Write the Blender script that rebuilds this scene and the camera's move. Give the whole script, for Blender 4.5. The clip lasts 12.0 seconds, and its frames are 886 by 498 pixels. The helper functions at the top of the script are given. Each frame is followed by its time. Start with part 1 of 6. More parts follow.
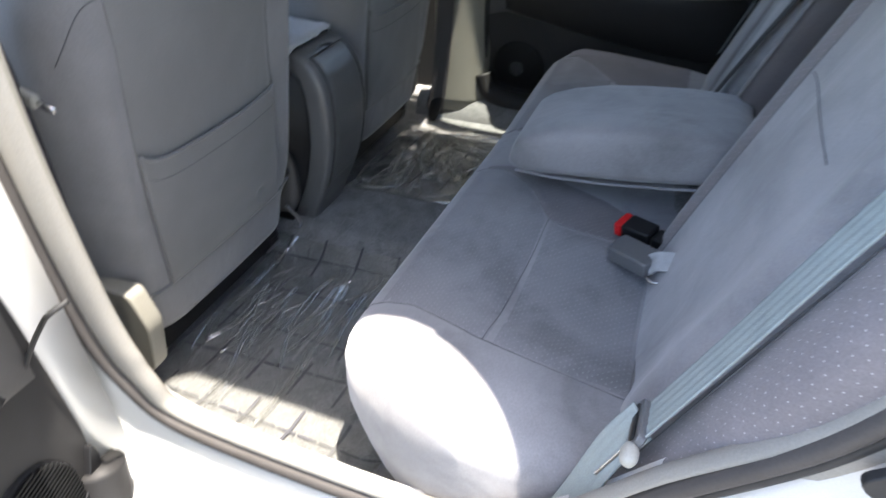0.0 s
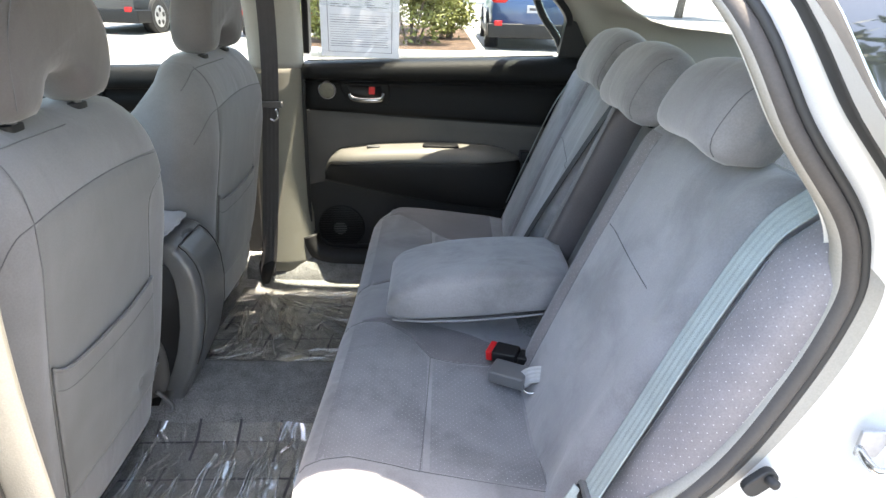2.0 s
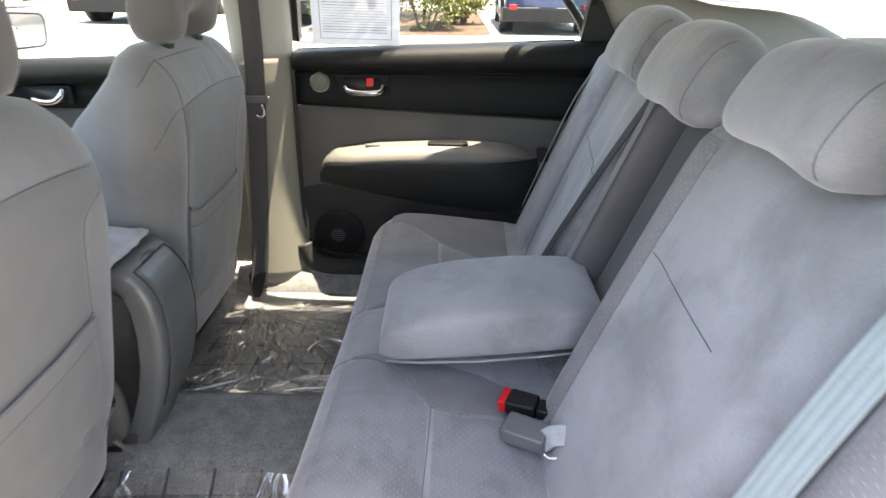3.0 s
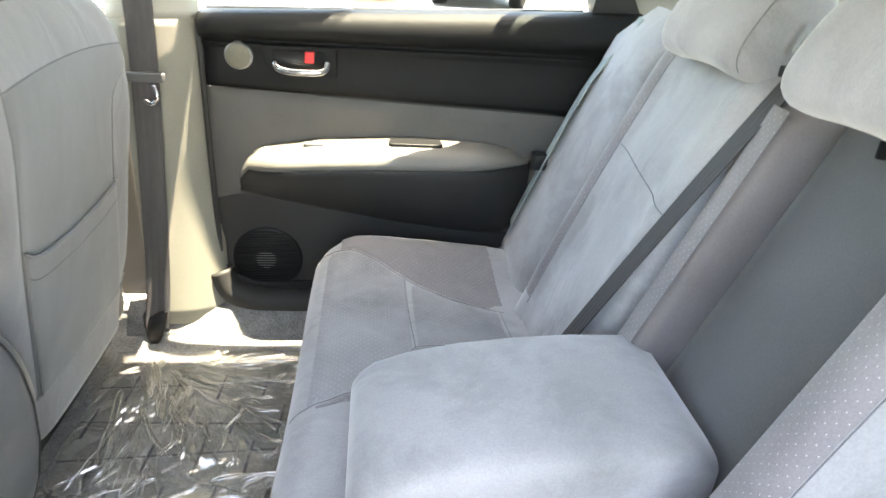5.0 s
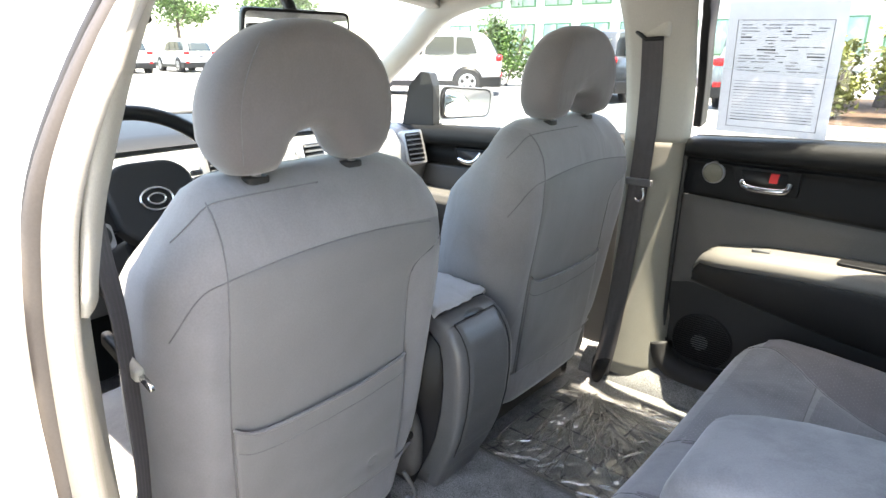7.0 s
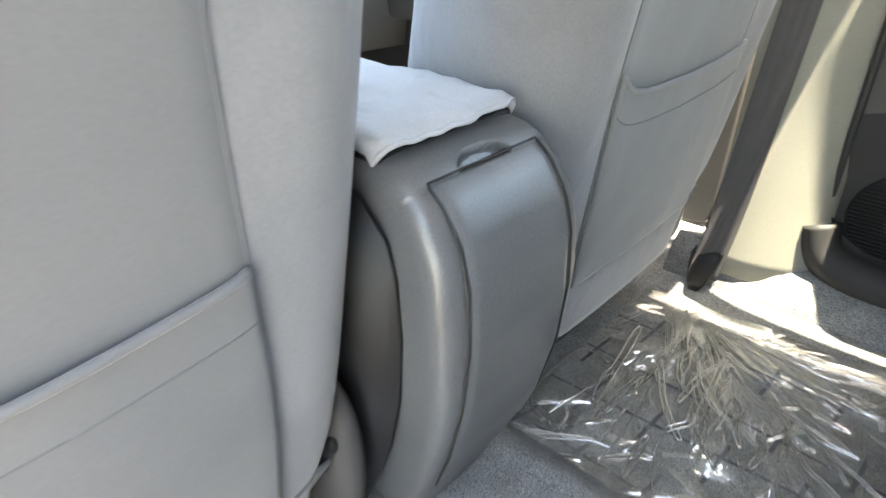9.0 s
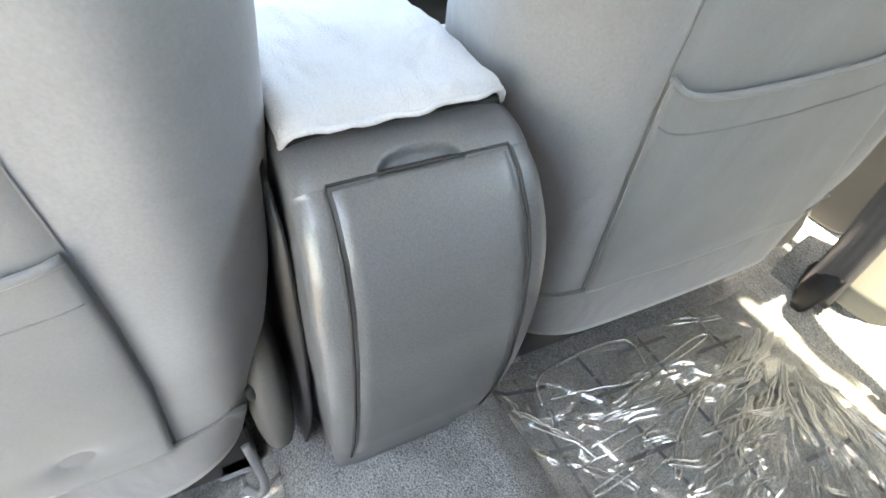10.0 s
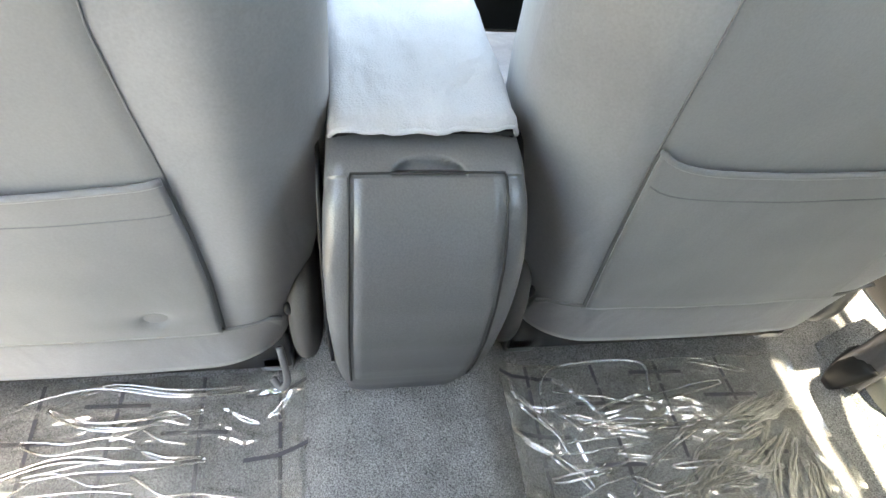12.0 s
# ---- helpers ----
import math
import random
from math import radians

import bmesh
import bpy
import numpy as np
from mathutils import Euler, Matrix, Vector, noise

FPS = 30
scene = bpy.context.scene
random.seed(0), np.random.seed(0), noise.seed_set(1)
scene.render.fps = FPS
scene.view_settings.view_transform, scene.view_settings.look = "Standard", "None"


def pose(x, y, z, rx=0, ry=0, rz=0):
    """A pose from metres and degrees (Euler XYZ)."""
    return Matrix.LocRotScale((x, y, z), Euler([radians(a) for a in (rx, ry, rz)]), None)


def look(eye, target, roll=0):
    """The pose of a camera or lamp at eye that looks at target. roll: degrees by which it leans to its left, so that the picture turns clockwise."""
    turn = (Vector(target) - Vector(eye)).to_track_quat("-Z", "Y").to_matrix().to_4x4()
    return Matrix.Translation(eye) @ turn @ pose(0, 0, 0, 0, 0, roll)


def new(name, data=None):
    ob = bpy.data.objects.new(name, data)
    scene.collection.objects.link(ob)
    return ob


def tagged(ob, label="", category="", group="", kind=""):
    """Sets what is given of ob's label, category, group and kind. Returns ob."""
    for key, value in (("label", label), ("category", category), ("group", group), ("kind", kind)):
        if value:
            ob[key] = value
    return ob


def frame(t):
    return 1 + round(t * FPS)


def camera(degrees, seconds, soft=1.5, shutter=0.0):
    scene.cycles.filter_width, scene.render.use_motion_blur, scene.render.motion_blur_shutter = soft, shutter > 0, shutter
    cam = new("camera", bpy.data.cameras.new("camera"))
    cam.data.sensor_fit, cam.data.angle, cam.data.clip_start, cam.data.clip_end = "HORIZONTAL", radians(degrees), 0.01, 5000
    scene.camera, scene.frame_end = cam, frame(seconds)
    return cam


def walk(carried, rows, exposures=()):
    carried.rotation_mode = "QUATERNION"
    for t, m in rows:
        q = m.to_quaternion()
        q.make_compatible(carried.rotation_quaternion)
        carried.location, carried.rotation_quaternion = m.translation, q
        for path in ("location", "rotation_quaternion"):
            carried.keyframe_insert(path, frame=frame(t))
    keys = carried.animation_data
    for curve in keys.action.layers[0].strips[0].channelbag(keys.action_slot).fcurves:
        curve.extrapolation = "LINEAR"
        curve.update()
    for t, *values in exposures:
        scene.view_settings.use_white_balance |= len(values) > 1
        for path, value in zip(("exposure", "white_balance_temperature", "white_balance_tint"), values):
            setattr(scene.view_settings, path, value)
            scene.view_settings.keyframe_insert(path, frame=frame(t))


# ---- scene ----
# x runs towards the car's tail, y towards its right side, z up; the road is z = 0
cam = camera(71.62, 12.0, shutter=0.35)
PATH = [
    (0, (0.4940, -1.0601, 1.1414), (0.2009, -0.3115, 0.5466), -0.44),
    (0.5, (0.4468, -1.1233, 1.2031), (0.3130, -0.2780, 0.6858), -2.40),
    (1, (0.3664, -1.2089, 1.2424), (0.3487, -0.3161, 0.7923), -0.60),
    (1.5, (0.3494, -1.2173, 1.2461), (0.3586, -0.3049, 0.8369), 0.42),
    (2, (0.3444, -1.2166, 1.2427), (0.3666, -0.2996, 0.8445), 1.77),
    (2.5, (0.3422, -1.1928, 1.2424), (0.3601, -0.2753, 0.8450), 1.62),
    (3, (0.3690, -1.0026, 1.2205), (0.3658, -0.0940, 0.8029), 0.81),
    (3.2, (0.3815, -0.9147, 1.2091), (0.3734, -0.0100, 0.7830), 0.52),
    (4.8, (0.3056, -0.5583, 1.1407), (0.4173, 0.3263, 0.6879), 2.73),
    (5, (0.2854, -0.5738, 1.1593), (0.4007, 0.3118, 0.7094), 4.10),
    (5.5, (0.3889, -0.6795, 1.2064), (0.2425, 0.2067, 0.7668), 1.55),
    (6, (0.4577, -0.8173, 1.2363), (0.0059, -0.0046, 0.8684), 0.12),
    (6.5, (0.4765, -0.8638, 1.2259), (-0.1169, -0.1220, 0.9136), 0.12),
    (6.7, (0.4797, -0.8627, 1.2237), (-0.1326, -0.1331, 0.9192), 0.08),
    (8.3, (0.2750, -0.6284, 1.0012), (-0.3219, 0.0643, 0.5963), -0.79),
    (8.5, (0.1993, -0.5383, 0.9431), (-0.3873, 0.1470, 0.5117), -0.51),
    (9, (0.0936, -0.3314, 0.8979), (-0.4988, 0.3062, 0.4056), -0.60),
    (9.5, (0.0718, -0.1957, 0.8984), (-0.5433, 0.3198, 0.3018), 2.50),
    (10, (0.1150, -0.1407, 0.9440), (-0.5446, 0.2156, 0.2822), 3.22),
    (10.5, (0.1846, -0.0880, 1.0184), (-0.5023, 0.1319, 0.3257), 5.86),
    (11, (0.2152, -0.0692, 1.0421), (-0.4590, 0.0948, 0.3221), 7.64),
    (11.5, (0.2115, -0.0720, 1.0399), (-0.4678, 0.0800, 0.3219), 7.52),
    (12, (0.2000, -0.0721, 1.0368), (-0.4800, 0.0845, 0.3205), 7.69),
]
EXPOSURES = [(0.0, 3.16, 6820, 11), (0.6, 3.77, 7802, 11), (1.2, 3.7, 7734, 11), (2.0, 3.73, 7510, 11), (2.5, 3.72, 7620, 12), (3.2, 4.24, 8216, 15), (5.0, 5.23, 8438, 10), (5.5, 5.29, 8463, 12), (6.0, 4.75, 8246, 12), (6.5, 3.92, 7330, 13), (8.3, 4.87, 8240, 11), (8.5, 4.88, 8193, 11), (9.0, 5.12, 7876, 9), (9.5, 5.55, 7980, 9), (10.0, 5.57, 8130, 8), (10.5, 5.39, 8130, 7), (12.0, 5.28, 8130, 7)]
walk(cam, [(t, look(eye, target, roll)) for t, eye, target, roll in PATH], EXPOSURES)

# ---- light ----
world = bpy.data.worlds.new("sky")
scene.world = world
world.use_nodes = True
wn = world.node_tree
sky = wn.nodes.new("ShaderNodeTexSky")
sky.sky_type = "NISHITA"
sky.sun_disc = False
sun_dir = Vector((0.195, -0.020, 1.0)).normalized()
SUN_UP = math.degrees(math.asin(sun_dir.z))
sky.sun_elevation = radians(SUN_UP)
sky.sun_rotation = math.atan2(sun_dir.x, sun_dir.y)
sky.air_density, sky.dust_density = 1.0, 1.5
bg = wn.nodes["Background"]
bg.inputs["Strength"].default_value = 0.10
wn.links.new(sky.outputs[0], bg.inputs[0])
sun = new("sun", bpy.data.lights.new("sun", "SUN"))
sun.data.energy, sun.data.angle, sun.data.color = 2.1, radians(0.6), (1.0, 0.95, 0.88)
sun.matrix_world = look(sun_dir * 50, (0, 0, 0))


# ---- materials ----
def mk(name, col, rough=0.6, metal=0.0, var=0.12, s1=9.0, s2=220.0, fine=0.08, bump=0.15, depth=0.001, sheen=0.0, spec=0.5, coat=0.0, nap=0.0, crease=0.0):
    m = bpy.data.materials.new(name)
    m.use_nodes = True
    n, l = m.node_tree.nodes, m.node_tree.links
    b = n["Principled BSDF"]
    tc = n.new("ShaderNodeTexCoord")
    big, small = n.new("ShaderNodeTexNoise"), n.new("ShaderNodeTexNoise")
    for t, s, d in ((big, s1, 4.0), (small, s2, 2.0)):
        t.inputs["Scale"].default_value, t.inputs["Detail"].default_value = s, d
        l.new(tc.outputs["Object"], t.inputs["Vector"])
    ramp = n.new("ShaderNodeMapRange")
    ramp.inputs[1].default_value, ramp.inputs[2].default_value = 0.3, 0.7
    ramp.inputs[3].default_value, ramp.inputs[4].default_value = 1 - var, 1 + var
    l.new(big.outputs[0], ramp.inputs[0])
    ramp2 = n.new("ShaderNodeMapRange")
    ramp2.inputs[1].default_value, ramp2.inputs[2].default_value = 0.25, 0.75
    ramp2.inputs[3].default_value, ramp2.inputs[4].default_value = 1 - fine, 1 + fine
    l.new(small.outputs[0], ramp2.inputs[0])
    mul = n.new("ShaderNodeMath")
    mul.operation = "MULTIPLY"
    l.new(ramp.outputs[0], mul.inputs[0])
    l.new(ramp2.outputs[0], mul.inputs[1])
    tone = mul.outputs[0]
    if nap:
        # strokes where the pile was brushed the other way
        brush, nr, nm = n.new("ShaderNodeTexNoise"), n.new("ShaderNodeMapRange"), n.new("ShaderNodeMath")
        brush.inputs["Scale"].default_value, brush.inputs["Detail"].default_value = 7.0, 7.0
        brush.inputs["Roughness"].default_value, brush.inputs["Distortion"].default_value = 0.62, 0.35
        l.new(tc.outputs["Object"], brush.inputs["Vector"])
        nr.inputs[1].default_value, nr.inputs[2].default_value = 0.47, 0.64
        nr.inputs[3].default_value, nr.inputs[4].default_value = 1.0, 1.0 - nap
        nm.operation = "MULTIPLY"
        l.new(brush.outputs[0], nr.inputs[0])
        l.new(tone, nm.inputs[0])
        l.new(nr.outputs[0], nm.inputs[1])
        tone = nm.outputs[0]
    vm = n.new("ShaderNodeVectorMath")
    vm.operation = "SCALE"
    vm.inputs[0].default_value = col
    l.new(tone, vm.inputs["Scale"])
    l.new(vm.outputs[0], b.inputs["Base Color"])
    bp = n.new("ShaderNodeBump")
    bp.inputs["Strength"].default_value, bp.inputs["Distance"].default_value = bump, depth
    l.new(small.outputs[0], bp.inputs["Height"])
    if crease:
        # soft dents and slack in the cloth
        slack, cb, mp = n.new("ShaderNodeTexNoise"), n.new("ShaderNodeBump"), n.new("ShaderNodeMapping")
        slack.inputs["Scale"].default_value, slack.inputs["Detail"].default_value, slack.inputs["Distortion"].default_value = 9.0, 2.5, 0.8
        mp.inputs["Scale"].default_value, mp.inputs["Rotation"].default_value = (1.0, 1.6, 0.8), (0.3, 0.2, 0.5)
        l.new(tc.outputs["Object"], mp.inputs[0])
        l.new(mp.outputs[0], slack.inputs["Vector"])
        l.new(slack.outputs[0], cb.inputs["Height"])
        cb.inputs["Strength"].default_value, cb.inputs["Distance"].default_value = 1.0, crease
        l.new(cb.outputs[0], bp.inputs["Normal"])
    l.new(bp.outputs[0], b.inputs["Normal"])
    b.inputs["Roughness"].default_value, b.inputs["Metallic"].default_value = rough, metal
    b.inputs["Specular IOR Level"].default_value = spec
    b.inputs["Sheen Weight"].default_value, b.inputs["Coat Weight"].default_value = sheen, coat
    return m


def dotted(name, col, size=0.011, dot=(0.40, 0.37, 0.37), nap=0.2):
    """Woven cloth with staggered rows of small pale dots."""
    m = mk(name, col, 0.9, var=0.1, s1=14, s2=500, fine=0.12, bump=0.25, sheen=0.3, nap=nap)
    n, l = m.node_tree.nodes, m.node_tree.links
    tc, mp = n.new("ShaderNodeTexCoord"), n.new("ShaderNodeMapping")
    mp.inputs["Scale"].default_value = (1 / size,) * 3
    l.new(tc.outputs["UV"], mp.inputs[0])
    sp = n.new("ShaderNodeSeparateXYZ")
    l.new(mp.outputs[0], sp.inputs[0])

    def math_node(op, a, b=None):
        k = n.new("ShaderNodeMath")
        k.operation = op
        for i, v in enumerate((a, b)):
            if v is None:
                continue
            if isinstance(v, (int, float)):
                k.inputs[i].default_value = v
            else:
                l.new(v, k.inputs[i])
        return k.outputs[0]
    p, q = math_node("ADD", sp.outputs[0], sp.outputs[1]), math_node("SUBTRACT", sp.outputs[0], sp.outputs[1])
    fp = math_node("ABSOLUTE", math_node("SUBTRACT", math_node("FRACT", p), 0.5))
    fq = math_node("ABSOLUTE", math_node("SUBTRACT", math_node("FRACT", q), 0.5))
    r = math_node("ADD", math_node("MULTIPLY", fp, fp), math_node("MULTIPLY", fq, fq))
    spot = math_node("LESS_THAN", r, 0.0055)
    b = n["Principled BSDF"]
    old = b.inputs["Base Color"].links[0].from_socket
    mix = n.new("ShaderNodeMix")
    mix.data_type = "RGBA"
    l.new(spot, mix.inputs[0])
    l.new(old, mix.inputs[6])
    mix.inputs[7].default_value = (*dot, 1)
    l.new(mix.outputs[2], b.inputs["Base Color"])
    return m


def schlick(m, base, normal=None):
    """Gloss that grows towards a grazing view, the same from both sides of a sheet."""
    n, l = m.node_tree.nodes, m.node_tree.links
    lw, pw, sc = n.new("ShaderNodeLayerWeight"), n.new("ShaderNodeMath"), n.new("ShaderNodeMath")
    lw.inputs[0].default_value = 0.5
    pw.operation, pw.inputs[1].default_value = "POWER", 5.0
    sc.operation, sc.inputs[1].default_value, sc.inputs[2].default_value = "MULTIPLY_ADD", 1 - base, base
    if normal is not None:
        l.new(normal, lw.inputs["Normal"])
    l.new(lw.outputs["Facing"], pw.inputs[0])
    l.new(pw.outputs[0], sc.inputs[0])
    return sc.outputs[0]


def glass(name, tint, gloss=0.05):
    m = bpy.data.materials.new(name)
    m.use_nodes = True
    n, l = m.node_tree.nodes, m.node_tree.links
    n.remove(n["Principled BSDF"])
    tr, gl, mx = n.new("ShaderNodeBsdfTransparent"), n.new("ShaderNodeBsdfGlossy"), n.new("ShaderNodeMixShader")
    tr.inputs[0].default_value = (*tint, 1)
    gl.inputs["Roughness"].default_value = 0.02
    l.new(schlick(m, gloss), mx.inputs[0])
    l.new(tr.outputs[0], mx.inputs[1])
    l.new(gl.outputs[0], mx.inputs[2])
    l.new(mx.outputs[0], n["Material Output"].inputs[0])
    return m


SUEDE = mk("seat_suede", (0.292, 0.285, 0.294), 0.85, var=0.17, s1=6, s2=420, fine=0.1, bump=0.16, sheen=0.5, nap=0.30, crease=0.0042)
# front seat cloths, set darker than the rear bench suede
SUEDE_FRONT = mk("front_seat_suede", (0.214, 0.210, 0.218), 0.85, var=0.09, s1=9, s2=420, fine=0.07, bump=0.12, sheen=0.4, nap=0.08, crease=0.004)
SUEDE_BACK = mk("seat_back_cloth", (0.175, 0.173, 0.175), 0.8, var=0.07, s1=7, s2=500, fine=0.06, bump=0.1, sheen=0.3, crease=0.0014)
# warm grey headrest cloth, darkened for the shade under the roof
HEADREST_SHADED = mk("shaded_headrest_cloth", (0.118, 0.110, 0.110), 0.85, var=0.09, s1=9, s2=420, fine=0.07, bump=0.12, sheen=0.3, crease=0.003)
# armrest recess pad, about a third as bright as the seat suede
SUEDE_DARK = mk("darker_recess_grey", (0.096, 0.096, 0.100), 0.9, var=0.1, s1=9, s2=450, fine=0.1, sheen=0.2)
DOT_BACK = dotted("dotted_back_cloth", (0.205, 0.187, 0.194), 0.0112, (0.42, 0.40, 0.40))
INSERT = dotted("insert_cloth", (0.240, 0.238, 0.250), 0.0115, (0.50, 0.48, 0.49), 0.30)
# seat cloth darkened for the shaded side of the centre bolster
SUEDE_SHADED = mk("shaded_bolster_cloth", (0.145, 0.128, 0.128), 0.9, var=0.1, s1=9, s2=450, fine=0.1, sheen=0.2)
DOT_SEAT = dotted("dotted_seat_cloth", (0.185, 0.172, 0.180), 0.0115, (0.45, 0.42, 0.42), 0.15)
SEAM = mk("seam_thread", (0.15, 0.15, 0.155), 0.95)
PLASTIC = mk("grained_grey_plastic", (0.124, 0.126, 0.130), 0.32, var=0.12, s1=7, s2=620, fine=0.16, bump=0.4, depth=0.0006, spec=0.8)
BLACK = mk("black_plastic", (0.011, 0.011, 0.012), 0.45, var=0.1, s2=600, bump=0.3, depth=0.0006, spec=0.35)
LOWTRIM = mk("smooth_dark_trim", (0.030, 0.029, 0.029), 0.55, var=0.08, s1=6, s2=600, fine=0.1, bump=0.3, depth=0.0006, spec=0.3)
ARMPAD = mk("grey_armrest_vinyl", (0.158, 0.149, 0.135), 0.5, var=0.06, s2=500, bump=0.25)
MIDTRIM = mk("mid_grey_trim", (0.30, 0.285, 0.255), 0.6, var=0.06, s2=500, bump=0.25)
DARKTRIM = mk("dark_door_trim", (0.009, 0.0095, 0.010), 0.5, var=0.08, s1=6, s2=800, fine=0.25, bump=0.6, depth=0.0012, spec=0.2)
GREYTRIM = mk("grey_door_trim", (0.098, 0.093, 0.089), 0.6, var=0.08, s2=500, bump=0.25, spec=0.35)
BEIGE = mk("light_grey_trim", (0.426, 0.414, 0.369), 0.55, var=0.06, s1=5, s2=500, bump=0.25, depth=0.0006)
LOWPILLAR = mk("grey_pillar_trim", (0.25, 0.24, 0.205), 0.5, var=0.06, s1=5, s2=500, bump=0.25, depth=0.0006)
RUBBER = mk("grey_rubber_seal", (0.065, 0.058, 0.054), 0.65, var=0.12, s1=14, s2=400, bump=0.2)
BLACKRUBBER = mk("black_rubber", (0.025, 0.025, 0.025), 0.6)
PAINT = mk("silver_paint", (0.62, 0.62, 0.605), 0.32, 0.1, var=0.04, s1=3, s2=900, fine=0.05, bump=0.03, coat=0.6)
CARPET = mk("grey_carpet", (0.261, 0.261, 0.259), 1.0, var=0.17, s1=34, s2=560, fine=0.75, bump=1.0, depth=0.003, spec=0.1)
HANDLE = mk("satin_chrome", (0.42, 0.42, 0.43), 0.14, 1.0, var=0.05, bump=0.02)
CHROME = mk("chrome", (0.8, 0.8, 0.8), 0.12, 1.0, var=0.02, bump=0.02)
RED = mk("red_plastic", (0.65, 0.012, 0.015), 0.4, var=0.05)
WEB_PALE = mk("pale_belt_webbing", (0.320, 0.364, 0.356), 0.75, var=0.06, s1=40, s2=700, fine=0.12, bump=0.5)
WEB_LOOP = mk("grey_loop_webbing", (0.42, 0.425, 0.43), 0.75, var=0.08, s1=60, s2=700, fine=0.15, bump=0.5)
WEB_BLACK = mk("dark_belt_webbing", (0.045, 0.043, 0.045), 0.7, var=0.06, s1=40, s2=700, fine=0.12, bump=0.5)
WEB_DARK = mk("grey_belt_webbing", (0.070, 0.066, 0.070), 0.7, var=0.06, s1=40, s2=700, fine=0.12, bump=0.5)
CLOTH = mk("pale_cover_cloth", (0.528, 0.528, 0.552), 0.9, var=0.06, s1=18, s2=600, fine=0.06, bump=0.35, depth=0.003, crease=0.012)
HEADLINER = mk("headliner", (0.510, 0.495, 0.465), 0.95, var=0.04, s2=600, bump=0.2)
DASHTOP = mk("dash_plastic", (0.240, 0.240, 0.240), 0.55, var=0.05, s2=500, bump=0.3)
SILVERTRIM = mk("silver_bezel", (0.45, 0.45, 0.46), 0.3, 0.6, var=0.03)
GLASS = glass("window_glass", (0.74, 0.79, 0.76))
TINTED = glass("tinted_glass", (0.50, 0.55, 0.54))
HATCHGLASS = glass("hatch_window_glass", (0.60, 0.66, 0.66))
MESH = mk("tweeter_mesh", (0.19, 0.18, 0.14), 0.5, 0.4, var=0.1, s1=60, s2=900, fine=0.6, bump=0.8)
QGLASS = mk("dark_quarter_glass", (0.015, 0.018, 0.02), 0.03, var=0.02, bump=0.0, spec=0.9, coat=0.5)
MIRROR = mk("mirror", (0.85, 0.87, 0.88), 0.02, 1.0, var=0.01, bump=0.0)
SLEEVE = glass("clear_sleeve", (0.94, 0.95, 0.96), 0.08)
PAPER = mk("white_paper", (0.624, 0.632, 0.672), 0.7, var=0.02, bump=0.05)
pn, pl = PAPER.node_tree.nodes, PAPER.node_tree.links
tl, ad = pn.new("ShaderNodeBsdfTranslucent"), pn.new("ShaderNodeMixShader")
tl.inputs[0].default_value, ad.inputs[0].default_value = (0.45, 0.46, 0.50, 1), 0.4
pl.new(pn["Principled BSDF"].outputs[0], ad.inputs[1])
pl.new(tl.outputs[0], ad.inputs[2])
pl.new(ad.outputs[0], pn["Material Output"].inputs[0])
INK = mk("printed_ink", (0.07, 0.07, 0.08), 0.8)


# ---- mesh helpers ----
def part(name, bm, mat, parent=None, label="", smooth=True, xf=None, bevel=0.0, sub=0, solid=0.0):
    if xf is not None:
        bm.transform(xf)
    bmesh.ops.recalc_face_normals(bm, faces=bm.faces)
    me = bpy.data.meshes.new(name)
    bm.to_mesh(me)
    bm.free()
    if smooth:
        me.shade_smooth()
    me.materials.append(mat)
    ob = new(name, me)
    if parent is not None:
        ob.parent = parent
    if label:
        ob["label"] = label
    if solid:
        s = ob.modifiers.new("solid", "SOLIDIFY")
        s.thickness, s.offset = solid, 0.0
    if bevel:
        b = ob.modifiers.new("bevel", "BEVEL")
        b.width, b.segments, b.limit_method, b.angle_limit = bevel, 3, "ANGLE", radians(35)
        b.harden_normals = True
    if sub:
        s = ob.modifiers.new("sub", "SUBSURF")
        s.levels = s.render_levels = sub
    return ob


def thing(name, label, category, group="", kind="", at=(0, 0, 0)):
    ob = new(name)
    ob.empty_display_size = 0.05
    return tagged(ob, label, category, group, kind)


def loft(rings, caps=True, closed=True, loop=False):
    bm = bmesh.new()
    vs = [[bm.verts.new(p) for p in r] for r in rings]
    k = len(rings[0])
    for a, b in zip(vs, vs[1:] + ([vs[0]] if loop else [])):
        for i in range(k if closed else k - 1):
            j = (i + 1) % k
            bm.faces.new((a[i], a[j], b[j], b[i]))
    if caps and closed and not loop:
        bm.faces.new(vs[0][::-1])
        bm.faces.new(vs[-1])
    return bm


def grid(f, nu, nv):
    """An open sheet from f(u, v), u and v from 0 to 1."""
    return loft([[f(i / nu, j / nv) for j in range(nv + 1)] for i in range(nu + 1)], False, False)


def prism(outline, axis, a, b):
    """The outline, in the two other axes in order, drawn out along the axis from a to b."""
    k = "xyz".index(axis)

    def at(p, v):
        q = list(p)
        q.insert(k, v)
        return q
    return loft([[at(p, a) for p in outline], [at(p, b) for p in outline]])


def box(c, s):
    return prism([(c[0] - s[0] / 2, c[1] - s[1] / 2), (c[0] + s[0] / 2, c[1] - s[1] / 2), (c[0] + s[0] / 2, c[1] + s[1] / 2), (c[0] - s[0] / 2, c[1] + s[1] / 2)], "z", c[2] - s[2] / 2, c[2] + s[2] / 2)


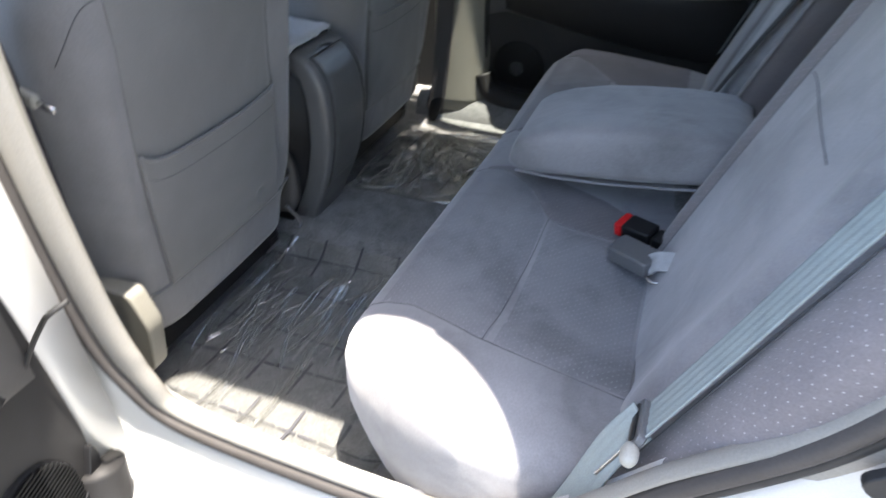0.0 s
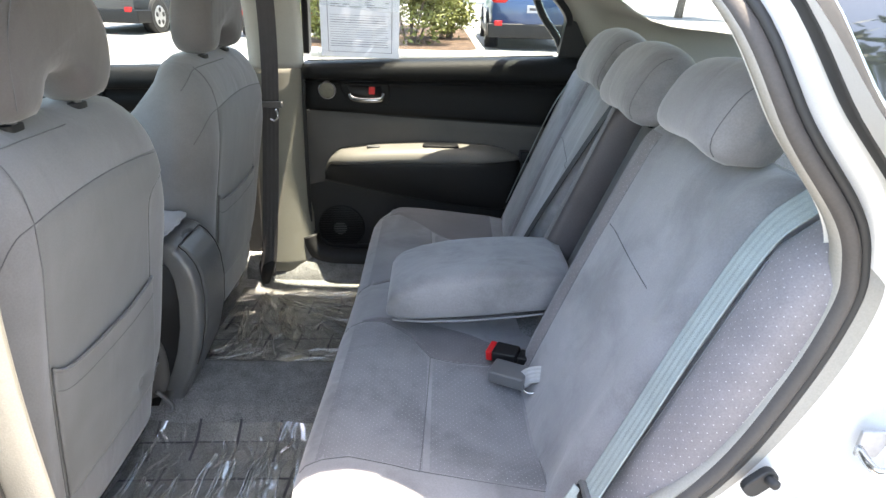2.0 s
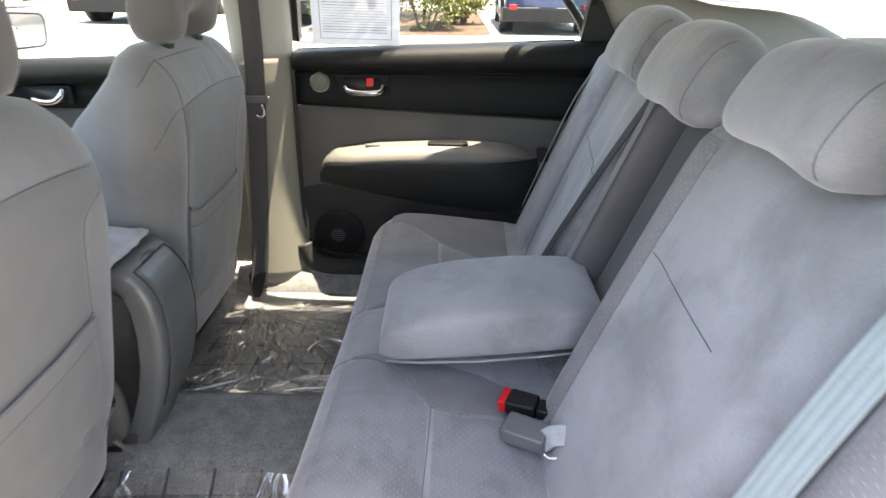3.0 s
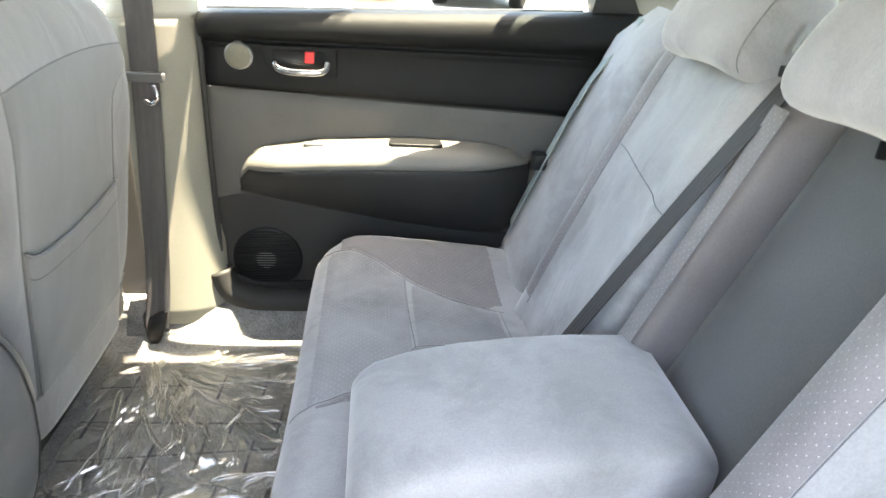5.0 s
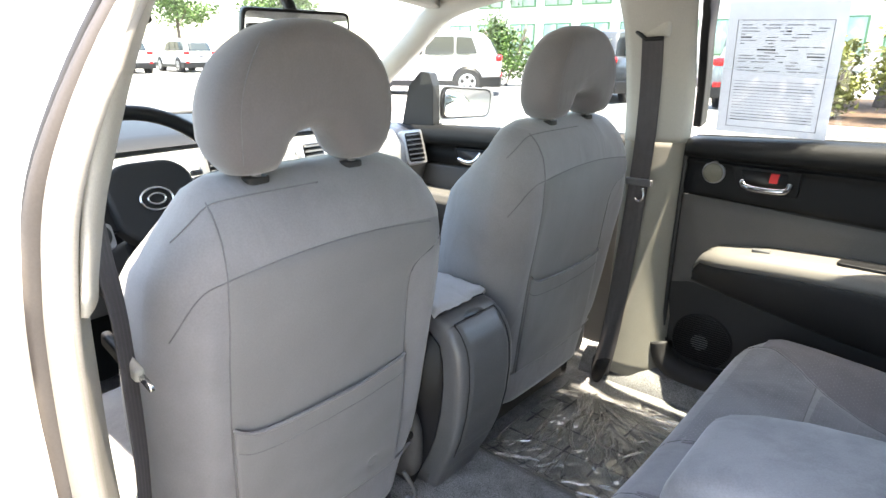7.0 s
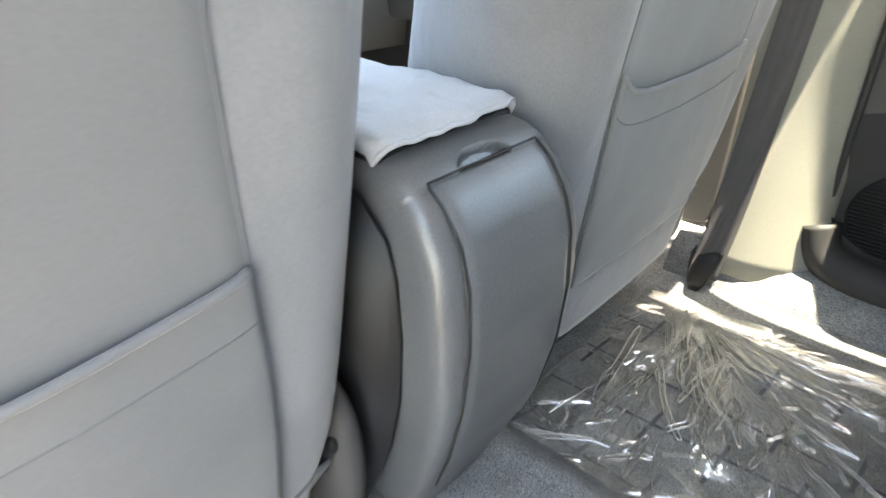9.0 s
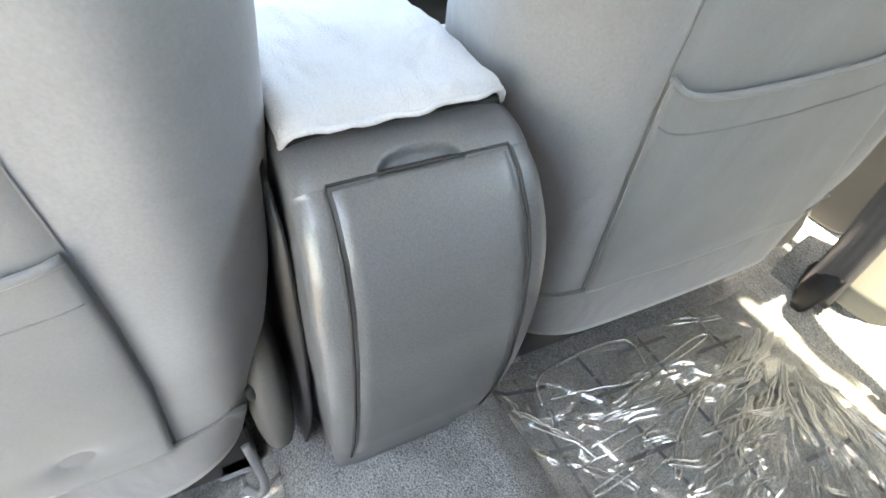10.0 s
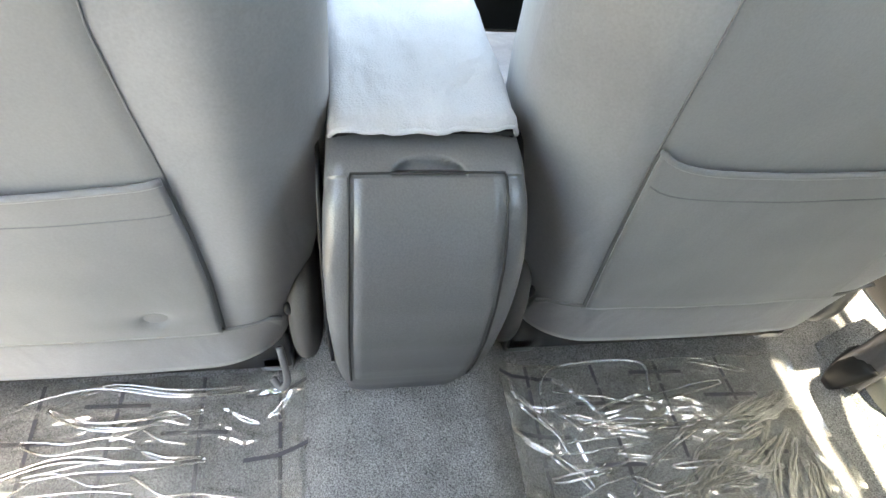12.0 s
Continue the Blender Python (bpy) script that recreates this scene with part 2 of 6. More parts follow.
def smooth_path(pts, n, closed=False):
    """A Catmull-Rom line through the points, n steps between each two."""
    pts = [Vector(p) for p in pts]
    out, m = [], len(pts)
    for i in range(m if closed else m - 1):
        if closed:
            p = [pts[(i + k - 1) % m] for k in range(4)]
        else:
            p = [pts[max(0, min(m - 1, i + k - 1))] for k in range(4)]
        for j in range(n):
            t = j / n
            out.append(0.5 * (2 * p[1] + (p[2] - p[0]) * t + (2 * p[0] - 5 * p[1] + 4 * p[2] - p[3]) * t * t + (3 * p[1] - p[0] - 3 * p[2] + p[3]) * t ** 3))
    if not closed:
        out.append(pts[-1])
    return out


def sweep(path, profile, up=(0, 0, 1), closed=False):
    """The profile, (sideways, upwards) pairs, carried along the path."""
    path = [Vector(p) for p in path]
    up, m, rings = Vector(up), len(path), []
    for i, p in enumerate(path):
        a, b = (path[(i - 1) % m], path[(i + 1) % m]) if closed else (path[max(0, i - 1)], path[min(m - 1, i + 1)])
        d = (b - a).normalized()
        side = d.cross(up)
        side = side.normalized() if side.length > 1e-4 else Vector((1, 0, 0))
        top = side.cross(d)
        rings.append([p + side * u + top * v for u, v in profile])
    return loft(rings, not closed, True, closed)


def circle(r, n=10, sx=1.0, sy=1.0):
    return [(r * sx * math.cos(2 * math.pi * i / n), r * sy * math.sin(2 * math.pi * i / n)) for i in range(n)]


def tube(path, r, n=8, closed=False, up=(0.13, 0.27, 0.95)):
    return sweep(path, circle(r, n), up, closed)


def blob(c, r, e=2.5, nu=14, nv=24, m=None):
    """A superellipsoid with half sizes r."""
    def s(v, k):
        return math.copysign(abs(v) ** k, v)
    rings, k = [], 2 / e
    for i in range(1, nu):
        a = math.pi * (i / nu - 0.5)
        rings.append([Vector((c[0] + r[0] * s(math.cos(a), k) * s(math.cos(2 * math.pi * j / nv), k), c[1] + r[1] * s(math.cos(a), k) * s(math.sin(2 * math.pi * j / nv), k), c[2] + r[2] * s(math.sin(a), k))) for j in range(nv)])
    bm = loft(rings)
    if m is not None:
        bm.transform(m)
    return bm


def seams(lines, parent, r=0.0011, mat=None):
    for l in lines:
        part("seam", tube(l, r, 5), mat or SEAM, parent)


def lerp_table(table, v):
    return float(np.interp(v, [p[0] for p in table], [p[1] for p in table]))


def rounded(outline, r, n=4):
    """The outline with its corners rounded; r is one radius or one for each corner."""
    out, m = [], len(outline)
    for i, p in enumerate(outline):
        p, a, b = Vector(p), Vector(outline[i - 1]), Vector(outline[(i + 1) % m])
        k = r[i] if isinstance(r, (list, tuple)) else r
        k = min(k, (a - p).length * 0.49, (b - p).length * 0.49)
        s, e = p + (a - p).normalized() * k, p + (b - p).normalized() * k
        if k < 1e-5:
            out.append(tuple(p))
            continue
        for j in range(n + 1):
            t = j / n
            out.append(tuple((1 - t) ** 2 * s + 2 * t * (1 - t) * p + t * t * e))
    return out


def join(*bms):
    """Several bmeshes as one."""
    out = bmesh.new()
    for b in bms:
        me = bpy.data.meshes.new("tmp")
        b.to_mesh(me)
        b.free()
        out.from_mesh(me)
        bpy.data.meshes.remove(me)
    return out

# ---- the car's shell ----
shell = thing("car_body", "silver hatchback body with grey headliner and light trim", "car body", kind="structure")

# floor pan with the low hump, the carpeted sill slopes and the kick under the rear seat
FLOOR = [(-0.80, 0.40), (-0.70, 0.385), (-0.66, 0.33), (-0.60, 0.305), (-0.56, 0.297), (-0.20, 0.297), (-0.155, 0.31), (-0.12, 0.345), (-0.095, 0.362), (0.0, 0.368), (0.085, 0.362), (0.11, 0.345), (0.145, 0.31), (0.19, 0.297), (0.56, 0.297), (0.60, 0.305), (0.655, 0.325), (0.70, 0.385), (0.80, 0.40)]


def floor_z(x, y):
    z = lerp_table(FLOOR, y)
    if x > 0.17 and abs(y) < 0.66:
        z += (x - 0.17) * 0.55
    if x < -0.34:
        z += 0.02
    return z


bm = grid(lambda u, v: (-1.25 + 2.25 * u, -0.80 + 1.6 * v, floor_z(-1.25 + 2.25 * u, -0.80 + 1.6 * v)), 90, 128)
part("floor_carpet", bm, CARPET, shell, "grey pile carpet")
part("floor_pan", box((0.2, 0, 0.19), (3.0, 1.56, 0.08)), BLACK, shell)

# the rear door openings: the line of the seal, front bottom corner first
OPENING = [(-0.108, -0.715, 0.62), (-0.085, -0.71, 0.535), (-0.02, -0.70, 0.458), (0.25, -0.693, 0.432), (0.38, -0.70, 0.46), (0.475, -0.72, 0.555), (0.565, -0.738, 0.70), (0.643, -0.742, 0.804), (0.689, -0.742, 0.907), (0.711, -0.742, 0.988), (0.709, -0.742, 1.030), (0.690, -0.742, 1.075), (0.636, -0.735, 1.143), (0.585, -0.70, 1.235), (0.514, -0.612, 1.315), (0.40, -0.54, 1.358), (0.12, -0.522, 1.366), (-0.02, -0.545, 1.342), (-0.085, -0.61, 1.27), (-0.103, -0.685, 1.13), (-0.113, -0.708, 1.02), (-0.116, -0.716, 0.90), (-0.114, -0.718, 0.76)]
RING = smooth_path(OPENING, 6, True)
CENTRE = Vector((0.3, 0, 0.85))


def ring_out(d, dy, side, clip=True, wide=0.0):
    """The opening's line moved outwards by d and sideways by dy; side -1 is the car's left."""
    out, m = [], len(RING)
    for i, p in enumerate(RING):
        t = RING[(i + 1) % m] - RING[i - 1]
        nrm = Vector((t.z, 0, -t.x)).normalized()
        if nrm.dot(p - Vector((CENTRE.x, p.y, CENTRE.z))) < 0:
            nrm = -nrm
        if d > 0.030 and p.x > 0.3:
            k = min(1, max(0, (p.z - 0.99) / 0.07))
            d_here = d + (0.030 - d) * k
        elif p.x < 0.0:
            d_here = min(d, 0.09)
        else:
            d_here = d
        d_here -= wide * min(1, max(0, (0.42 - p.x) / 0.12)) * min(1, max(0, (1.30 - p.z) / 0.1)) * min(1, max(0.25, (p.z - 0.43) / 0.14))
        q = p + nrm * (d_here if clip else d - (d - d_here if d < 0.03 else 0))
        fade = 1 - 0.9 * min(1, max(0, (p.z - 1.08) / 0.22))
        out.append((q.x, (p.y + (dy * fade if dy < 0 else dy)) * -side, q.z))
    return out


part("door_seal", tube(smooth_path([(-0.030, 0.699, 0.40), (-0.050, 0.699, 0.48), (-0.052, 0.700, 0.70), (-0.048, 0.700, 1.0)], 6), 0.006), BLACKRUBBER, shell, "black door seal", )
side = -1
rings = [ring_out(-0.009, 0.016, side), ring_out(-0.012, 0.004, side), ring_out(-0.010, -0.007, side), ring_out(-0.004, -0.011, side), ring_out(0.001, -0.009, side), ring_out(0.004, -0.002, side), ring_out(0.004, 0.012, side)]
part("weatherstrip", loft(rings, False), RUBBER, shell, "grey-brown rubber door weatherstrip")
line = [Vector(p) for p in ring_out(0.007, -0.003, side)]
part("seal_lip", sweep(line, circle(0.005, 8), (0, 1, 0), True), BLACKRUBBER, shell)
# door jamb: from the seal outwards, then the outer skin
rings = [ring_out(-0.008, 0.03, side), ring_out(0.006, 0.012, side), ring_out(0.012, 0.0, side), ring_out(0.028, -0.008, side), ring_out(0.045, -0.012, side), ring_out(0.068, -0.022, side), ring_out(0.080, -0.05, side), ring_out(0.090, -0.07, side), ring_out(0.115, -0.082, side), ring_out(0.16, -0.085, side)]
part("door_jamb", loft(rings, False), PAINT, shell, "silver painted door jamb")
# inner trim lip that meets the seal
rings = [ring_out(-0.0105, 0.002, side), ring_out(-0.014, -0.003, side, True, 0.010), ring_out(-0.017, -0.001, side, True, 0.024), ring_out(-0.020, 0.006, side, True, 0.034), ring_out(-0.018, 0.014, side, True, 0.036), ring_out(-0.004, 0.026, side, True, 0.024), ring_out(0.02, 0.036, side)]
# behind the seat's side the lip hides under the strip
for r in rings:
    for i, p in enumerate(r):
        k = min(1, max(0, (p[0] - 0.46) / 0.08)) * min(1, max(0, (p[2] - 0.70) / 0.1))
        q = RING[i]
        r[i] = tuple(Vector(p).lerp(Vector((q.x, p[1], q.z)), 0.3 * k))
part("opening_trim", loft(rings, False), MIDTRIM, shell)


def wall_strip(lo, hi, n=8):
    """A sheet between two lines of points."""
    a, b = smooth_path(lo, 5), smooth_path(hi, 5)
    return loft([[p.lerp(q, j / n) for j in range(n + 1)] for p, q in zip(a, b)], False, False)



for side in (-1, 1):
    s = Matrix.Scale(side, 4, (0, 1, 0))
    # B-pillar trim: the upper light part and the lower part that flares to the sill
    lo = [(-0.20, 0.66, 0.40), (-0.20, 0.668, 0.60), (-0.195, 0.672, 0.80), (-0.195, 0.668, 1.008)]
    e = 0.016 if side > 0 else 0.0
    hi = [(-0.05 + e, 0.70, 0.40), (-0.06 + e, 0.712, 0.60), (-0.062 + e, 0.718, 0.80), (-0.062 + e, 0.712, 1.008)]
    if side > 0:
        lo[0], hi[0] = (-0.20, 0.648, 0.345), (-0.036, 0.684, 0.345)
    bow = wall_strip(lo, hi)
    for v in bow.verts:
        k = min(1, max(0, (v.co.x + 0.2) / 0.15))
        v.co.y -= 0.022 * math.sin(math.pi * k) ** 0.7
        v.co.x -= 0.03 * max(0, 0.55 - v.co.z) * (1 - k)
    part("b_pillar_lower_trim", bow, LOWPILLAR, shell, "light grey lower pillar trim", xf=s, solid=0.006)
    lo = [(-0.195, 0.663, 0.996), (-0.19, 0.64, 1.12), (-0.185, 0.59, 1.26), (-0.19, 0.53, 1.36)]
    hi = [(-0.062 + e, 0.705, 0.996), (-0.058 + e, 0.685, 1.12), (-0.05 + e, 0.625, 1.26), (-0.03 + e, 0.55, 1.36)]
    bow = wall_strip(lo, hi)
    for v in bow.verts:
        k = min(1, max(0, (v.co.x + 0.195) / 0.15))
        v.co.y -= (0.026 + (0.012 * min(1, max(0, (v.co.z - 1.01) / 0.12)) if side < 0 else 0)) * math.sin(math.pi * k) ** 0.6
    part("b_pillar_upper_trim", bow, BEIGE, shell, "light grey upper pillar trim", xf=s, solid=0.006)
    # sill scuff plate
    rings = [[(x, y + dy, z + dz) for y, z in ((0.628, 0.302), (0.632, 0.318), (0.640, 0.340), (0.655, 0.362), (0.676, 0.378), (0.700, 0.384), (0.712, 0.370), (0.712, 0.30))] for x, dy, dz in ((-0.26, 0, 0), (-0.10, 0, 0), (0.10, 0, 0), (0.25, 0.0, 0.004), (0.34, 0.01, 0.015), (0.42, 0.035, 0.04))]
    part("sill_trim", loft(rings), LOWPILLAR if side < 0 else CARPET, shell, "light grey sill trim" if side < 0 else "grey carpeted sill", xf=s)
    # front door opening: sill, A-pillar trim and roof rail
    path = [(-1.24, 0.67, 1.0), (-1.07, 0.655, 1.135), (-0.90, 0.63, 1.24), (-0.74, 0.57, 1.318), (-0.45, 0.50, 1.365), (-0.15, 0.495, 1.375), (0.3, 0.495, 1.378), (0.62, 0.545, 1.335), (0.9, 0.565, 1.25)]
    part("roof_rail_trim", sweep(smooth_path(path, 7), [(-0.035, -0.02), (0.0, -0.032), (0.03, -0.02), (0.042, 0.01), (0.03, 0.03), (-0.03, 0.03), (-0.042, 0.005)]), BEIGE, shell, "light grey roof rail and pillar trim", xf=s)
    path = [(-1.27, 0.70, 1.01), (-1.09, 0.69, 1.145), (-0.92, 0.665, 1.265), (-0.75, 0.58, 1.348), (-0.45, 0.53, 1.39), (0.0, 0.518, 1.402), (0.38, 0.52, 1.395), (0.65, 0.585, 1.35), (0.95, 0.61, 1.26)]
    part("roof_rail", sweep(smooth_path(path, 7), circle(0.022, 8)), PAINT, shell, xf=s)
    # lower side of the body between the doors and the sill below
    part("rocker_panel", prism(rounded([(0.66, 0.20), (0.84, 0.22), (0.85, 0.30), (0.80, 0.385), (0.70, 0.39), (0.68, 0.36)], 0.02), "x", -1.3, 0.42), PAINT, shell, xf=s)
    part("b_pillar_outer", prism([(-0.20, 0.73), (-0.10, 0.73), (-0.10, 0.80), (-0.20, 0.80)], "z", 0.38, 1.06), PAINT, shell, xf=s)
    # rear quarter outside and the trim inside it
    lo = [(0.62, 0.80, 0.35), (0.74, 0.82, 0.66), (0.83, 0.822, 0.86), (0.87, 0.82, 1.0), (0.85, 0.81, 1.06)]
    hi = [(1.9, 0.80, 0.35), (1.9, 0.80, 0.66), (1.88, 0.79, 0.86), (1.80, 0.77, 1.0), (1.75, 0.76, 1.06)]
    part("rear_quarter", wall_strip(lo, hi), PAINT, shell, "silver rear quarter panel", xf=s)
    e = 0.095 if side > 0 else 0.06
    lo = [(0.60 + e, 0.735, 0.45), (0.68 + e, 0.735, 0.70), (0.715 + e, 0.745, 0.90), (0.715 + e, 0.745, 1.03), (0.66 + e, 0.715, 1.15), (0.57 + e, 0.655, 1.25), (0.47 + e, 0.60, 1.34)]
    hi = [(1.7, 0.68, 0.45), (1.7, 0.68, 0.70), (1.6, 0.67, 0.90), (1.5, 0.66, 1.0), (1.25, 0.635, 1.12), (0.95, 0.60, 1.16), (0.72, 0.575, 1.31)]
    part("c_pillar_trim", wall_strip(lo, hi, 10), BEIGE, shell, "light grey rear pillar trim", xf=s, solid=0.005)

# quarter glass with its black moulding behind the rear door openings
for side in (-1, 1):
    upper = [k for k, p in enumerate(RING) if p.x > 0.42 and p.z > 1.0]
    rim = [Vector(ring_out(0.038, -0.030, side, False)[k]) for k in upper]
    part("quarter_moulding", sweep(rim, rounded([(-0.010, -0.010), (0.010, -0.010), (0.010, 0.010), (-0.010, 0.010)], 0.005), (0, 1, 0)), BLACKRUBBER, shell, "black window moulding")
    part("quarter_chrome", sweep([Vector(ring_out(0.049, -0.036, side, False)[k]) for k in upper], circle(0.0025, 6), (0, 1, 0)), CHROME, shell)
    near = [Vector(ring_out(0.050, -0.034, side, False)[k]) for k in upper]
    far = [Vector((1.75 - 0.75 * (j / (len(near) - 1)) ** 0.8, side * (0.77 - 0.17 * j / (len(near) - 1)), 1.04 + 0.27 * j / (len(near) - 1))) for j in range(len(near))]
    part("quarter_glass", loft([[p.lerp(q, k / 8) for k in range(9)] for p, q in zip(near, far)], False, False), QGLASS if side < 0 else TINTED, shell, "dark reflecting quarter glass" if side < 0 else "tinted quarter glass")
# rubber stop, striker and cable boot in the near opening
part("door_stop_plate", prism(rounded([(-0.018, -0.010), (0.018, -0.010), (0.018, 0.010), (-0.018, 0.010)], 0.0095), "y", -0.005, 0.004), BLACKRUBBER, shell, "black rubber door stop", xf=Matrix.Translation((0.670, -0.762, 0.806)) @ Matrix.Rotation(radians(-46), 4, "Y"), bevel=0.002)
part("door_stop", tube([(0.675, -0.762, 0.812), (0.677, -0.777, 0.815)], 0.005, 12), BLACKRUBBER, shell)
part("striker_plate", box((0.752, -0.783, 0.872), (0.036, 0.005, 0.028)), SILVERTRIM, shell, bevel=0.002)
part("striker_loop", tube(smooth_path([(0.735, -0.785, 0.868), (0.735, -0.815, 0.868), (0.768, -0.815, 0.884), (0.768, -0.785, 0.884)], 4), 0.004), CHROME, shell, "steel door striker")
lab = Matrix.Translation((0.713, -0.785, 0.7635)) @ Matrix.Rotation(radians(40), 4, "Y")
sticker = part("jamb_label", prism(rounded([(-0.030, -0.0068), (0.030, -0.0068), (0.030, 0.0068), (-0.030, 0.0068)], 0.001), "y", -0.0006, 0.0006), BLACKRUBBER, shell, "black printed label on the jamb", xf=lab)
for u0, u1, v in ((-0.016, 0.024, 0.003), (-0.016, 0.018, -0.003), (-0.026, -0.020, 0.0)):
    part("print_bar", box(((u0 + u1) / 2, -0.0012, v), (u1 - u0, 0.0006, 0.0026)), SILVERTRIM, sticker, xf=lab)
part("cable_boot", tube(smooth_path([(-0.018, -0.768, 0.742), (-0.028, -0.785, 0.735), (-0.05, -0.782, 0.715), (-0.075, -0.79, 0.68), (-0.09, -0.80, 0.65)], 6), 0.003), BLACKRUBBER, shell, "black rubber cable boot")

# roof: headliner inside, painted skin outside
def roof_z(x, y):
    return 1.405 - 0.05 * ((x - 0.0) / 0.8) ** 2 - 0.035 * abs(y / 0.58) ** 3


part("headliner", grid(lambda u, v: (-0.73 + 1.66 * u, -0.51 + 1.02 * v, roof_z(-0.73 + 1.66 * u, -0.51 + 1.02 * v)), 24, 24), HEADLINER, shell, "pale woven headliner")
part("roof_skin", grid(lambda u, v: (-0.74 + 1.68 * u, -0.535 + 1.07 * v, roof_z(-0.74 + 1.68 * u, -0.535 + 1.07 * v) + 0.035), 24, 24), PAINT, shell)
part("windscreen_header", sweep([(-0.735, -0.53 + 1.06 * k / 12, roof_z(-0.735, -0.53 + 1.06 * k / 12) - 0.004) for k in range(13)], rounded([(-0.05, -0.006), (0.03, -0.012), (0.035, 0.03), (-0.05, 0.03)], 0.008)), HEADLINER, shell)
part("hatch_header", sweep([(0.935, -0.53 + 1.06 * k / 12, roof_z(0.93, -0.53 + 1.06 * k / 12)) for k in range(13)], rounded([(-0.05, -0.012), (0.03, -0.012), (0.035, 0.03), (-0.05, 0.03)], 0.008)), HEADLINER, shell)
# hatch: sill, glass bar and the load floor behind the seats
part("load_cover", box((1.2, 0, 0.90), (0.9, 1.3, 0.02)), DARKTRIM, shell, bevel=0.004)
part("load_floor", box((1.3, 0, 0.52), (1.2, 1.36, 0.04)), CARPET, shell)
part("tail_wall", prism(rounded([(1.86, 0.3), (1.93, 0.3), (1.90, 0.98), (1.72, 1.06), (1.70, 1.02), (1.84, 0.95)], 0.02), "y", -0.8, 0.8), BEIGE, shell)
part("hatch_bar", tube([(1.72, -0.66, 1.05), (1.72, 0.66, 1.05)], 0.018), BLACK, shell)
part("scuttle", box((-1.42, 0, 0.96), (0.30, 1.4, 0.05)), BLACK, shell, bevel=0.01)
part("bonnet", grid(lambda u, v: (-1.5 - 0.9 * u, -0.78 + 1.56 * v, 0.98 - 0.22 * u * u - 0.05 * (2 * v - 1) ** 4), 12, 16), PAINT, shell)
part("bulkhead", box((-1.3, 0, 0.62), (0.04, 1.5, 0.66)), BLACK, shell)


def pane(outline_lo, outline_hi, name, label, mat=None):
    lo, hi = smooth_path(outline_lo, 4), smooth_path(outline_hi, 4)
    ob = part(name, loft([[a.lerp(b, j / 4) for j in range(5)] for a, b in zip(lo, hi)], False, False), mat or GLASS, shell, label)
    return ob


pane([(-1.38, -0.66, 0.985), (-1.45, 0.0, 0.985), (-1.38, 0.66, 0.985)], [(-0.75, -0.575, 1.37), (-0.77, 0.0, 1.388), (-0.75, 0.575, 1.37)], "windscreen", "clear windscreen glass")
pane([(1.72, -0.64, 1.05), (1.74, 0.0, 1.05), (1.72, 0.64, 1.05)], [(0.95, -0.57, 1.345), (0.97, 0.0, 1.37), (0.95, 0.57, 1.345)], "hatch_glass", "rear hatch glass", HATCHGLASS)
wip = [(-1.37, -0.5, 1.005), (-1.39, 0.0, 1.02), (-1.36, 0.35, 1.025)]
part("wiper", tube(smooth_path(wip, 6), 0.009), BLACKRUBBER, shell, "black windscreen wiper")


# ---- doors ----
def disc(c, r, depth, axis="y", n=28):
    k = "xyz".index(axis)
    rings = []
    for rr, d in ((r, depth), (r, 0.25 * depth), (r * 0.93, 0.0)):
        ring = []
        for i in range(n):
            a = 2 * math.pi * i / n
            p = [c[0] + rr * math.cos(a), c[2] + rr * math.sin(a)]
            p.insert(k, c[1] + d)
            ring.append(p)
        rings.append(ring)
    return loft(rings)


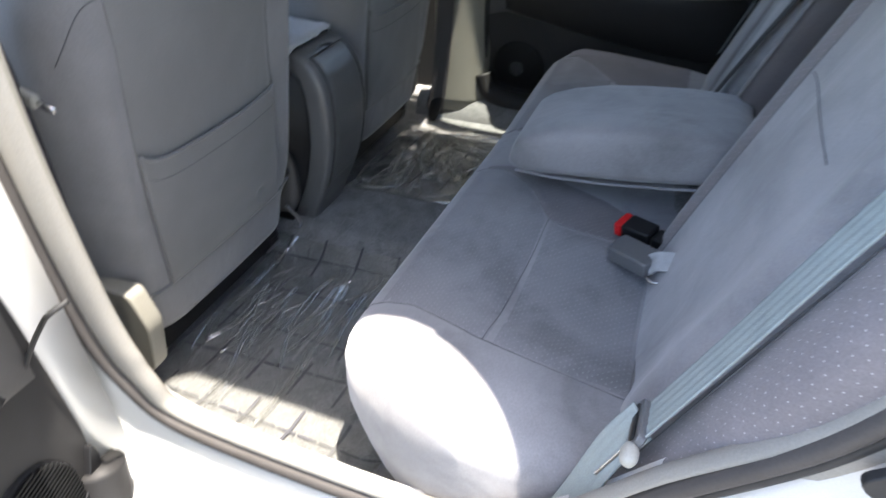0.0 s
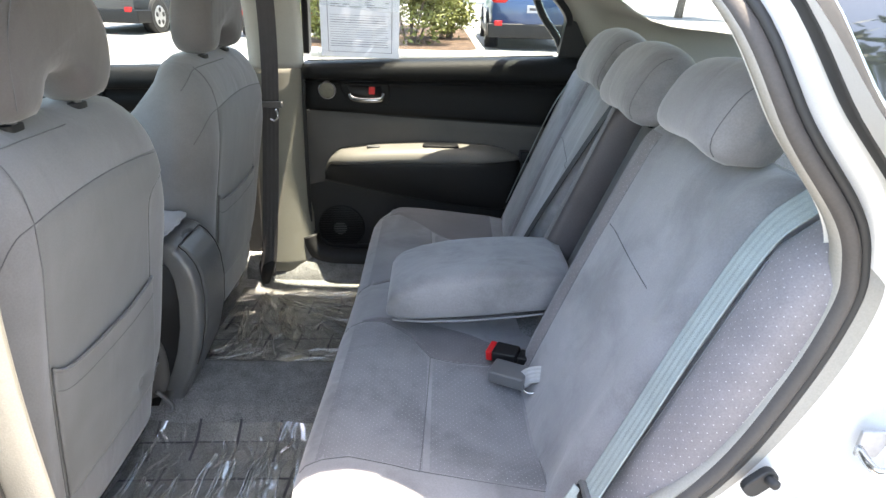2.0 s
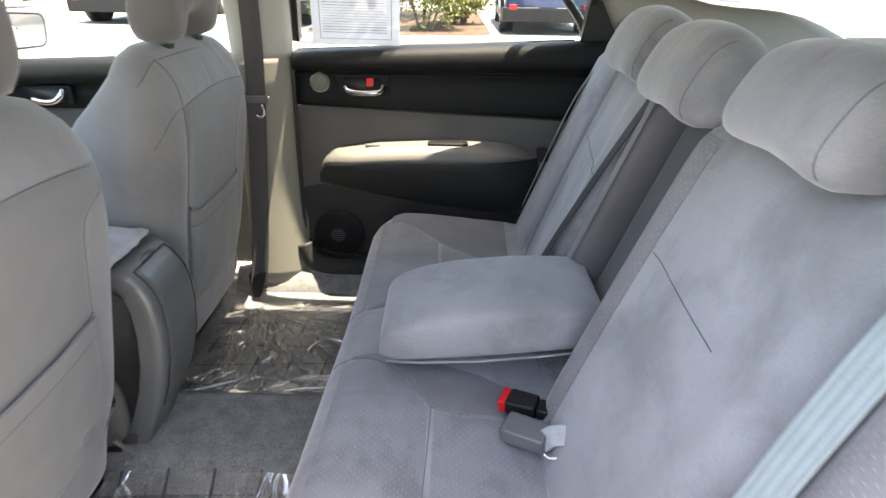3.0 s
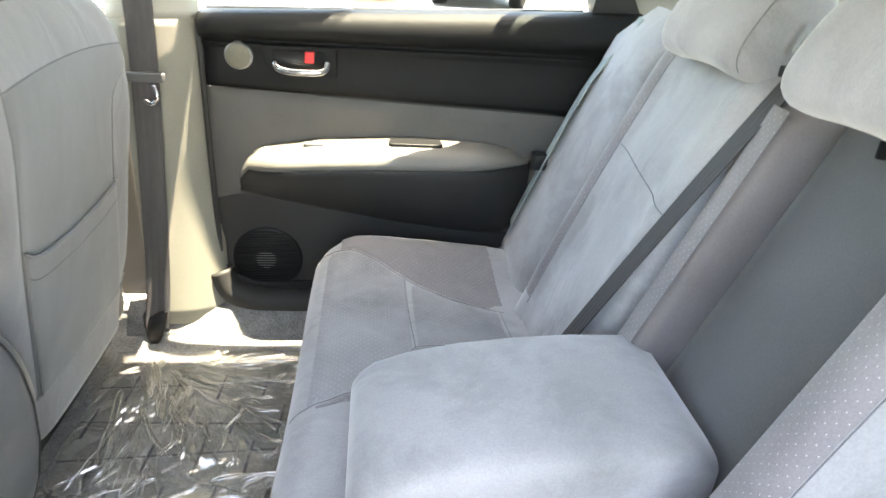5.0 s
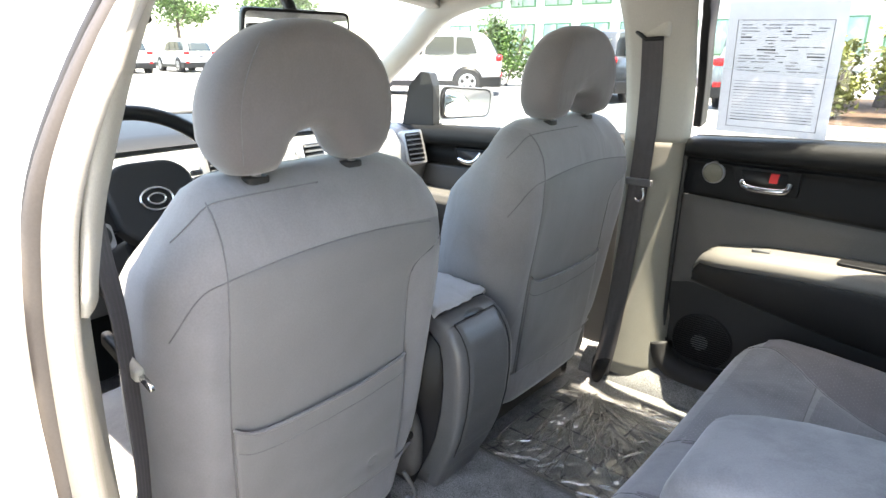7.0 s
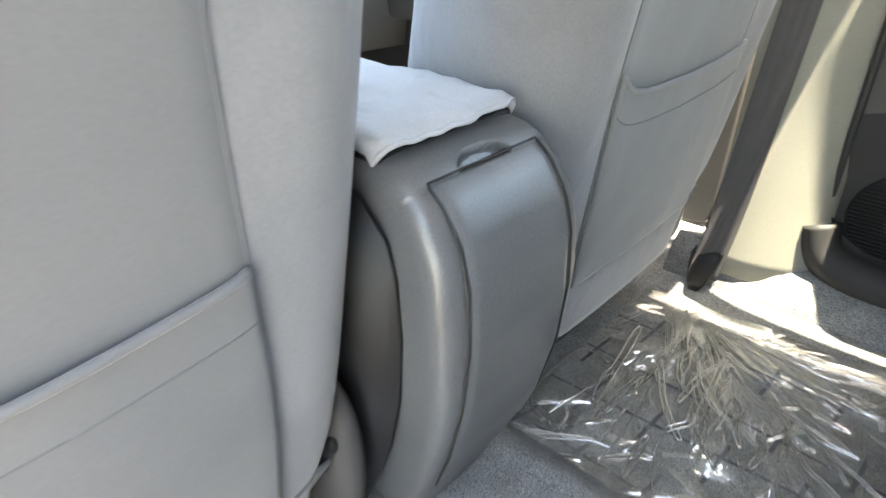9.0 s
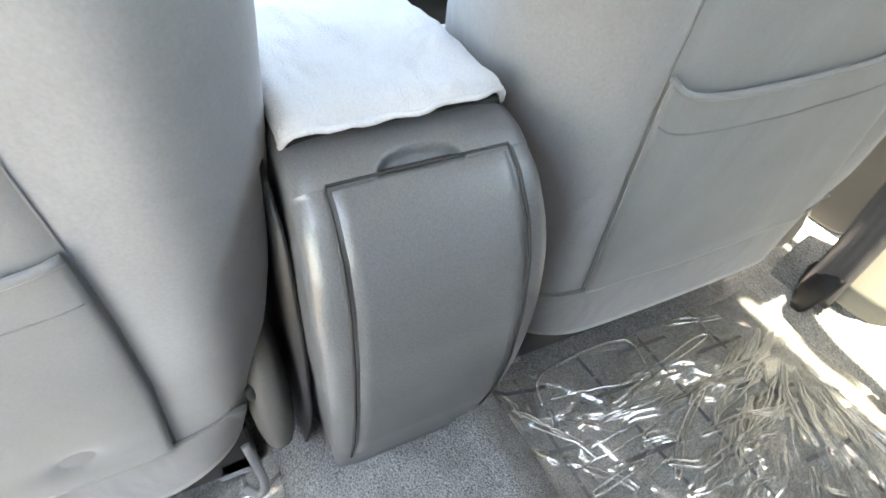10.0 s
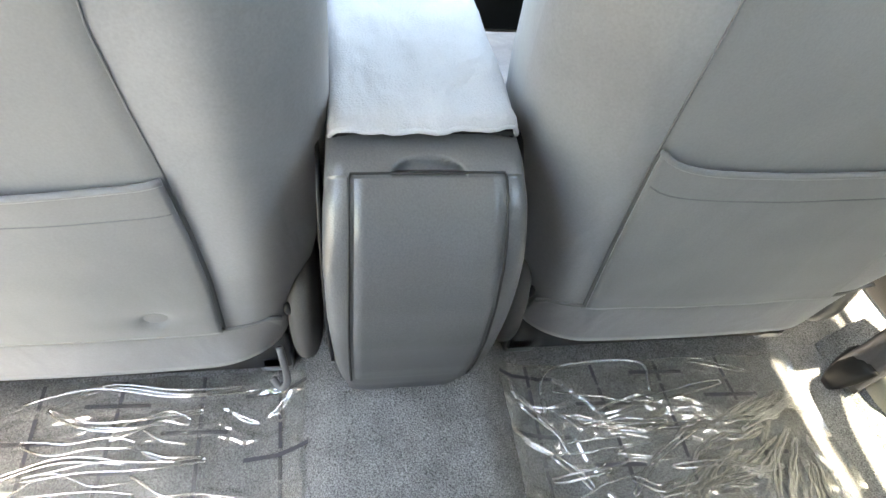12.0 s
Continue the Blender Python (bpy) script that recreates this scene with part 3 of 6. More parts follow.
def rear_door(xf, label):
    """The right rear door, shut; xf carries it elsewhere. The trim faces -y at y = 0.70."""
    d = thing("rear_door", label, "car door", "rear doors")
    P = lambda name, bm, mat, parent=d, lab="", **k: part(name, bm, mat, parent, lab, xf=xf, **k)
    out = rounded([(-0.010, 0.388), (0.12, 0.372), (0.52, 0.385), (0.62, 0.46), (0.71, 0.70), (0.73, 0.86), (-0.049, 0.86), (-0.061, 0.694), (-0.066, 0.50), (-0.052, 0.43)], [0.02, 0.03, 0.03, 0.05, 0.05, 0.004, 0.004, 0.03, 0.03, 0.03])
    P("lower_panel", prism(out, "y", 0.703, 0.755), LOWTRIM, lab="dark moulded lower door panel", bevel=0.008)
    out = rounded([(-0.035, 0.402), (0.0, 0.384), (0.38, 0.384), (0.44, 0.424), (0.02, 0.424), (-0.03, 0.452), (-0.058, 0.50), (-0.064, 0.47)], 0.012)
    P("kick_edge", prism(out, "y", 0.694, 0.708), BLACK, bevel=0.005)
    roll = smooth_path([(-0.056, 0.700, 0.455), (-0.040, 0.696, 0.412), (-0.005, 0.692, 0.388), (0.06, 0.690, 0.379), (0.25, 0.690, 0.379), (0.40, 0.694, 0.386), (0.50, 0.704, 0.404)], 5)
    P("lower_roll", sweep(roll, circle(0.033, 14, 1.0, 0.95)), LOWTRIM, lab="rounded dark lower edge")
    # upper band: dark, with a groove, a ridge below it and a soft grained top shelf; its lower edge falls to the rear
    prof = [(0.752, 0.0), (0.700, 0.0), (0.6975, 0.10), (0.697, 0.30), (0.701, 0.60), (0.7025, 0.83), (0.700, 0.905), (0.6955, 0.955), (0.697, 0.985), (0.706, 1.0), (0.706, 1.06), (0.690, 1.10), (0.679, 1.22), (0.676, 1.38), (0.680, 1.58), (0.692, 1.74), (0.712, 1.80), (0.735, 1.81), (0.752, 1.70)]
    rings = []
    for x in np.linspace(-0.046, 0.826, 27):
        lo, mid, hi = lerp_table([(-0.05, 0.871), (0.10, 0.866), (0.33, 0.854), (0.57, 0.844), (0.80, 0.834)], x), 0.9575, 1.0115 + 0.044 * (x + 0.05)
        rings.append([(x, y, lo + (mid - lo) * k if k <= 1 else mid + (hi - mid) * (k - 1) / 0.81) for y, k in prof])
    P("upper_panel", loft(rings), DARKTRIM, lab="dark grained upper door panel")
    P("belt_seal", tube([(-0.04, 0.738, 1.010), (0.71, 0.738, 1.043)], 0.005), BLACKRUBBER)

    # grey insert from the band down past the armrest
    def insert(u, v):
        x = -0.053 + 0.775 * u
        lo = lerp_table([(-0.06, 0.625), (0.0, 0.640), (0.1, 0.622), (0.3, 0.585), (0.5, 0.56), (0.75, 0.55)], x)
        hi = lerp_table([(-0.05, 0.871), (0.10, 0.866), (0.33, 0.854), (0.57, 0.844), (0.74, 0.836)], x) - 0.003
        lip = min(1, min(u / 0.02, (1 - u) / 0.02, v / 0.06, (1 - v) / 0.03))
        return x + 0.004 * (1 - v) * (1 - u), 0.704 - 0.007 * math.sin(lip * math.pi / 2) - 0.010 * math.sin(math.pi * v) * math.sin(math.pi * min(1, u * 3)), lo + (hi - lo) * v
    P("cloth_insert", grid(insert, 40, 20), GREYTRIM, lab="grey moulded insert")
    # armrest: a long swelling that tapers to a line across the panel
    TOP = [(0.005, 0.690), (0.014, 0.712), (0.033, 0.737), (0.068, 0.755), (0.17, 0.769), (0.32, 0.777), (0.43, 0.777), (0.52, 0.772), (0.57, 0.762), (0.605, 0.750), (0.63, 0.738)]
    FRONT = [(0.005, 0.680), (0.029, 0.714), (0.106, 0.727), (0.263, 0.735), (0.447, 0.738), (0.53, 0.739), (0.58, 0.737), (0.63, 0.733)]
    LOW = [(0.0, 0.650), (0.09, 0.630), (0.212, 0.606), (0.338, 0.583), (0.469, 0.566), (0.576, 0.557), (0.63, 0.60)]
    depth = lambda x: 0.70 - 0.090 * math.sin(min(1, max(0.03, (x - 0.004) / 0.12)) * math.pi / 2) ** 0.7 * math.sin(min(1, max(0.04, (0.632 - x) / 0.17)) * math.pi / 2) ** 0.8
    spans = [0.005, 0.008, 0.013, 0.02, 0.03, 0.045, 0.065] + list(np.linspace(0.09, 0.56, 18)) + [0.58, 0.60, 0.615, 0.625, 0.63]
    rings = []
    for x in spans:
        top, fr, low, yy = lerp_table(TOP, x), lerp_table(FRONT, x), lerp_table(LOW, x), depth(x)
        rings.append([(x, 0.712, low), (x, 0.696, low), (x, 0.690, low + 0.006), (x, yy + 0.6 * (0.70 - yy), low + 0.28 * (fr - low)), (x, yy + 0.30 * (0.70 - yy), low + 0.55 * (fr - low)), (x, yy + 0.10 * (0.70 - yy), low + 0.8 * (fr - low)), (x, yy + 0.003, fr - 0.008), (x, yy + 0.006, fr - 0.002), (x, yy + 0.03, fr + 0.3 * (top - fr)), (x, 0.69, top - 0.006), (x, 0.712, top - 0.006)])
    P("armrest", loft(rings), LOWTRIM, lab="dark moulded armrest with pull pocket")
    rings = []
    for x in spans[1:-1]:
        top, fr, yy = lerp_table(TOP, x), lerp_table(FRONT, x), depth(x)
        rings.append([(x, yy + 0.004, fr - 0.004), (x, yy - 0.001, fr + 0.001), (x, yy, fr + 0.30 * (top - fr)), (x, yy + 0.006, fr + 0.62 * (top - fr)), (x, yy + 0.018, fr + 0.86 * (top - fr)), (x, min(0.70, yy + 0.036), top - 0.001), (x, max(yy + 0.037, 0.675), top + 0.003), (x, 0.705, top + 0.002), (x, 0.705, top - 0.015)])
    pad = P("armrest_pad", loft(rings), ARMPAD, lab="light grey padded armrest top")
    P("pull_cup", prism(rounded([(0.315, 0.640), (0.43, 0.640), (0.425, 0.682), (0.32, 0.682)], 0.012), "z", 0.765, 0.7815), BLACK, pad, bevel=0.002)
    P("window_switch", prism(rounded([(0.145, 0.648), (0.185, 0.648), (0.185, 0.664), (0.145, 0.664)], 0.004), "z", 0.760, 0.7735), PLASTIC, pad, bevel=0.002)
    # loudspeaker grille: ring, dark hollow, slats
    spk = P("speaker", disc((0.050, 0.699, 0.482), 0.078, 0.010), BLACK, lab="round black speaker grille")
    P("cone", disc((0.046, 0.6975, 0.480), 0.022, 0.004), PLASTIC, spk, "grey speaker dome")
    slats = [box((0.050, 0.6965, 0.482 + 0.0062 * i), (2 * math.sqrt(max(1e-4, 0.074 ** 2 - (0.0062 * i) ** 2)), 0.003, 0.0026)) for i in range(-11, 12)]
    P("grille_slats", join(*slats), DARKTRIM, spk, smooth=False)
    tw = P("tweeter", disc((0.022, 0.694, 0.931), 0.027, 0.02), SILVERTRIM, lab="round mesh tweeter")
    P("tweeter_mesh", disc((0.022, 0.6925, 0.931), 0.0235, 0.003), MESH, tw)
    # inside handle in its recess
    out = rounded([(0.062, 0.955), (0.082, 0.905), (0.10, 0.895), (0.212, 0.895), (0.212, 0.955)], [0.008, 0.01, 0.012, 0.01, 0.01])
    hd = P("handle_bezel", prism(out, "y", 0.690, 0.715), DARKTRIM, bevel=0.003)
    out = rounded([(0.085, 0.948), (0.098, 0.91), (0.11, 0.903), (0.188, 0.903), (0.188, 0.948)], 0.006)
    P("handle_recess", prism(out, "y", 0.6875, 0.692), BLACK, hd)
    lever = smooth_path([(0.093, 0.684, 0.924), (0.098, 0.678, 0.914), (0.120, 0.675, 0.909), (0.150, 0.674, 0.908), (0.178, 0.676, 0.909), (0.191, 0.681, 0.914), (0.195, 0.686, 0.928)], 5)
    P("handle", sweep(lever, circle(0.0066, 12, 1.0, 1.15)), HANDLE, hd, "chrome inside door handle")
    P("lock_tab", prism(rounded([(0.150, 0.925), (0.168, 0.925), (0.170, 0.947), (0.152, 0.947)], 0.002), "y", 0.681, 0.689), RED, hd, "red lock tab", bevel=0.001)
    # frame round the glass, black corner plate, glass, outer skin
    path = smooth_path([(-0.038, 0.735, 1.04), (-0.030, 0.705, 1.15), (-0.015, 0.640, 1.28), (0.02, 0.585, 1.340), (0.16, 0.566, 1.362), (0.38, 0.568, 1.354), (0.50, 0.600, 1.330), (0.60, 0.640, 1.280), (0.69, 0.690, 1.215), (0.738, 0.722, 1.165), (0.744, 0.738, 1.12), (0.735, 0.742, 1.05)], 5)
    P("window_frame", sweep(path, rounded([(-0.010, -0.022), (0.010, -0.022), (0.010, 0.022), (-0.010, 0.022)], 0.005), (0, 1, 0)), BLACK, lab="black window frame")
    P("corner_plate", prism(rounded([(0.720, 1.040), (0.829, 1.036), (0.822, 1.048), (0.764, 1.150), (0.752, 1.168), (0.738, 1.160)], 0.004), "y", 0.712, 0.728), BLACK, lab="black triangular corner plate", bevel=0.003)
    P("pane", loft([[(x, y, z) for x, y, z in r] for r in ([(-0.03, 0.740, 0.995), (0.2, 0.740, 1.00), (0.73, 0.740, 1.02)], [(-0.025, 0.715, 1.12), (0.2, 0.712, 1.13), (0.738, 0.715, 1.14)], [(-0.01, 0.665, 1.22), (0.2, 0.658, 1.23), (0.66, 0.67, 1.23)], [(0.02, 0.575, 1.345), (0.2, 0.555, 1.37), (0.44, 0.575, 1.345)])], False, False), GLASS, lab="clear side window glass")
    out = rounded([(-0.075, 0.33), (0.42, 0.33), (0.55, 0.48), (0.72, 0.88), (0.74, 1.03), (-0.065, 1.0)], 0.03)
    P("outer_skin", prism(out, "y", 0.758, 0.80), PAINT, lab="silver outer door skin", bevel=0.01)
    return d


rear_door(None, "closed rear door with dark upper panel, grey insert and armrest")
hinge = Matrix.Translation((-0.15, -0.745, 0))
rear_door(hinge @ Matrix.Rotation(radians(-74), 4, "Z") @ hinge.inverted() @ Matrix.Translation((-0.04, 0, 0)) @ Matrix.Scale(-1, 4, (0, 1, 0)), "rear door swung wide open beside the seat")


def front_door(xf, label):
    d = thing("front_door", label, "car door", "front doors")
    P = lambda name, bm, mat, parent=d, lab="", **k: part(name, bm, mat, parent, lab, xf=xf, **k)
    P("lower_panel", prism(rounded([(-1.20, 0.385), (-0.215, 0.385), (-0.205, 0.86), (-1.20, 0.84)], 0.04), "y", 0.70, 0.755), GREYTRIM, bevel=0.008)
    prof = [(0.752, 0.855), (0.697, 0.855), (0.703, 0.90), (0.703, 0.925), (0.694, 0.93), (0.681, 0.934), (0.676, 0.955), (0.680, 0.985), (0.695, 1.000), (0.715, 1.006), (0.752, 0.99)]
    rings = [[(x, y, z + 0.04 * (x + 0.2) * (z - 0.83) / 0.16) for y, z in prof] for x in np.linspace(-1.12, -0.205, 14)]
    P("upper_panel", loft(rings), DARKTRIM, lab="dark grained upper door panel")
    rings = [[(x, 0.71, 0.66), (x, 0.625, 0.68), (x, 0.615, 0.74), (x, 0.63, 0.765), (x, 0.71, 0.77)] for x in np.linspace(-0.95, -0.30, 9)]
    P("armrest", loft(rings), GREYTRIM, bevel=0.008)
    hd = P("handle_bezel", prism(rounded([(-0.79, 0.91), (-0.77, 0.86), (-0.655, 0.86), (-0.655, 0.915)], 0.01), "y", 0.688, 0.715), DARKTRIM, bevel=0.003)
    P("handle_recess", prism(rounded([(-0.775, 0.904), (-0.76, 0.867), (-0.675, 0.867), (-0.675, 0.906)], 0.006), "y", 0.6855, 0.69), BLACK, hd)
    P("handle", sweep(smooth_path([(-0.765, 0.682, 0.877), (-0.73, 0.676, 0.871), (-0.70, 0.675, 0.874), (-0.682, 0.68, 0.89), (-0.678, 0.688, 0.903)], 5), circle(0.0065, 10, 1.0, 1.3)), CHROME, hd, "chrome inside door handle")
    P("divider_post", prism(rounded([(-1.035, 0.955), (-0.890, 0.955), (-0.890, 1.10), (-0.905, 1.14), (-0.945, 1.145), (-1.0, 1.095)], 0.006), "y", 0.70, 0.735), BLACK, lab="black triangular mirror plate", bevel=0.003)
    P("pane", loft([[(-1.0, 0.738, 0.96), (-0.6, 0.74, 0.98), (-0.2, 0.738, 1.0)], [(-0.95, 0.70, 1.10), (-0.6, 0.70, 1.16), (-0.2, 0.70, 1.17)], [(-0.80, 0.62, 1.28), (-0.55, 0.57, 1.35), (-0.2, 0.555, 1.375)]], False, False), GLASS, lab="clear side window glass")
    P("outer_skin", prism(rounded([(-1.22, 0.33), (-0.205, 0.33), (-0.205, 1.0), (-1.22, 0.96)], 0.03), "y", 0.758, 0.80), PAINT, bevel=0.01)
    shell_out = rounded([(0.735, 0.984), (1.045, 0.970), (1.062, 1.075), (0.745, 1.100)], 0.036)
    rings = [[(x, 0.905 + (y - 0.905) * k, 1.03 + (z - 1.03) * k) for y, z in shell_out] for x, k in ((-1.01, 0.55), (-0.995, 0.78), (-0.96, 0.94), (-0.92, 1.0), (-0.902, 1.0), (-0.900, 0.965), (-0.912, 0.93))]
    mir = P("mirror_housing", loft(rings), SILVERTRIM, lab="silver wing mirror housing")
    P("mirror_bezel", prism([(0.912 + (y - 0.905) * 0.90, 1.03 + (z - 1.03) * 0.90) for y, z in shell_out], "x", -0.912, -0.907), BLACK, mir)
    P("mirror_glass", prism([(0.915 + (y - 0.905) * 0.82, 1.03 + (z - 1.03) * 0.84) for y, z in shell_out], "x", -0.908, -0.9055), MIRROR, mir, "wing mirror glass")
    P("mirror_arm", box((-0.95, 0.76, 1.0), (0.05, 0.08, 0.035)), BLACK, mir, bevel=0.01)
    return d


front_door(None, "closed front door with dark upper panel and wing mirror")
front_door(Matrix.Scale(-1, 4, (0, 1, 0)), "closed driver's door with dark upper panel and wing mirror")

# ---- front seats ----
XR = [(0.42, -0.208), (0.50, -0.198), (0.60, -0.184), (0.73, -0.166), (0.82, -0.150), (0.90, -0.136), (0.96, -0.132), (1.00, -0.139), (1.03, -0.153), (1.05, -0.172), (1.065, -0.20)]
WR = [(0.42, 0.212), (0.50, 0.236), (0.60, 0.258), (0.72, 0.272), (0.85, 0.276), (0.92, 0.270), (0.98, 0.254), (1.02, 0.228), (1.05, 0.195), (1.065, 0.15)]
TR = [(0.42, 0.06), (0.50, 0.07), (0.70, 0.074), (0.90, 0.07), (1.0, 0.06), (1.045, 0.045), (1.065, 0.018)]


# the seams that bound the rear panel: height, distance from the seat's middle
LEFT_SEAM = [(0.50, -0.148), (0.58, -0.155), (0.66, -0.160), (0.75, -0.164), (0.85, -0.166), (0.96, -0.162), (1.05, -0.156)]
RIGHT_SEAM = [(0.50, 0.158), (0.60, 0.162), (0.67, 0.160), (0.735, 0.155), (0.80, 0.149), (0.86, 0.145), (0.882, 0.147), (0.895, 0.154), (0.905, 0.168), (0.912, 0.188), (0.918, 0.215), (0.925, 0.232), (0.98, 0.24)]


def seat_x(y, z):
    """The back face of a front seat's backrest, y from its middle: flat, then rolling away to the sides."""
    w = lerp_table(WR, z)
    k = min(0.999, max(0, abs(y) / w - 0.60) / 0.40)
    tall = min(1, max(0, (z - 0.47) / 0.08)) * min(1, max(0, (0.95 - z) / 0.10))
    pad = 0.011 * math.exp(-((abs(y) - 0.207) / 0.032) ** 2) * tall
    return lerp_table(XR, z) - 0.006 * (y / w) ** 2 + pad - lerp_table(TR, z) * (1 - math.sqrt(1 - k * k))


def front_seat(cy, inner, label):
    """A front seat whose middle is at y = cy; inner is +1 where the car's middle lies towards +y."""
    d = thing("front_seat", label, "car seat", "front seats")
    T = Matrix.Translation((0, cy, 0.0 if inner > 0 else 0.012))
    P = lambda name, bm, mat, parent=d, lab="", **k: part(name, bm, mat, parent, lab, xf=T, **k)
    # the driver's backrest is slimmer on the side of the pillar
    slim = 0.66 if inner > 0 else 1.0

    def squeeze(y, z=0.8):
        y = y if y * inner > -0.165 else -inner * (0.165 + (abs(y) - 0.165) * slim)
        return y * (1 - 0.14 * min(1, max(0, (z - 0.96) / 0.09))) if y < 0 and inner > 0 else y
    rings = []
    for z in [0.42, 0.43, 0.46, 0.48, 0.50, 0.52, 0.55, 0.58, 0.62, 0.66, 0.70, 0.74, 0.78, 0.82, 0.86, 0.89, 0.92, 0.94, 0.96, 0.975, 0.99, 1.015, 1.035, 1.05, 1.060, 1.065]:
        w, t, x0 = lerp_table(WR, z), lerp_table(TR, z), lerp_table(XR, z)
        ring = []
        for i in range(61):
            y = w * math.sin(math.pi * (i / 60 - 0.5))
            ring.append((seat_x(y, z), squeeze(y, z), z))
        for i in range(1, 32):
            y = w * math.sin(math.pi * (0.5 - i / 32))
            bol = min(1, max(0, (abs(y / w) - 0.5) / 0.3)) * min(1, max(0, (1.03 - z) / 0.12))
            ring.append((x0 - t - 0.006 - (1.1 * t + 0.075 * bol * bol * (3 - 2 * bol)) * (1 - abs(y / w) ** 7) ** 0.5, squeeze(y, z), z))
        rings.append(ring)
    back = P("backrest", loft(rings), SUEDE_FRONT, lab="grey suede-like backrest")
    # rear panel between two seams, its pocket and the flap below
    slide = 0.0 if inner > 0 else -0.014
    left = lambda z: lerp_table(LEFT_SEAM, z) + slide
    right = lambda z: lerp_table(RIGHT_SEAM, z) + slide
    band = lambda y: 0.972 - 0.42 * (y - 0.01) ** 2 - 0.040 * (max(0, abs(y) - 0.185) / 0.06) ** 2

    def panel(u, v, lift):
        z = 0.503 + (band(-0.16 + 0.36 * u) - 0.503) * v
        y = left(z) + (right(z) - left(z)) * u
        edge = min(1, min(u, 1 - u, v, 1 - v) / 0.035)
        return seat_x(y, z) + lift * math.sin(edge * math.pi / 2), y, z
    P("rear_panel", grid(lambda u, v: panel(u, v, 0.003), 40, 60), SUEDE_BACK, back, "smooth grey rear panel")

    def pocket(u, v):
        top = (0.726 if inner > 0 else 0.727) + 0.010 * max(0, 2 * u - 1) ** 3 + 0.026 * math.exp(-u / 0.07)
        z = 0.506 + (top - 0.506) * v
        y = left(z) + 0.002 + (right(z) - left(z) - 0.004) * u
        edge = math.sin(min(1, min(u, 1 - u) / 0.06) * math.pi / 2) ** 0.8
        crease = 0.0016 * noise.noise(Vector((y * 16 + cy * 9, z * 22, 2.0))) * edge
        bulge = 0.004 * math.sin(math.pi * u) * math.sin(math.pi * min(1, v * 1.1)) + 0.003 * math.sin(math.pi * u) * v ** 6
        dent = (-0.008 * math.exp(-(((y - 0.100) / 0.014) ** 2 + ((z - 0.540) / 0.012) ** 2)) - 0.003 * math.exp(-(((y - 0.09) / 0.05) ** 2 + ((z - 0.545) / 0.018) ** 2))) * (1 if inner > 0 else 0)
        return seat_x(y, z) + 0.0042 + 0.003 * edge * min(1, 0.3 + v * 6) + bulge + crease + dent, y, z
    P("pocket", grid(pocket, 64, 48), SUEDE_BACK, back, "grey cloth map pocket", solid=0.003)
    hem = [Vector(pocket(k / 40, 0.992)) + Vector((0.0004, 0, 0)) for k in range(41)]
    P("pocket_hem", tube(hem, 0.0030), SUEDE_BACK, back)
    lines = [[Vector(pocket(0.01 + 0.98 * k / 30, 0.845)) + Vector((0.0012, 0, 0)) for k in range(31)]]
    lines.append([Vector((seat_x(left(z), z) + 0.0005, left(z), z)) for z in np.linspace(0.50, 1.045, 50)])
    lines.append([Vector((seat_x(right(z), z) + 0.0005, squeeze(right(z), z), z)) for z in np.linspace(0.50, 0.922, 50)])
    lines.append([Vector((seat_x(y, band(y)) + 0.0006, squeeze(y, band(y)), band(y))) for y in np.linspace(-0.252, 0.252, 60)])
    # the seam that crosses the shoulder in front of the headrest
    crown = lambda y: 1.046 - 0.9 * max(0, abs(y) - 0.11) ** 2 - 5.0 * max(0, abs(y) - 0.16) ** 2
    lines.append([Vector((seat_x(y, crown(y)) + 0.0006, squeeze(y, crown(y)), crown(y))) for y in np.linspace(-0.235, 0.0, 36)])
    seams([[T @ p for p in l] for l in lines], back, 0.0009)

    def flap(u, v):
        y = -0.215 + 0.43 * u
        x = seat_x(min(0.2, max(-0.2, y)), 0.50)
        return x + 0.003 - 0.035 * v - 0.01 * v * math.sin(9 * u) * 0.3, y * (1 - 0.04 * v), 0.507 - 0.052 * v - 0.012 * (2 * u - 1) ** 2 * v
    P("flap", grid(flap, 30, 8), SUEDE_BACK, back, "grey cloth lower flap", solid=0.004)
    # headrest: an arch standing on two posts
    half, bot, top = 0.139, 1.065, 1.25
    outl = []
    for i in range(41):
        a = math.pi * i / 40
        c, s = math.cos(a), math.sin(a)
        outl.append((half * math.copysign(abs(c) ** 0.92, c), 1.13 + (top - 1.13) * abs(s) ** 0.94))
    outl += [(-half * 0.99, 1.108), (-half * 0.93, 1.087), (-half * 0.80, bot + 0.003), (-half * 0.62, bot), (-0.062, bot + 0.002), (-0.048, 1.083), (-0.041, 1.098), (-0.028, 1.111), (0.0, 1.116), (0.028, 1.111), (0.041, 1.098), (0.048, 1.083), (0.062, bot + 0.002), (half * 0.62, bot), (half * 0.80, bot + 0.003), (half * 0.93, 1.087), (half * 0.99, 1.108)]

    def inset(k):
        out, m = [], len(outl)
        for i, p in enumerate(outl):
            a, b = Vector(outl[i - 2]), Vector(outl[(i + 2) % m])
            t = (b - a).normalized()
            out.append((p[0] - t.y * k, p[1] + t.x * k))
        return out
    slices = ((-0.050, 0.030), (-0.046, 0.018), (-0.036, 0.007), (-0.018, 0.001), (0.0, 0.0), (0.018, 0.001), (0.034, 0.007), (0.043, 0.018), (0.046, 0.030))
    rings = [[(-0.195 + dx + 0.08 * (z - 1.09), y, z) for y, z in inset(k)] for dx, k in slices]
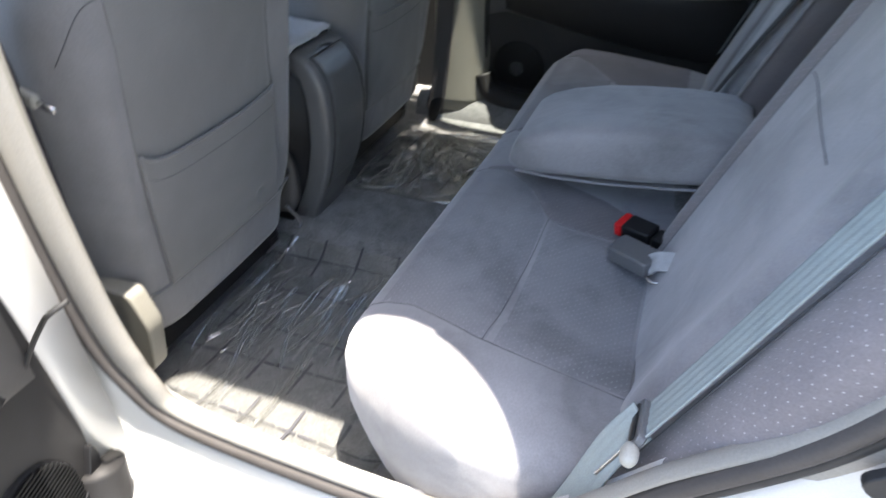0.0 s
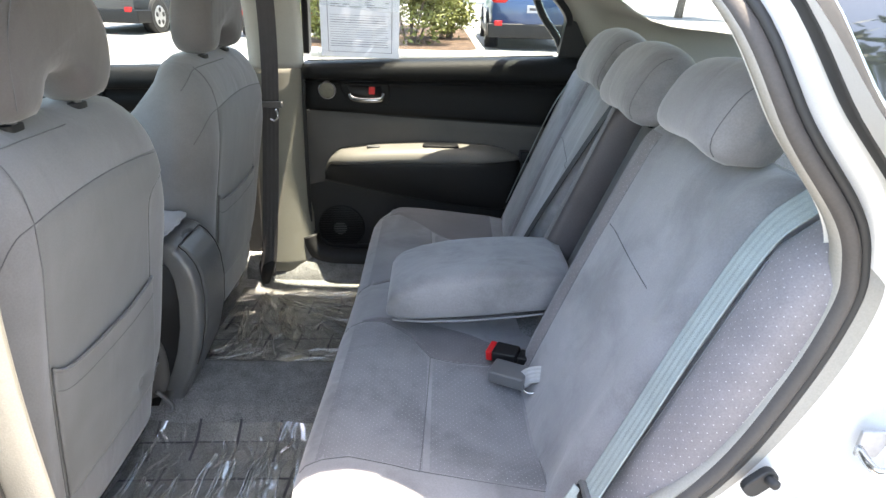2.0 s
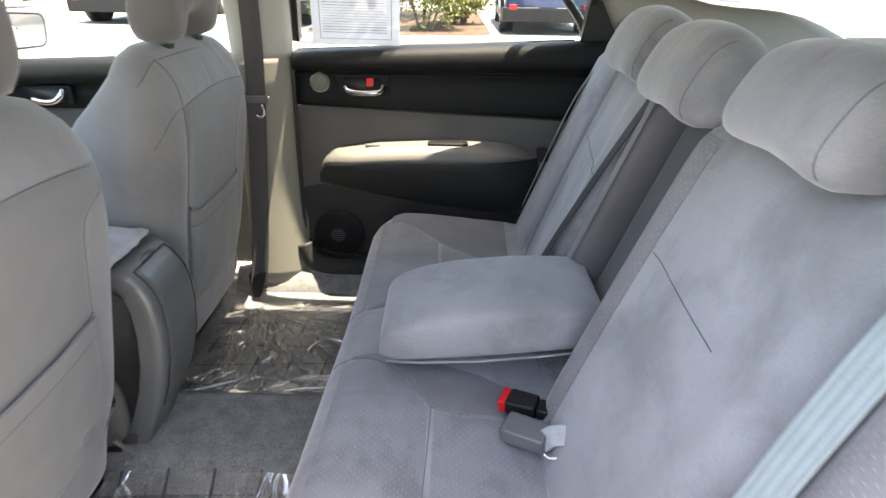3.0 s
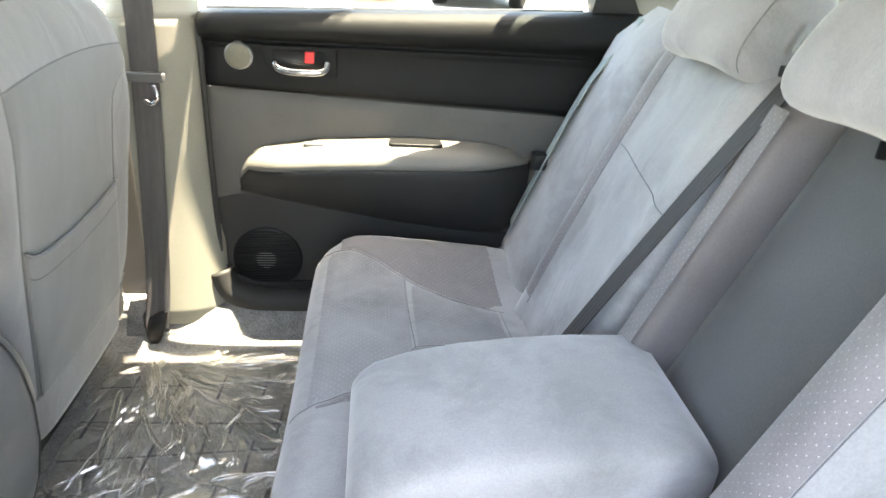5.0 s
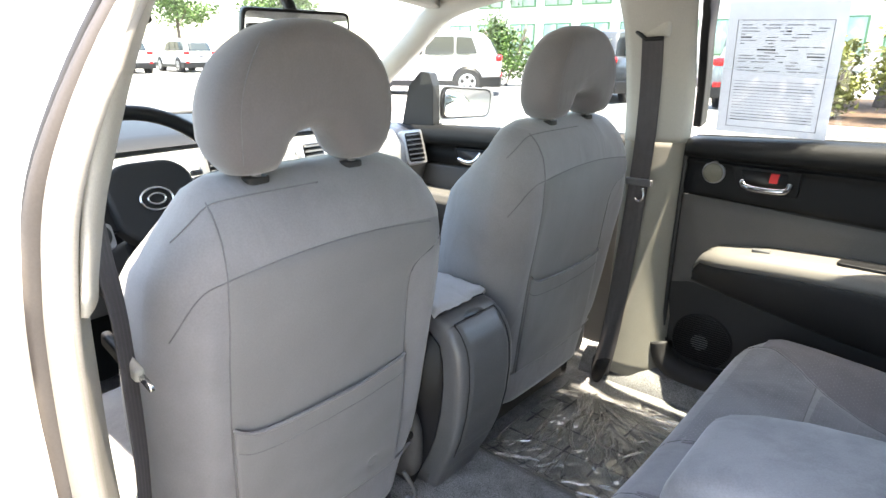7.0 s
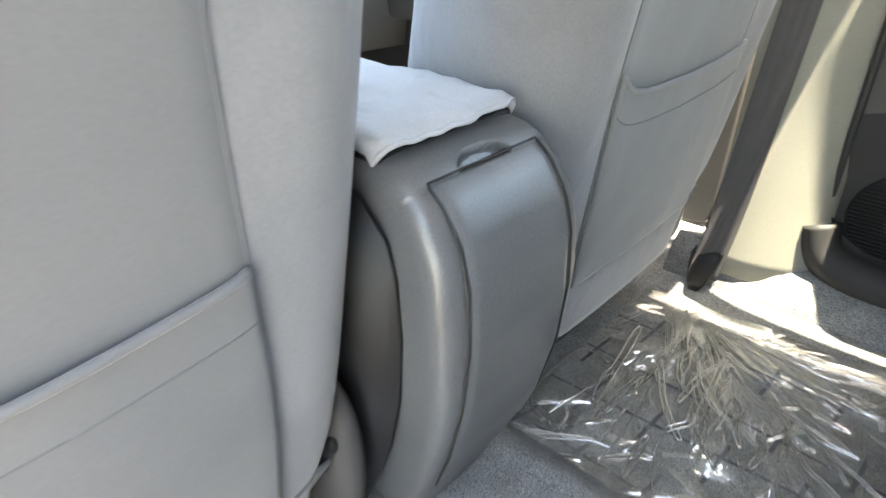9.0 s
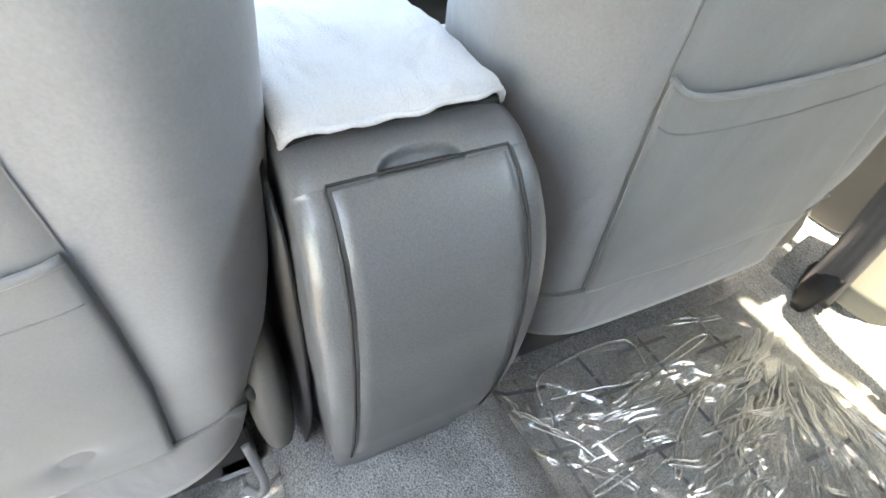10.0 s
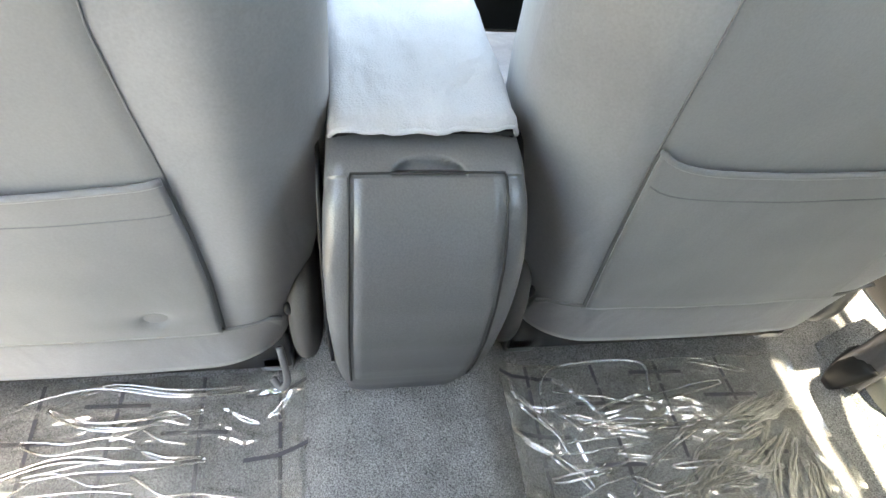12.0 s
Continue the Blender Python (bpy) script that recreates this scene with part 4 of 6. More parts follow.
    hr = P("headrest", loft(rings), HEADREST_SHADED, lab="arched grey headrest")
    ln = [[T @ Vector(q) for q in [(-0.195 + 0.0438 + 0.08 * (z - 1.09), s * 0.117 - s * 0.034 * max(0, (z - 1.13) / 0.10) ** 2, z) for z in np.linspace(1.085, 1.222, 16)]] for s in (-1,)]
    seams(ln, hr, 0.0007)
    for s in (-1, 1):
        P("headrest_post", tube([(-0.188, s * 0.078, 1.03), (-0.188, s * 0.078, 1.10)], 0.006, 10), PLASTIC, hr)
        P("post_guide", prism(rounded([(-0.204, s * 0.078 - 0.017), (-0.180, s * 0.078 - 0.017), (-0.180, s * 0.078 + 0.017), (-0.204, s * 0.078 + 0.017)], 0.010), "z", 1.050, 1.0625), LOWTRIM, back, bevel=0.002)
    # seat cushion, base and rails
    rings = []
    for x, w, zt, zb in ((-0.76, 0.16, 0.52, 0.46), (-0.75, 0.20, 0.55, 0.43), (-0.70, 0.235, 0.575, 0.40), (-0.60, 0.25, 0.575, 0.40), (-0.45, 0.25, 0.55, 0.40), (-0.33, 0.24, 0.53, 0.40), (-0.27, 0.22, 0.52, 0.42)):
        ring = []
        for i in range(24):
            a = 2 * math.pi * i / 24
            c, s = math.cos(a), math.sin(a)
            ring.append((x, w * math.copysign(abs(c) ** 0.5, c), (zt + zb) / 2 + (zt - zb) / 2 * math.copysign(abs(s) ** 0.5, s) + 0.03 * abs(c) ** 4 * (s > 0)))
        rings.append(ring)
    P("seat_cushion", loft(rings), SUEDE, lab="grey suede-like seat cushion")
    P("seat_frame", box((-0.46, 0, 0.372), (0.40, 0.42, 0.072)), BLACK, bevel=0.004)
    for s in (-1, 1):
        P("seat_rail", box((-0.53, s * 0.19, 0.335), (0.50, 0.035, 0.05)), BLACK, bevel=0.004)
        P("rail_foot", box((-0.285, s * 0.19, 0.345), (0.05, 0.045, 0.04)), PLASTIC, bevel=0.008)
    P("recliner_cover", blob((-0.262, inner * 0.236, 0.485), (0.06, 0.02, 0.085), 2.6), GREYTRIM, lab="dark moulded recliner cover")
    if inner > 0:
        P("recliner_trim", prism(rounded([(-0.275, 0.555), (-0.178, 0.562), (-0.160, 0.50), (-0.182, 0.405), (-0.205, 0.385), (-0.235, 0.45)], 0.014), "y", -0.244, -0.212), LOWPILLAR, lab="beige recliner trim", bevel=0.014)
    else:
        P("recliner_trim", blob((-0.27, 0.21, 0.475), (0.05, 0.022, 0.085), 3.0), PLASTIC, lab="dark moulded recliner trim")
    P("side_slot", blob((seat_x(0.19, 0.515) - 0.012, inner * 0.222, 0.515), (0.006, 0.006, 0.009), 2.0, 8, 10), BLACK, back)
    if inner > 0:
        P("release_lever", tube(smooth_path([(-0.22, inner * 0.205, 0.44), (-0.198, inner * 0.212, 0.405), (-0.196, inner * 0.204, 0.392), (-0.205, inner * 0.194, 0.400)], 5), 0.0045), PLASTIC)
    return d


front_seat(-0.355, 1, "grey suede-like driver's seat with arched headrest and map pocket")
front_seat(0.350, -1, "grey suede-like passenger seat with arched headrest and map pocket")

# ---- centre console ----
CON_Y = -0.007
con = thing("centre_console", "dark grey plastic console box with curved rear bin lid", "car console")
BACK = [(0.368, -0.205), (0.40, -0.188), (0.44, -0.168), (0.50, -0.146), (0.56, -0.132), (0.62, -0.126), (0.67, -0.128), (0.70, -0.136), (0.725, -0.152), (0.744, -0.175), (0.7505, -0.205), (0.752, -0.24)]
HALF = [(0.368, 0.066), (0.42, 0.071), (0.50, 0.078), (0.60, 0.083), (0.67, 0.084), (0.72, 0.082), (0.762, 0.077)]
arc = [(p.x, p.z) for p in smooth_path([(lerp_table(BACK, z), 0, z) for z in (0.36, 0.40, 0.44, 0.50, 0.56, 0.62, 0.66, 0.69, 0.71, 0.725, 0.7365)], 6)[:-1]]
arc += [(p.x, p.z) for p in smooth_path([(-0.164, 0, 0.7365), (-0.175, 0, 0.744), (-0.19, 0, 0.748), (-0.21, 0, 0.750)], 8)[:-1]] + [(-0.21, 0.750), (-0.24, 0.751), (-0.30, 0.751), (-0.45, 0.751), (-0.58, 0.75)]
# cross-sections from the foot up and forwards, with a half-round finger hollow above the lid
sections, run = [], 0.0
for k in range(len(arc)):
    x, z = arc[k]
    if k and z > 0.7364:
        run += math.hypot(x - arc[k - 1][0], z - arc[k - 1][1])
    w = lerp_table(HALF, z)
    t = Vector((arc[min(k + 1, len(arc) - 1)][0] - arc[max(k - 1, 0)][0], arc[min(k + 1, len(arc) - 1)][1] - arc[max(k - 1, 0)][1])).normalized()
    nx, nz = t.y, -t.x
    ring = []
    side = [(-w, 0.14), (-w, 0.03), (-w, 0.014), (-w + 0.003, 0.006), (-w + 0.010, 0.001), (-w + 0.018, 0.0)]
    for y, dep in side + [(v, -0.001) for v in np.linspace(-0.045, 0.045, 61)] + [(-v, d) for v, d in side[::-1]]:
        inside = 1 - (run / 0.0165) ** 2 - (y / 0.0300) ** 2
        if z > 0.7364 and inside > 0:
            dep += 0.011 * min(1, inside / 0.22) * (1 - 0.35 * run / 0.0165)
        if abs(y) > w - 0.004:
            p = Vector((x, z)).lerp(Vector((min(x, -0.32), min(z, 0.56))), dep / 0.26)
            ring.append((p.x, y, p.y))
        else:
            ring.append((x - nx * dep, y, z - nz * dep))
    sections.append(ring)
part("body", loft(sections, False, False), PLASTIC, con, "grained dark grey console body with finger hollow")
part("core", prism(rounded([(-0.62, 0.34), (-0.235, 0.34), (-0.185, 0.50), (-0.19, 0.66), (-0.24, 0.728), (-0.62, 0.735)], 0.02), "y", -0.068, 0.068), PLASTIC, con)


def con_face(z, y, lift):
    x = lerp_table(BACK, z)
    t = Vector((lerp_table(BACK, z + 0.006) - lerp_table(BACK, z - 0.006), 0.012)).normalized()
    return Vector((x + t.y * lift, y, z - t.x * lift))


def lid(u, v):
    z = 0.462 + 0.272 * v
    w = 0.0575 + 0.003 * math.sin(math.pi * (1 - v) * 0.8)
    y = w * (2 * u - 1)
    e = min(1, min(u, 1 - u) / 0.05, min(v, 1 - v) / 0.03 + 0.3)
    return con_face(z, y, 0.001 + 0.0030 * math.sin(e * math.pi / 2))


part("bin_lid", grid(lid, 30, 40), PLASTIC, con, "curved grained bin lid")
gap = [con_face(0.462 + 0.272 * v, -0.0615 - 0.003 * math.sin(math.pi * (1 - v) * 0.8), 0.0016) for v in np.linspace(-0.02, 1, 30)]
gap += [con_face(0.7365, y, 0.0016) for y in np.linspace(-0.060, 0.060, 16)]
gap += [con_face(0.462 + 0.272 * v, 0.0615 + 0.003 * math.sin(math.pi * (1 - v) * 0.8), 0.0016) for v in np.linspace(1, -0.02, 30)]
part("lid_gap", tube(gap, 0.0012, 6), BLACKRUBBER, con)
# black sheets put the shade of the console-to-seat gaps into the shape
for k in (-1, 1):
    edge = [(lerp_table(BACK, z) - 0.044, z) for z in (0.40, 0.45, 0.50, 0.56, 0.62, 0.67, 0.70)]
    part("gap_shade", prism([(-0.62, 0.36), (-0.25, 0.36)] + edge + [(-0.215, 0.732), (-0.62, 0.735)], "y", 0.0842 if k > 0 else -0.0875, 0.0875 if k > 0 else -0.0842), BLACK, con, "black sheet for the dark gap beside the console")
part("front_bin", box((-0.80, 0, 0.52), (0.40, 0.17, 0.30)), PLASTIC, con, bevel=0.015)
# the loose cloth cover pulled over the armrest
cov = []
for k, x in enumerate(np.linspace(-0.190, -0.60, 26)):
    ring = []
    for j in range(25):
        v = j / 24
        a = (v - 0.5) * 2
        y = 0.083 * a if abs(a) < 0.86 else math.copysign(0.083 * 0.86 + (abs(a) - 0.86) * 0.028, a)
        drop = max(0, (abs(a) - 0.80) / 0.20) ** 1.6 * 0.013
        wav = 0.004 * noise.noise(Vector((x * 28, y * 34, 1.3))) + 0.0035 * noise.noise(Vector((x * 60 + y * 30, y * 22, 7.0))) + 0.002 * noise.noise(Vector((x * 70, y * 80, 4.0)))
        hump = -0.0175 + 0.0055 * math.sin(min(1, k / 5) * math.pi / 2) ** 0.8
        rag = 0.004 * noise.noise(Vector((y * 45, 0.5, 0))) + 0.002 * noise.noise(Vector((y * 130, 2.5, 0))) - 0.012 * abs(a) ** 6 if k == 0 else 0
        ring.append((x + rag, y + CON_Y, 0.778 + hump - drop + wav * (1.2 if 0 < k < 8 else 0.7)))
    cov.append(ring)
hem_line = [Vector(p) + Vector((0.0008, 0, -0.0005)) for p in cov[0]]
cover = tagged(part("armrest_cover", loft(cov, False, False), CLOTH, None, solid=0.003), "pale grey cloth cover with frayed edge on the console armrest", "seat cover")
part("hem", tube(hem_line, 0.0022, 6), CLOTH, cover, "rolled frayed hem")
# armrest under the cloth, black to draw the shadow line below its edge
part("armrest_pad", prism(rounded([(-0.62, 0.738), (-0.200, 0.738), (-0.197, 0.752), (-0.24, 0.757), (-0.62, 0.758)], 0.006), "y", -0.074, 0.074), BLACK, con, bevel=0.004)

con.location = (0, CON_Y, 0)

# ---- rear seat ----
def lay_dots(bm, f):
    """Lay the cloth's weave over the mesh in metres."""
    uv = bm.loops.layers.uv.new("weave")
    for face in bm.faces:
        for lp in face.loops:
            lp[uv].uv = f(lp.vert.co)


E_S, E_N = Vector((0.363, 0, 0.932)), Vector((-0.932, 0, 0.363))
ORG = Vector((0.535, 0, 0.585))


def on_back(s, y, n):
    """A point of the rear backrest: s up its slope, n out towards the front."""
    p = ORG + E_S * s + E_N * n
    return Vector((p.x + 0.1 * max(0, y + 0.05), y, p.z))


rs = thing("rear_bench", "grey suede-like rear bench with split back and folded-down armrest", "car seat")
TOPZ = [(0.14, 0.50), (0.150, 0.545), (0.165, 0.566), (0.19, 0.580), (0.23, 0.588), (0.30, 0.586), (0.40, 0.578), (0.50, 0.568), (0.62, 0.56)]


def dip(y):
    return -0.014 * math.exp(-((abs(y) - 0.37) / 0.11) ** 4) + 0.010 * min(1, max(0, (abs(y) - 0.47) / 0.07)) + 0.004 * math.exp(-(y / 0.12) ** 2)


def cushion_z(x, y):
    return lerp_table(TOPZ, x) + dip(y) * min(1, max(0, (x - 0.16) / 0.08)) * min(1, max(0, (0.60 - x) / 0.08))


def cushion_front(y):
    return 0.008 * math.cos(min(1, abs(y) / 0.6) * math.pi) + 0.006 + 0.045 * (y / 1.2 + 0.1) * (1 if y > -0.1 else 0)


rings = []
# each slice: place across, how far forward it reaches, how thick it is
SLICES = [(-0.673, 0.02, 0.60), (-0.671, 0.10, 0.70), (-0.667, 0.22, 0.78), (-0.658, 0.38, 0.86), (-0.645, 0.53, 0.92), (-0.625, 0.70, 0.965), (-0.600, 0.84, 0.99), (-0.57, 0.94, 1.0), (-0.54, 0.985, 1.0)] + [(v, 1.0, 1.0) for v in np.linspace(-0.51, 0.54, 64)] + [(0.565, 0.985, 0.995), (0.59, 0.94, 0.98), (0.61, 0.85, 0.93), (0.628, 0.66, 0.83), (0.635, 0.5, 0.70)]
for y, k, q in SLICES:
    ring, fr = [], cushion_front(y)
    cx, cz = 0.36, 0.46
    for x, z in [(0.62, 0.36), (0.30, 0.35), (0.225, 0.365), (0.185, 0.40), (0.160, 0.445), (0.146, 0.49)] + [(x, None) for x in (0.150, 0.157, 0.165, 0.177, 0.19, 0.21, 0.23, 0.25, 0.275, 0.30, 0.33, 0.36, 0.40, 0.43, 0.46, 0.50, 0.53, 0.57, 0.62)]:
        zz = cushion_z(x, y) if z is None else z
        xx = x + fr * max(0, 1 - max(0, x - 0.2) / 0.25)
        ring.append((cx + (xx - cx) * (k if xx < cx else 1), y, cz + (zz - cz) * q))
    rings.append(ring)
cush = part("cushion", loft(rings), SUEDE, rs, "grey suede-like bench cushion")


def strip_on(f, nu, nv, name, mat, parent, lift, solid=0.0):
    bm = grid(lambda u, v: f(u, v) + Vector((0, 0, lift * math.sin(min(1, min(u, 1 - u, v, 1 - v) / 0.12) * math.pi / 2))), nu, nv)
    lay_dots(bm, lambda p: (p.x, p.y))
    return part(name, bm, mat, parent, solid=solid)


def cush_pt(x, y, up=0.0):
    fr = cushion_front(y)
    return Vector((x + fr * max(0, 1 - max(0, x - 0.2) / 0.25), y, cushion_z(x, y) + up))


# seams as height tables: place fore and aft, distance from the middle
INNER = [(0.15, 0.084), (0.212, 0.094), (0.248, 0.106), (0.280, 0.130), (0.308, 0.158), (0.330, 0.195), (0.347, 0.219), (0.375, 0.227), (0.405, 0.230), (0.53, 0.226)]
SPINE = [(0.15, 0.078), (0.258, 0.086), (0.34, 0.097), (0.432, 0.124), (0.508, 0.168), (0.53, 0.19)]
OUTER_NEAR = [(0.15, 0.493), (0.23, 0.498), (0.33, 0.527), (0.41, 0.539), (0.53, 0.551)]
OUTER_FAR = [(0.15, 0.552), (0.222, 0.532), (0.288, 0.492), (0.367, 0.432), (0.432, 0.396), (0.545, 0.356)]
for s, OUTER in ((-1, OUTER_NEAR), (1, OUTER_FAR)):
    at = lambda table, x, up=0.0: cush_pt(x, s * lerp_table(table, x), up)
    strip_on(lambda u, v: cush_pt(0.185 + 0.34 * u, s * (lerp_table(SPINE, 0.185 + 0.34 * u) * (1 - v) + (lerp_table(INNER, 0.185 + 0.34 * u) - 0.003) * v)), 40, 8, "dotted_strip", DOT_SEAT, cush, 0.0022)
    strip_on(lambda u, v: cush_pt(0.352 + 0.170 * u, s * (lerp_table(INNER, 0.352 + 0.170 * u) + 0.004 + (lerp_table(OUTER, 0.352 + 0.170 * u) - lerp_table(INNER, 0.352 + 0.170 * u) - 0.008) * v)), 20, 26, "seat_insert", INSERT, cush, 0.0022)
    strip_on(lambda u, v: cush_pt(0.178 + 0.164 * u, s * (lerp_table(INNER, 0.178 + 0.164 * u) + 0.004 + (lerp_table(OUTER, 0.178 + 0.164 * u) - lerp_table(INNER, 0.178 + 0.164 * u) - 0.008) * v)), 20, 26, "seat_insert", INSERT, cush, 0.0022)
    if s > 0:
        strip_on(lambda u, v: cush_pt(0.20 + 0.33 * u, lerp_table(OUTER, 0.20 + 0.33 * u) + 0.004 + (0.585 - lerp_table(OUTER, 0.20 + 0.33 * u)) * v), 24, 12, "dotted_bolster", DOT_SEAT, cush, 0.0022)
    sewn = [[cush_pt(0.347 - 0.009 * k, s * (0.219 + (lerp_table(OUTER, 0.342) - 0.219) * k), 0.0004) for k in np.linspace(0, 1, 24)],
            [at(INNER, x, 0.0006) for x in np.linspace(0.155, 0.528, 50)],
            [at(OUTER, x, 0.0006) for x in np.linspace(0.155, 0.528, 40)],
            [cush_pt(0.528 - 0.006 * k, s * (0.226 + (lerp_table(OUTER, 0.525) - 0.226) * k), 0.0004) for k in np.linspace(0, 1, 16)]]
    seams(sewn, cush, 0.0007)
part("seat_base", box((0.46, 0, 0.33), (0.42, 1.26, 0.08)), CARPET, rs, bevel=0.01)


def back_section(y0, y1, s1, name, mat, label, bol=0.014, n0=0.0, crown=0.012, e=0.028):
    """One upholstered part of the back, from y0 to y1."""
    rings = []
    for s in [-0.06, -0.045, 0.0, 0.06, 0.13, 0.20, 0.28, 0.36, 0.42, 0.46, 0.485, s1 - 0.012, s1]:
        k = 1.0
        shrink = 0.0
        if s > s1 - 0.06:
            shrink = 0.035 * ((s - s1 + 0.06) / 0.06) ** 2.2
        ring = []
        for j in range(25):
            v = j / 24
            y = y0 + (y1 - y0) * v
            d = min(y - y0, y1 - y)
            edge = -e * (1 - math.sqrt(max(0, 1 - (1 - min(1, d / e)) ** 2)))
            b = bol * math.exp(-((d - 0.05) / 0.035) ** 2)
            c = crown * math.sin(math.pi * v) * math.sin(math.pi * min(1, max(0, (s + 0.06) / (s1 + 0.06))))
            ring.append(on_back(s, y, n0 + edge + b + c - shrink))
        ring += [on_back(s, y1, n0 - 0.11), on_back(s, y0, n0 - 0.11)]
        rings.append(ring)
    bm = loft(rings)
    lay_dots(bm, lambda p: ((p - ORG).dot(E_S), p.y - (p - ORG).dot(E_N)))
    return part(name, bm, mat, rs, label)


LB = back_section(-0.615, -0.197, 0.515, "backrest", SUEDE, "grey suede-like backrest")
RB = back_section(0.062, 0.415, 0.515, "backrest", SUEDE, "grey suede-like backrest")
MB = back_section(0.006, 0.056, 0.505, "centre_bolster", SUEDE_SHADED, "cloth bolster with shade in its colour", bol=0.0, crown=0.0, e=0.02)
bm = grid(lambda u, v: on_back(0.0 + 0.47 * u, 0.014 + 0.034 * v, 0.0015 + 0.001 * math.sin(math.pi * v)), 20, 4)
lay_dots(bm, lambda p: ((p - ORG).dot(E_S), p.y))
part("dotted_strip", bm, DOT_BACK, MB)
part("armrest_recess", loft([[on_back(s, y, -0.062 + 0.006 * math.sin(math.pi * (y + 0.195) / 0.2)) for y in np.linspace(-0.197, 0.008, 12)] + [on_back(s, 0.008, -0.11), on_back(s, -0.197, -0.11)] for s in np.linspace(-0.05, 0.49, 12)]), SUEDE_DARK, rs, "armrest recess pad, darker than the backrests")


def n_face(y0, y1, y, s, s1=0.515, bol=0.014, crown=0.012, e=0.028):
    v, d = (y - y0) / (y1 - y0), min(y - y0, y1 - y)
    edge = -e * (1 - math.sqrt(max(0, 1 - (1 - min(1, d / e)) ** 2)))
    shrink = 0.035 * (max(0, s - s1 + 0.06) / 0.06) ** 2.2
    return edge + bol * math.exp(-((d - 0.05) / 0.035) ** 2) + crown * math.sin(math.pi * v) * math.sin(math.pi * min(1, max(0, (s + 0.06) / (s1 + 0.06)))) - shrink


for y0, y1, ob, dot in ((-0.615, -0.197, LB, ((-0.272, -0.206),)), (0.062, 0.415, RB, ((0.345, 0.410),))):
    for a, b in dot:
        bm = grid(lambda u, v: on_back(0.01 + 0.47 * u, a + (b - a) * v, n_face(y0, y1, a + (b - a) * v, 0.01 + 0.47 * u) + 0.0025 * math.sin(min(1, min(u, 1 - u, v, 1 - v) / 0.15) * math.pi / 2)), 30, 6)
        lay_dots(bm, lambda p: ((p - ORG).dot(E_S), p.y))
        part("dotted_strip", bm, DOT_BACK, ob)
    g = lambda s, y: on_back(s, y, n_face(y0, y1, y, s) + 0.0006)
    m0, m1 = (-0.575, -0.274) if y0 < 0 else (0.09, 0.342)
    sewn = [[g(s, m1 if y0 < 0 else m1) for s in np.linspace(0.0, 0.47, 24)], [g(0.30 + 0.02 * k, m0 + (m1 - m0) * k) for k in np.linspace(0.30 if y0 < 0 else 0.02, 0.98, 20)]]
    seams(sewn, ob, 0.0006)
for y, w, hz in ((-0.420, 0.108, 0.056), (-0.118, 0.112, 0.062), (0.205, 0.120, 0.064)):
    m = Matrix.Translation(on_back(0.560 if y < -0.3 else 0.548, y, 0.012)) @ Matrix.Rotation(radians(21.3 - 4), 4, "Y")
    def cut(v, f):
        """One slice of the headrest at v, -1 to 1 across, drawn in by f."""
        ring = []
        for i in range(28):
            a = 2 * math.pi * i / 28
            c, q = math.cos(a), math.sin(a)
            x, z = 0.052 * math.copysign(abs(c) ** 0.74, c), hz * math.copysign(abs(q) ** 0.74, q)
            low = 0.5 - z / (2 * hz)
            x -= 0.012 * low ** 1.5 * (x < 0) - 0.012 * (1 - low) * (x < 0)
            z -= 0.006 * low * (x < 0.01)
            ring.append(m @ Vector((x * f, w * v, z * (0.15 + 0.85 * f) - 0.014 * v * v)))
        return ring
    ends = [(-1.0, 0.0), (-0.995, 0.25), (-0.975, 0.50), (-0.94, 0.68), (-0.88, 0.83), (-0.78, 0.93), (-0.6, 0.985), (-0.3, 1.0)]
    h = part("headrest", loft([cut(v, f) for v, f in ends + [(0.0, 1.0)] + [(-v, f) for v, f in ends[::-1]]]), SUEDE, rs, "rounded grey headrest")
    ln = [[q + (q - m @ Vector((0, q.y - m.translation.y, -0.01))) * 0.006 for q in cut(-0.86, 0.858)[9:20]]]
    seams(ln, h, 0.0006)
    for s in (-1, 1):
        part("headrest_post", tube([on_back(0.47, y + s * 0.05, -0.055), on_back(0.54, y + s * 0.05, -0.025)], 0.006), BLACK, h)

# fold-down armrest, hinged in the recess
AY0, AY1 = -0.168, 0.048
rings = []
for x, zt, zb in ((0.262, 0.652, 0.645), (0.264, 0.668, 0.634), (0.272, 0.683, 0.628), (0.29, 0.696, 0.625), (0.33, 0.712, 0.626), (0.39, 0.726, 0.630), (0.46, 0.734, 0.636), (0.53, 0.738, 0.645), (0.60, 0.736, 0.655), (0.625, 0.726, 0.665)):
    ring = []
    for i in range(36):
        a = 2 * math.pi * i / 36
        c, s = math.cos(a), math.sin(a)
        cy, hw = (AY0 + AY1) / 2, (AY1 - AY0) / 2
        inset = 0.012 * max(0, 1 - (x - 0.262) / 0.03)
        ring.append((x, cy + (hw - inset) * math.copysign(abs(c) ** 0.28, c), (zt + zb) / 2 + (zt - zb) / 2 * math.copysign(abs(s) ** 0.42, s)))
    rings.append(ring)
arm = part("armrest", loft(rings), SUEDE, rs, "folded-down grey suede-like armrest")
for yy in (AY0 + 0.002, AY1 - 0.002):
    part("seam", tube([(x, yy, z) for x, z in ((0.275, 0.633), (0.33, 0.630), (0.42, 0.634), (0.52, 0.645), (0.61, 0.658))], 0.0022, 6), SUEDE, arm)

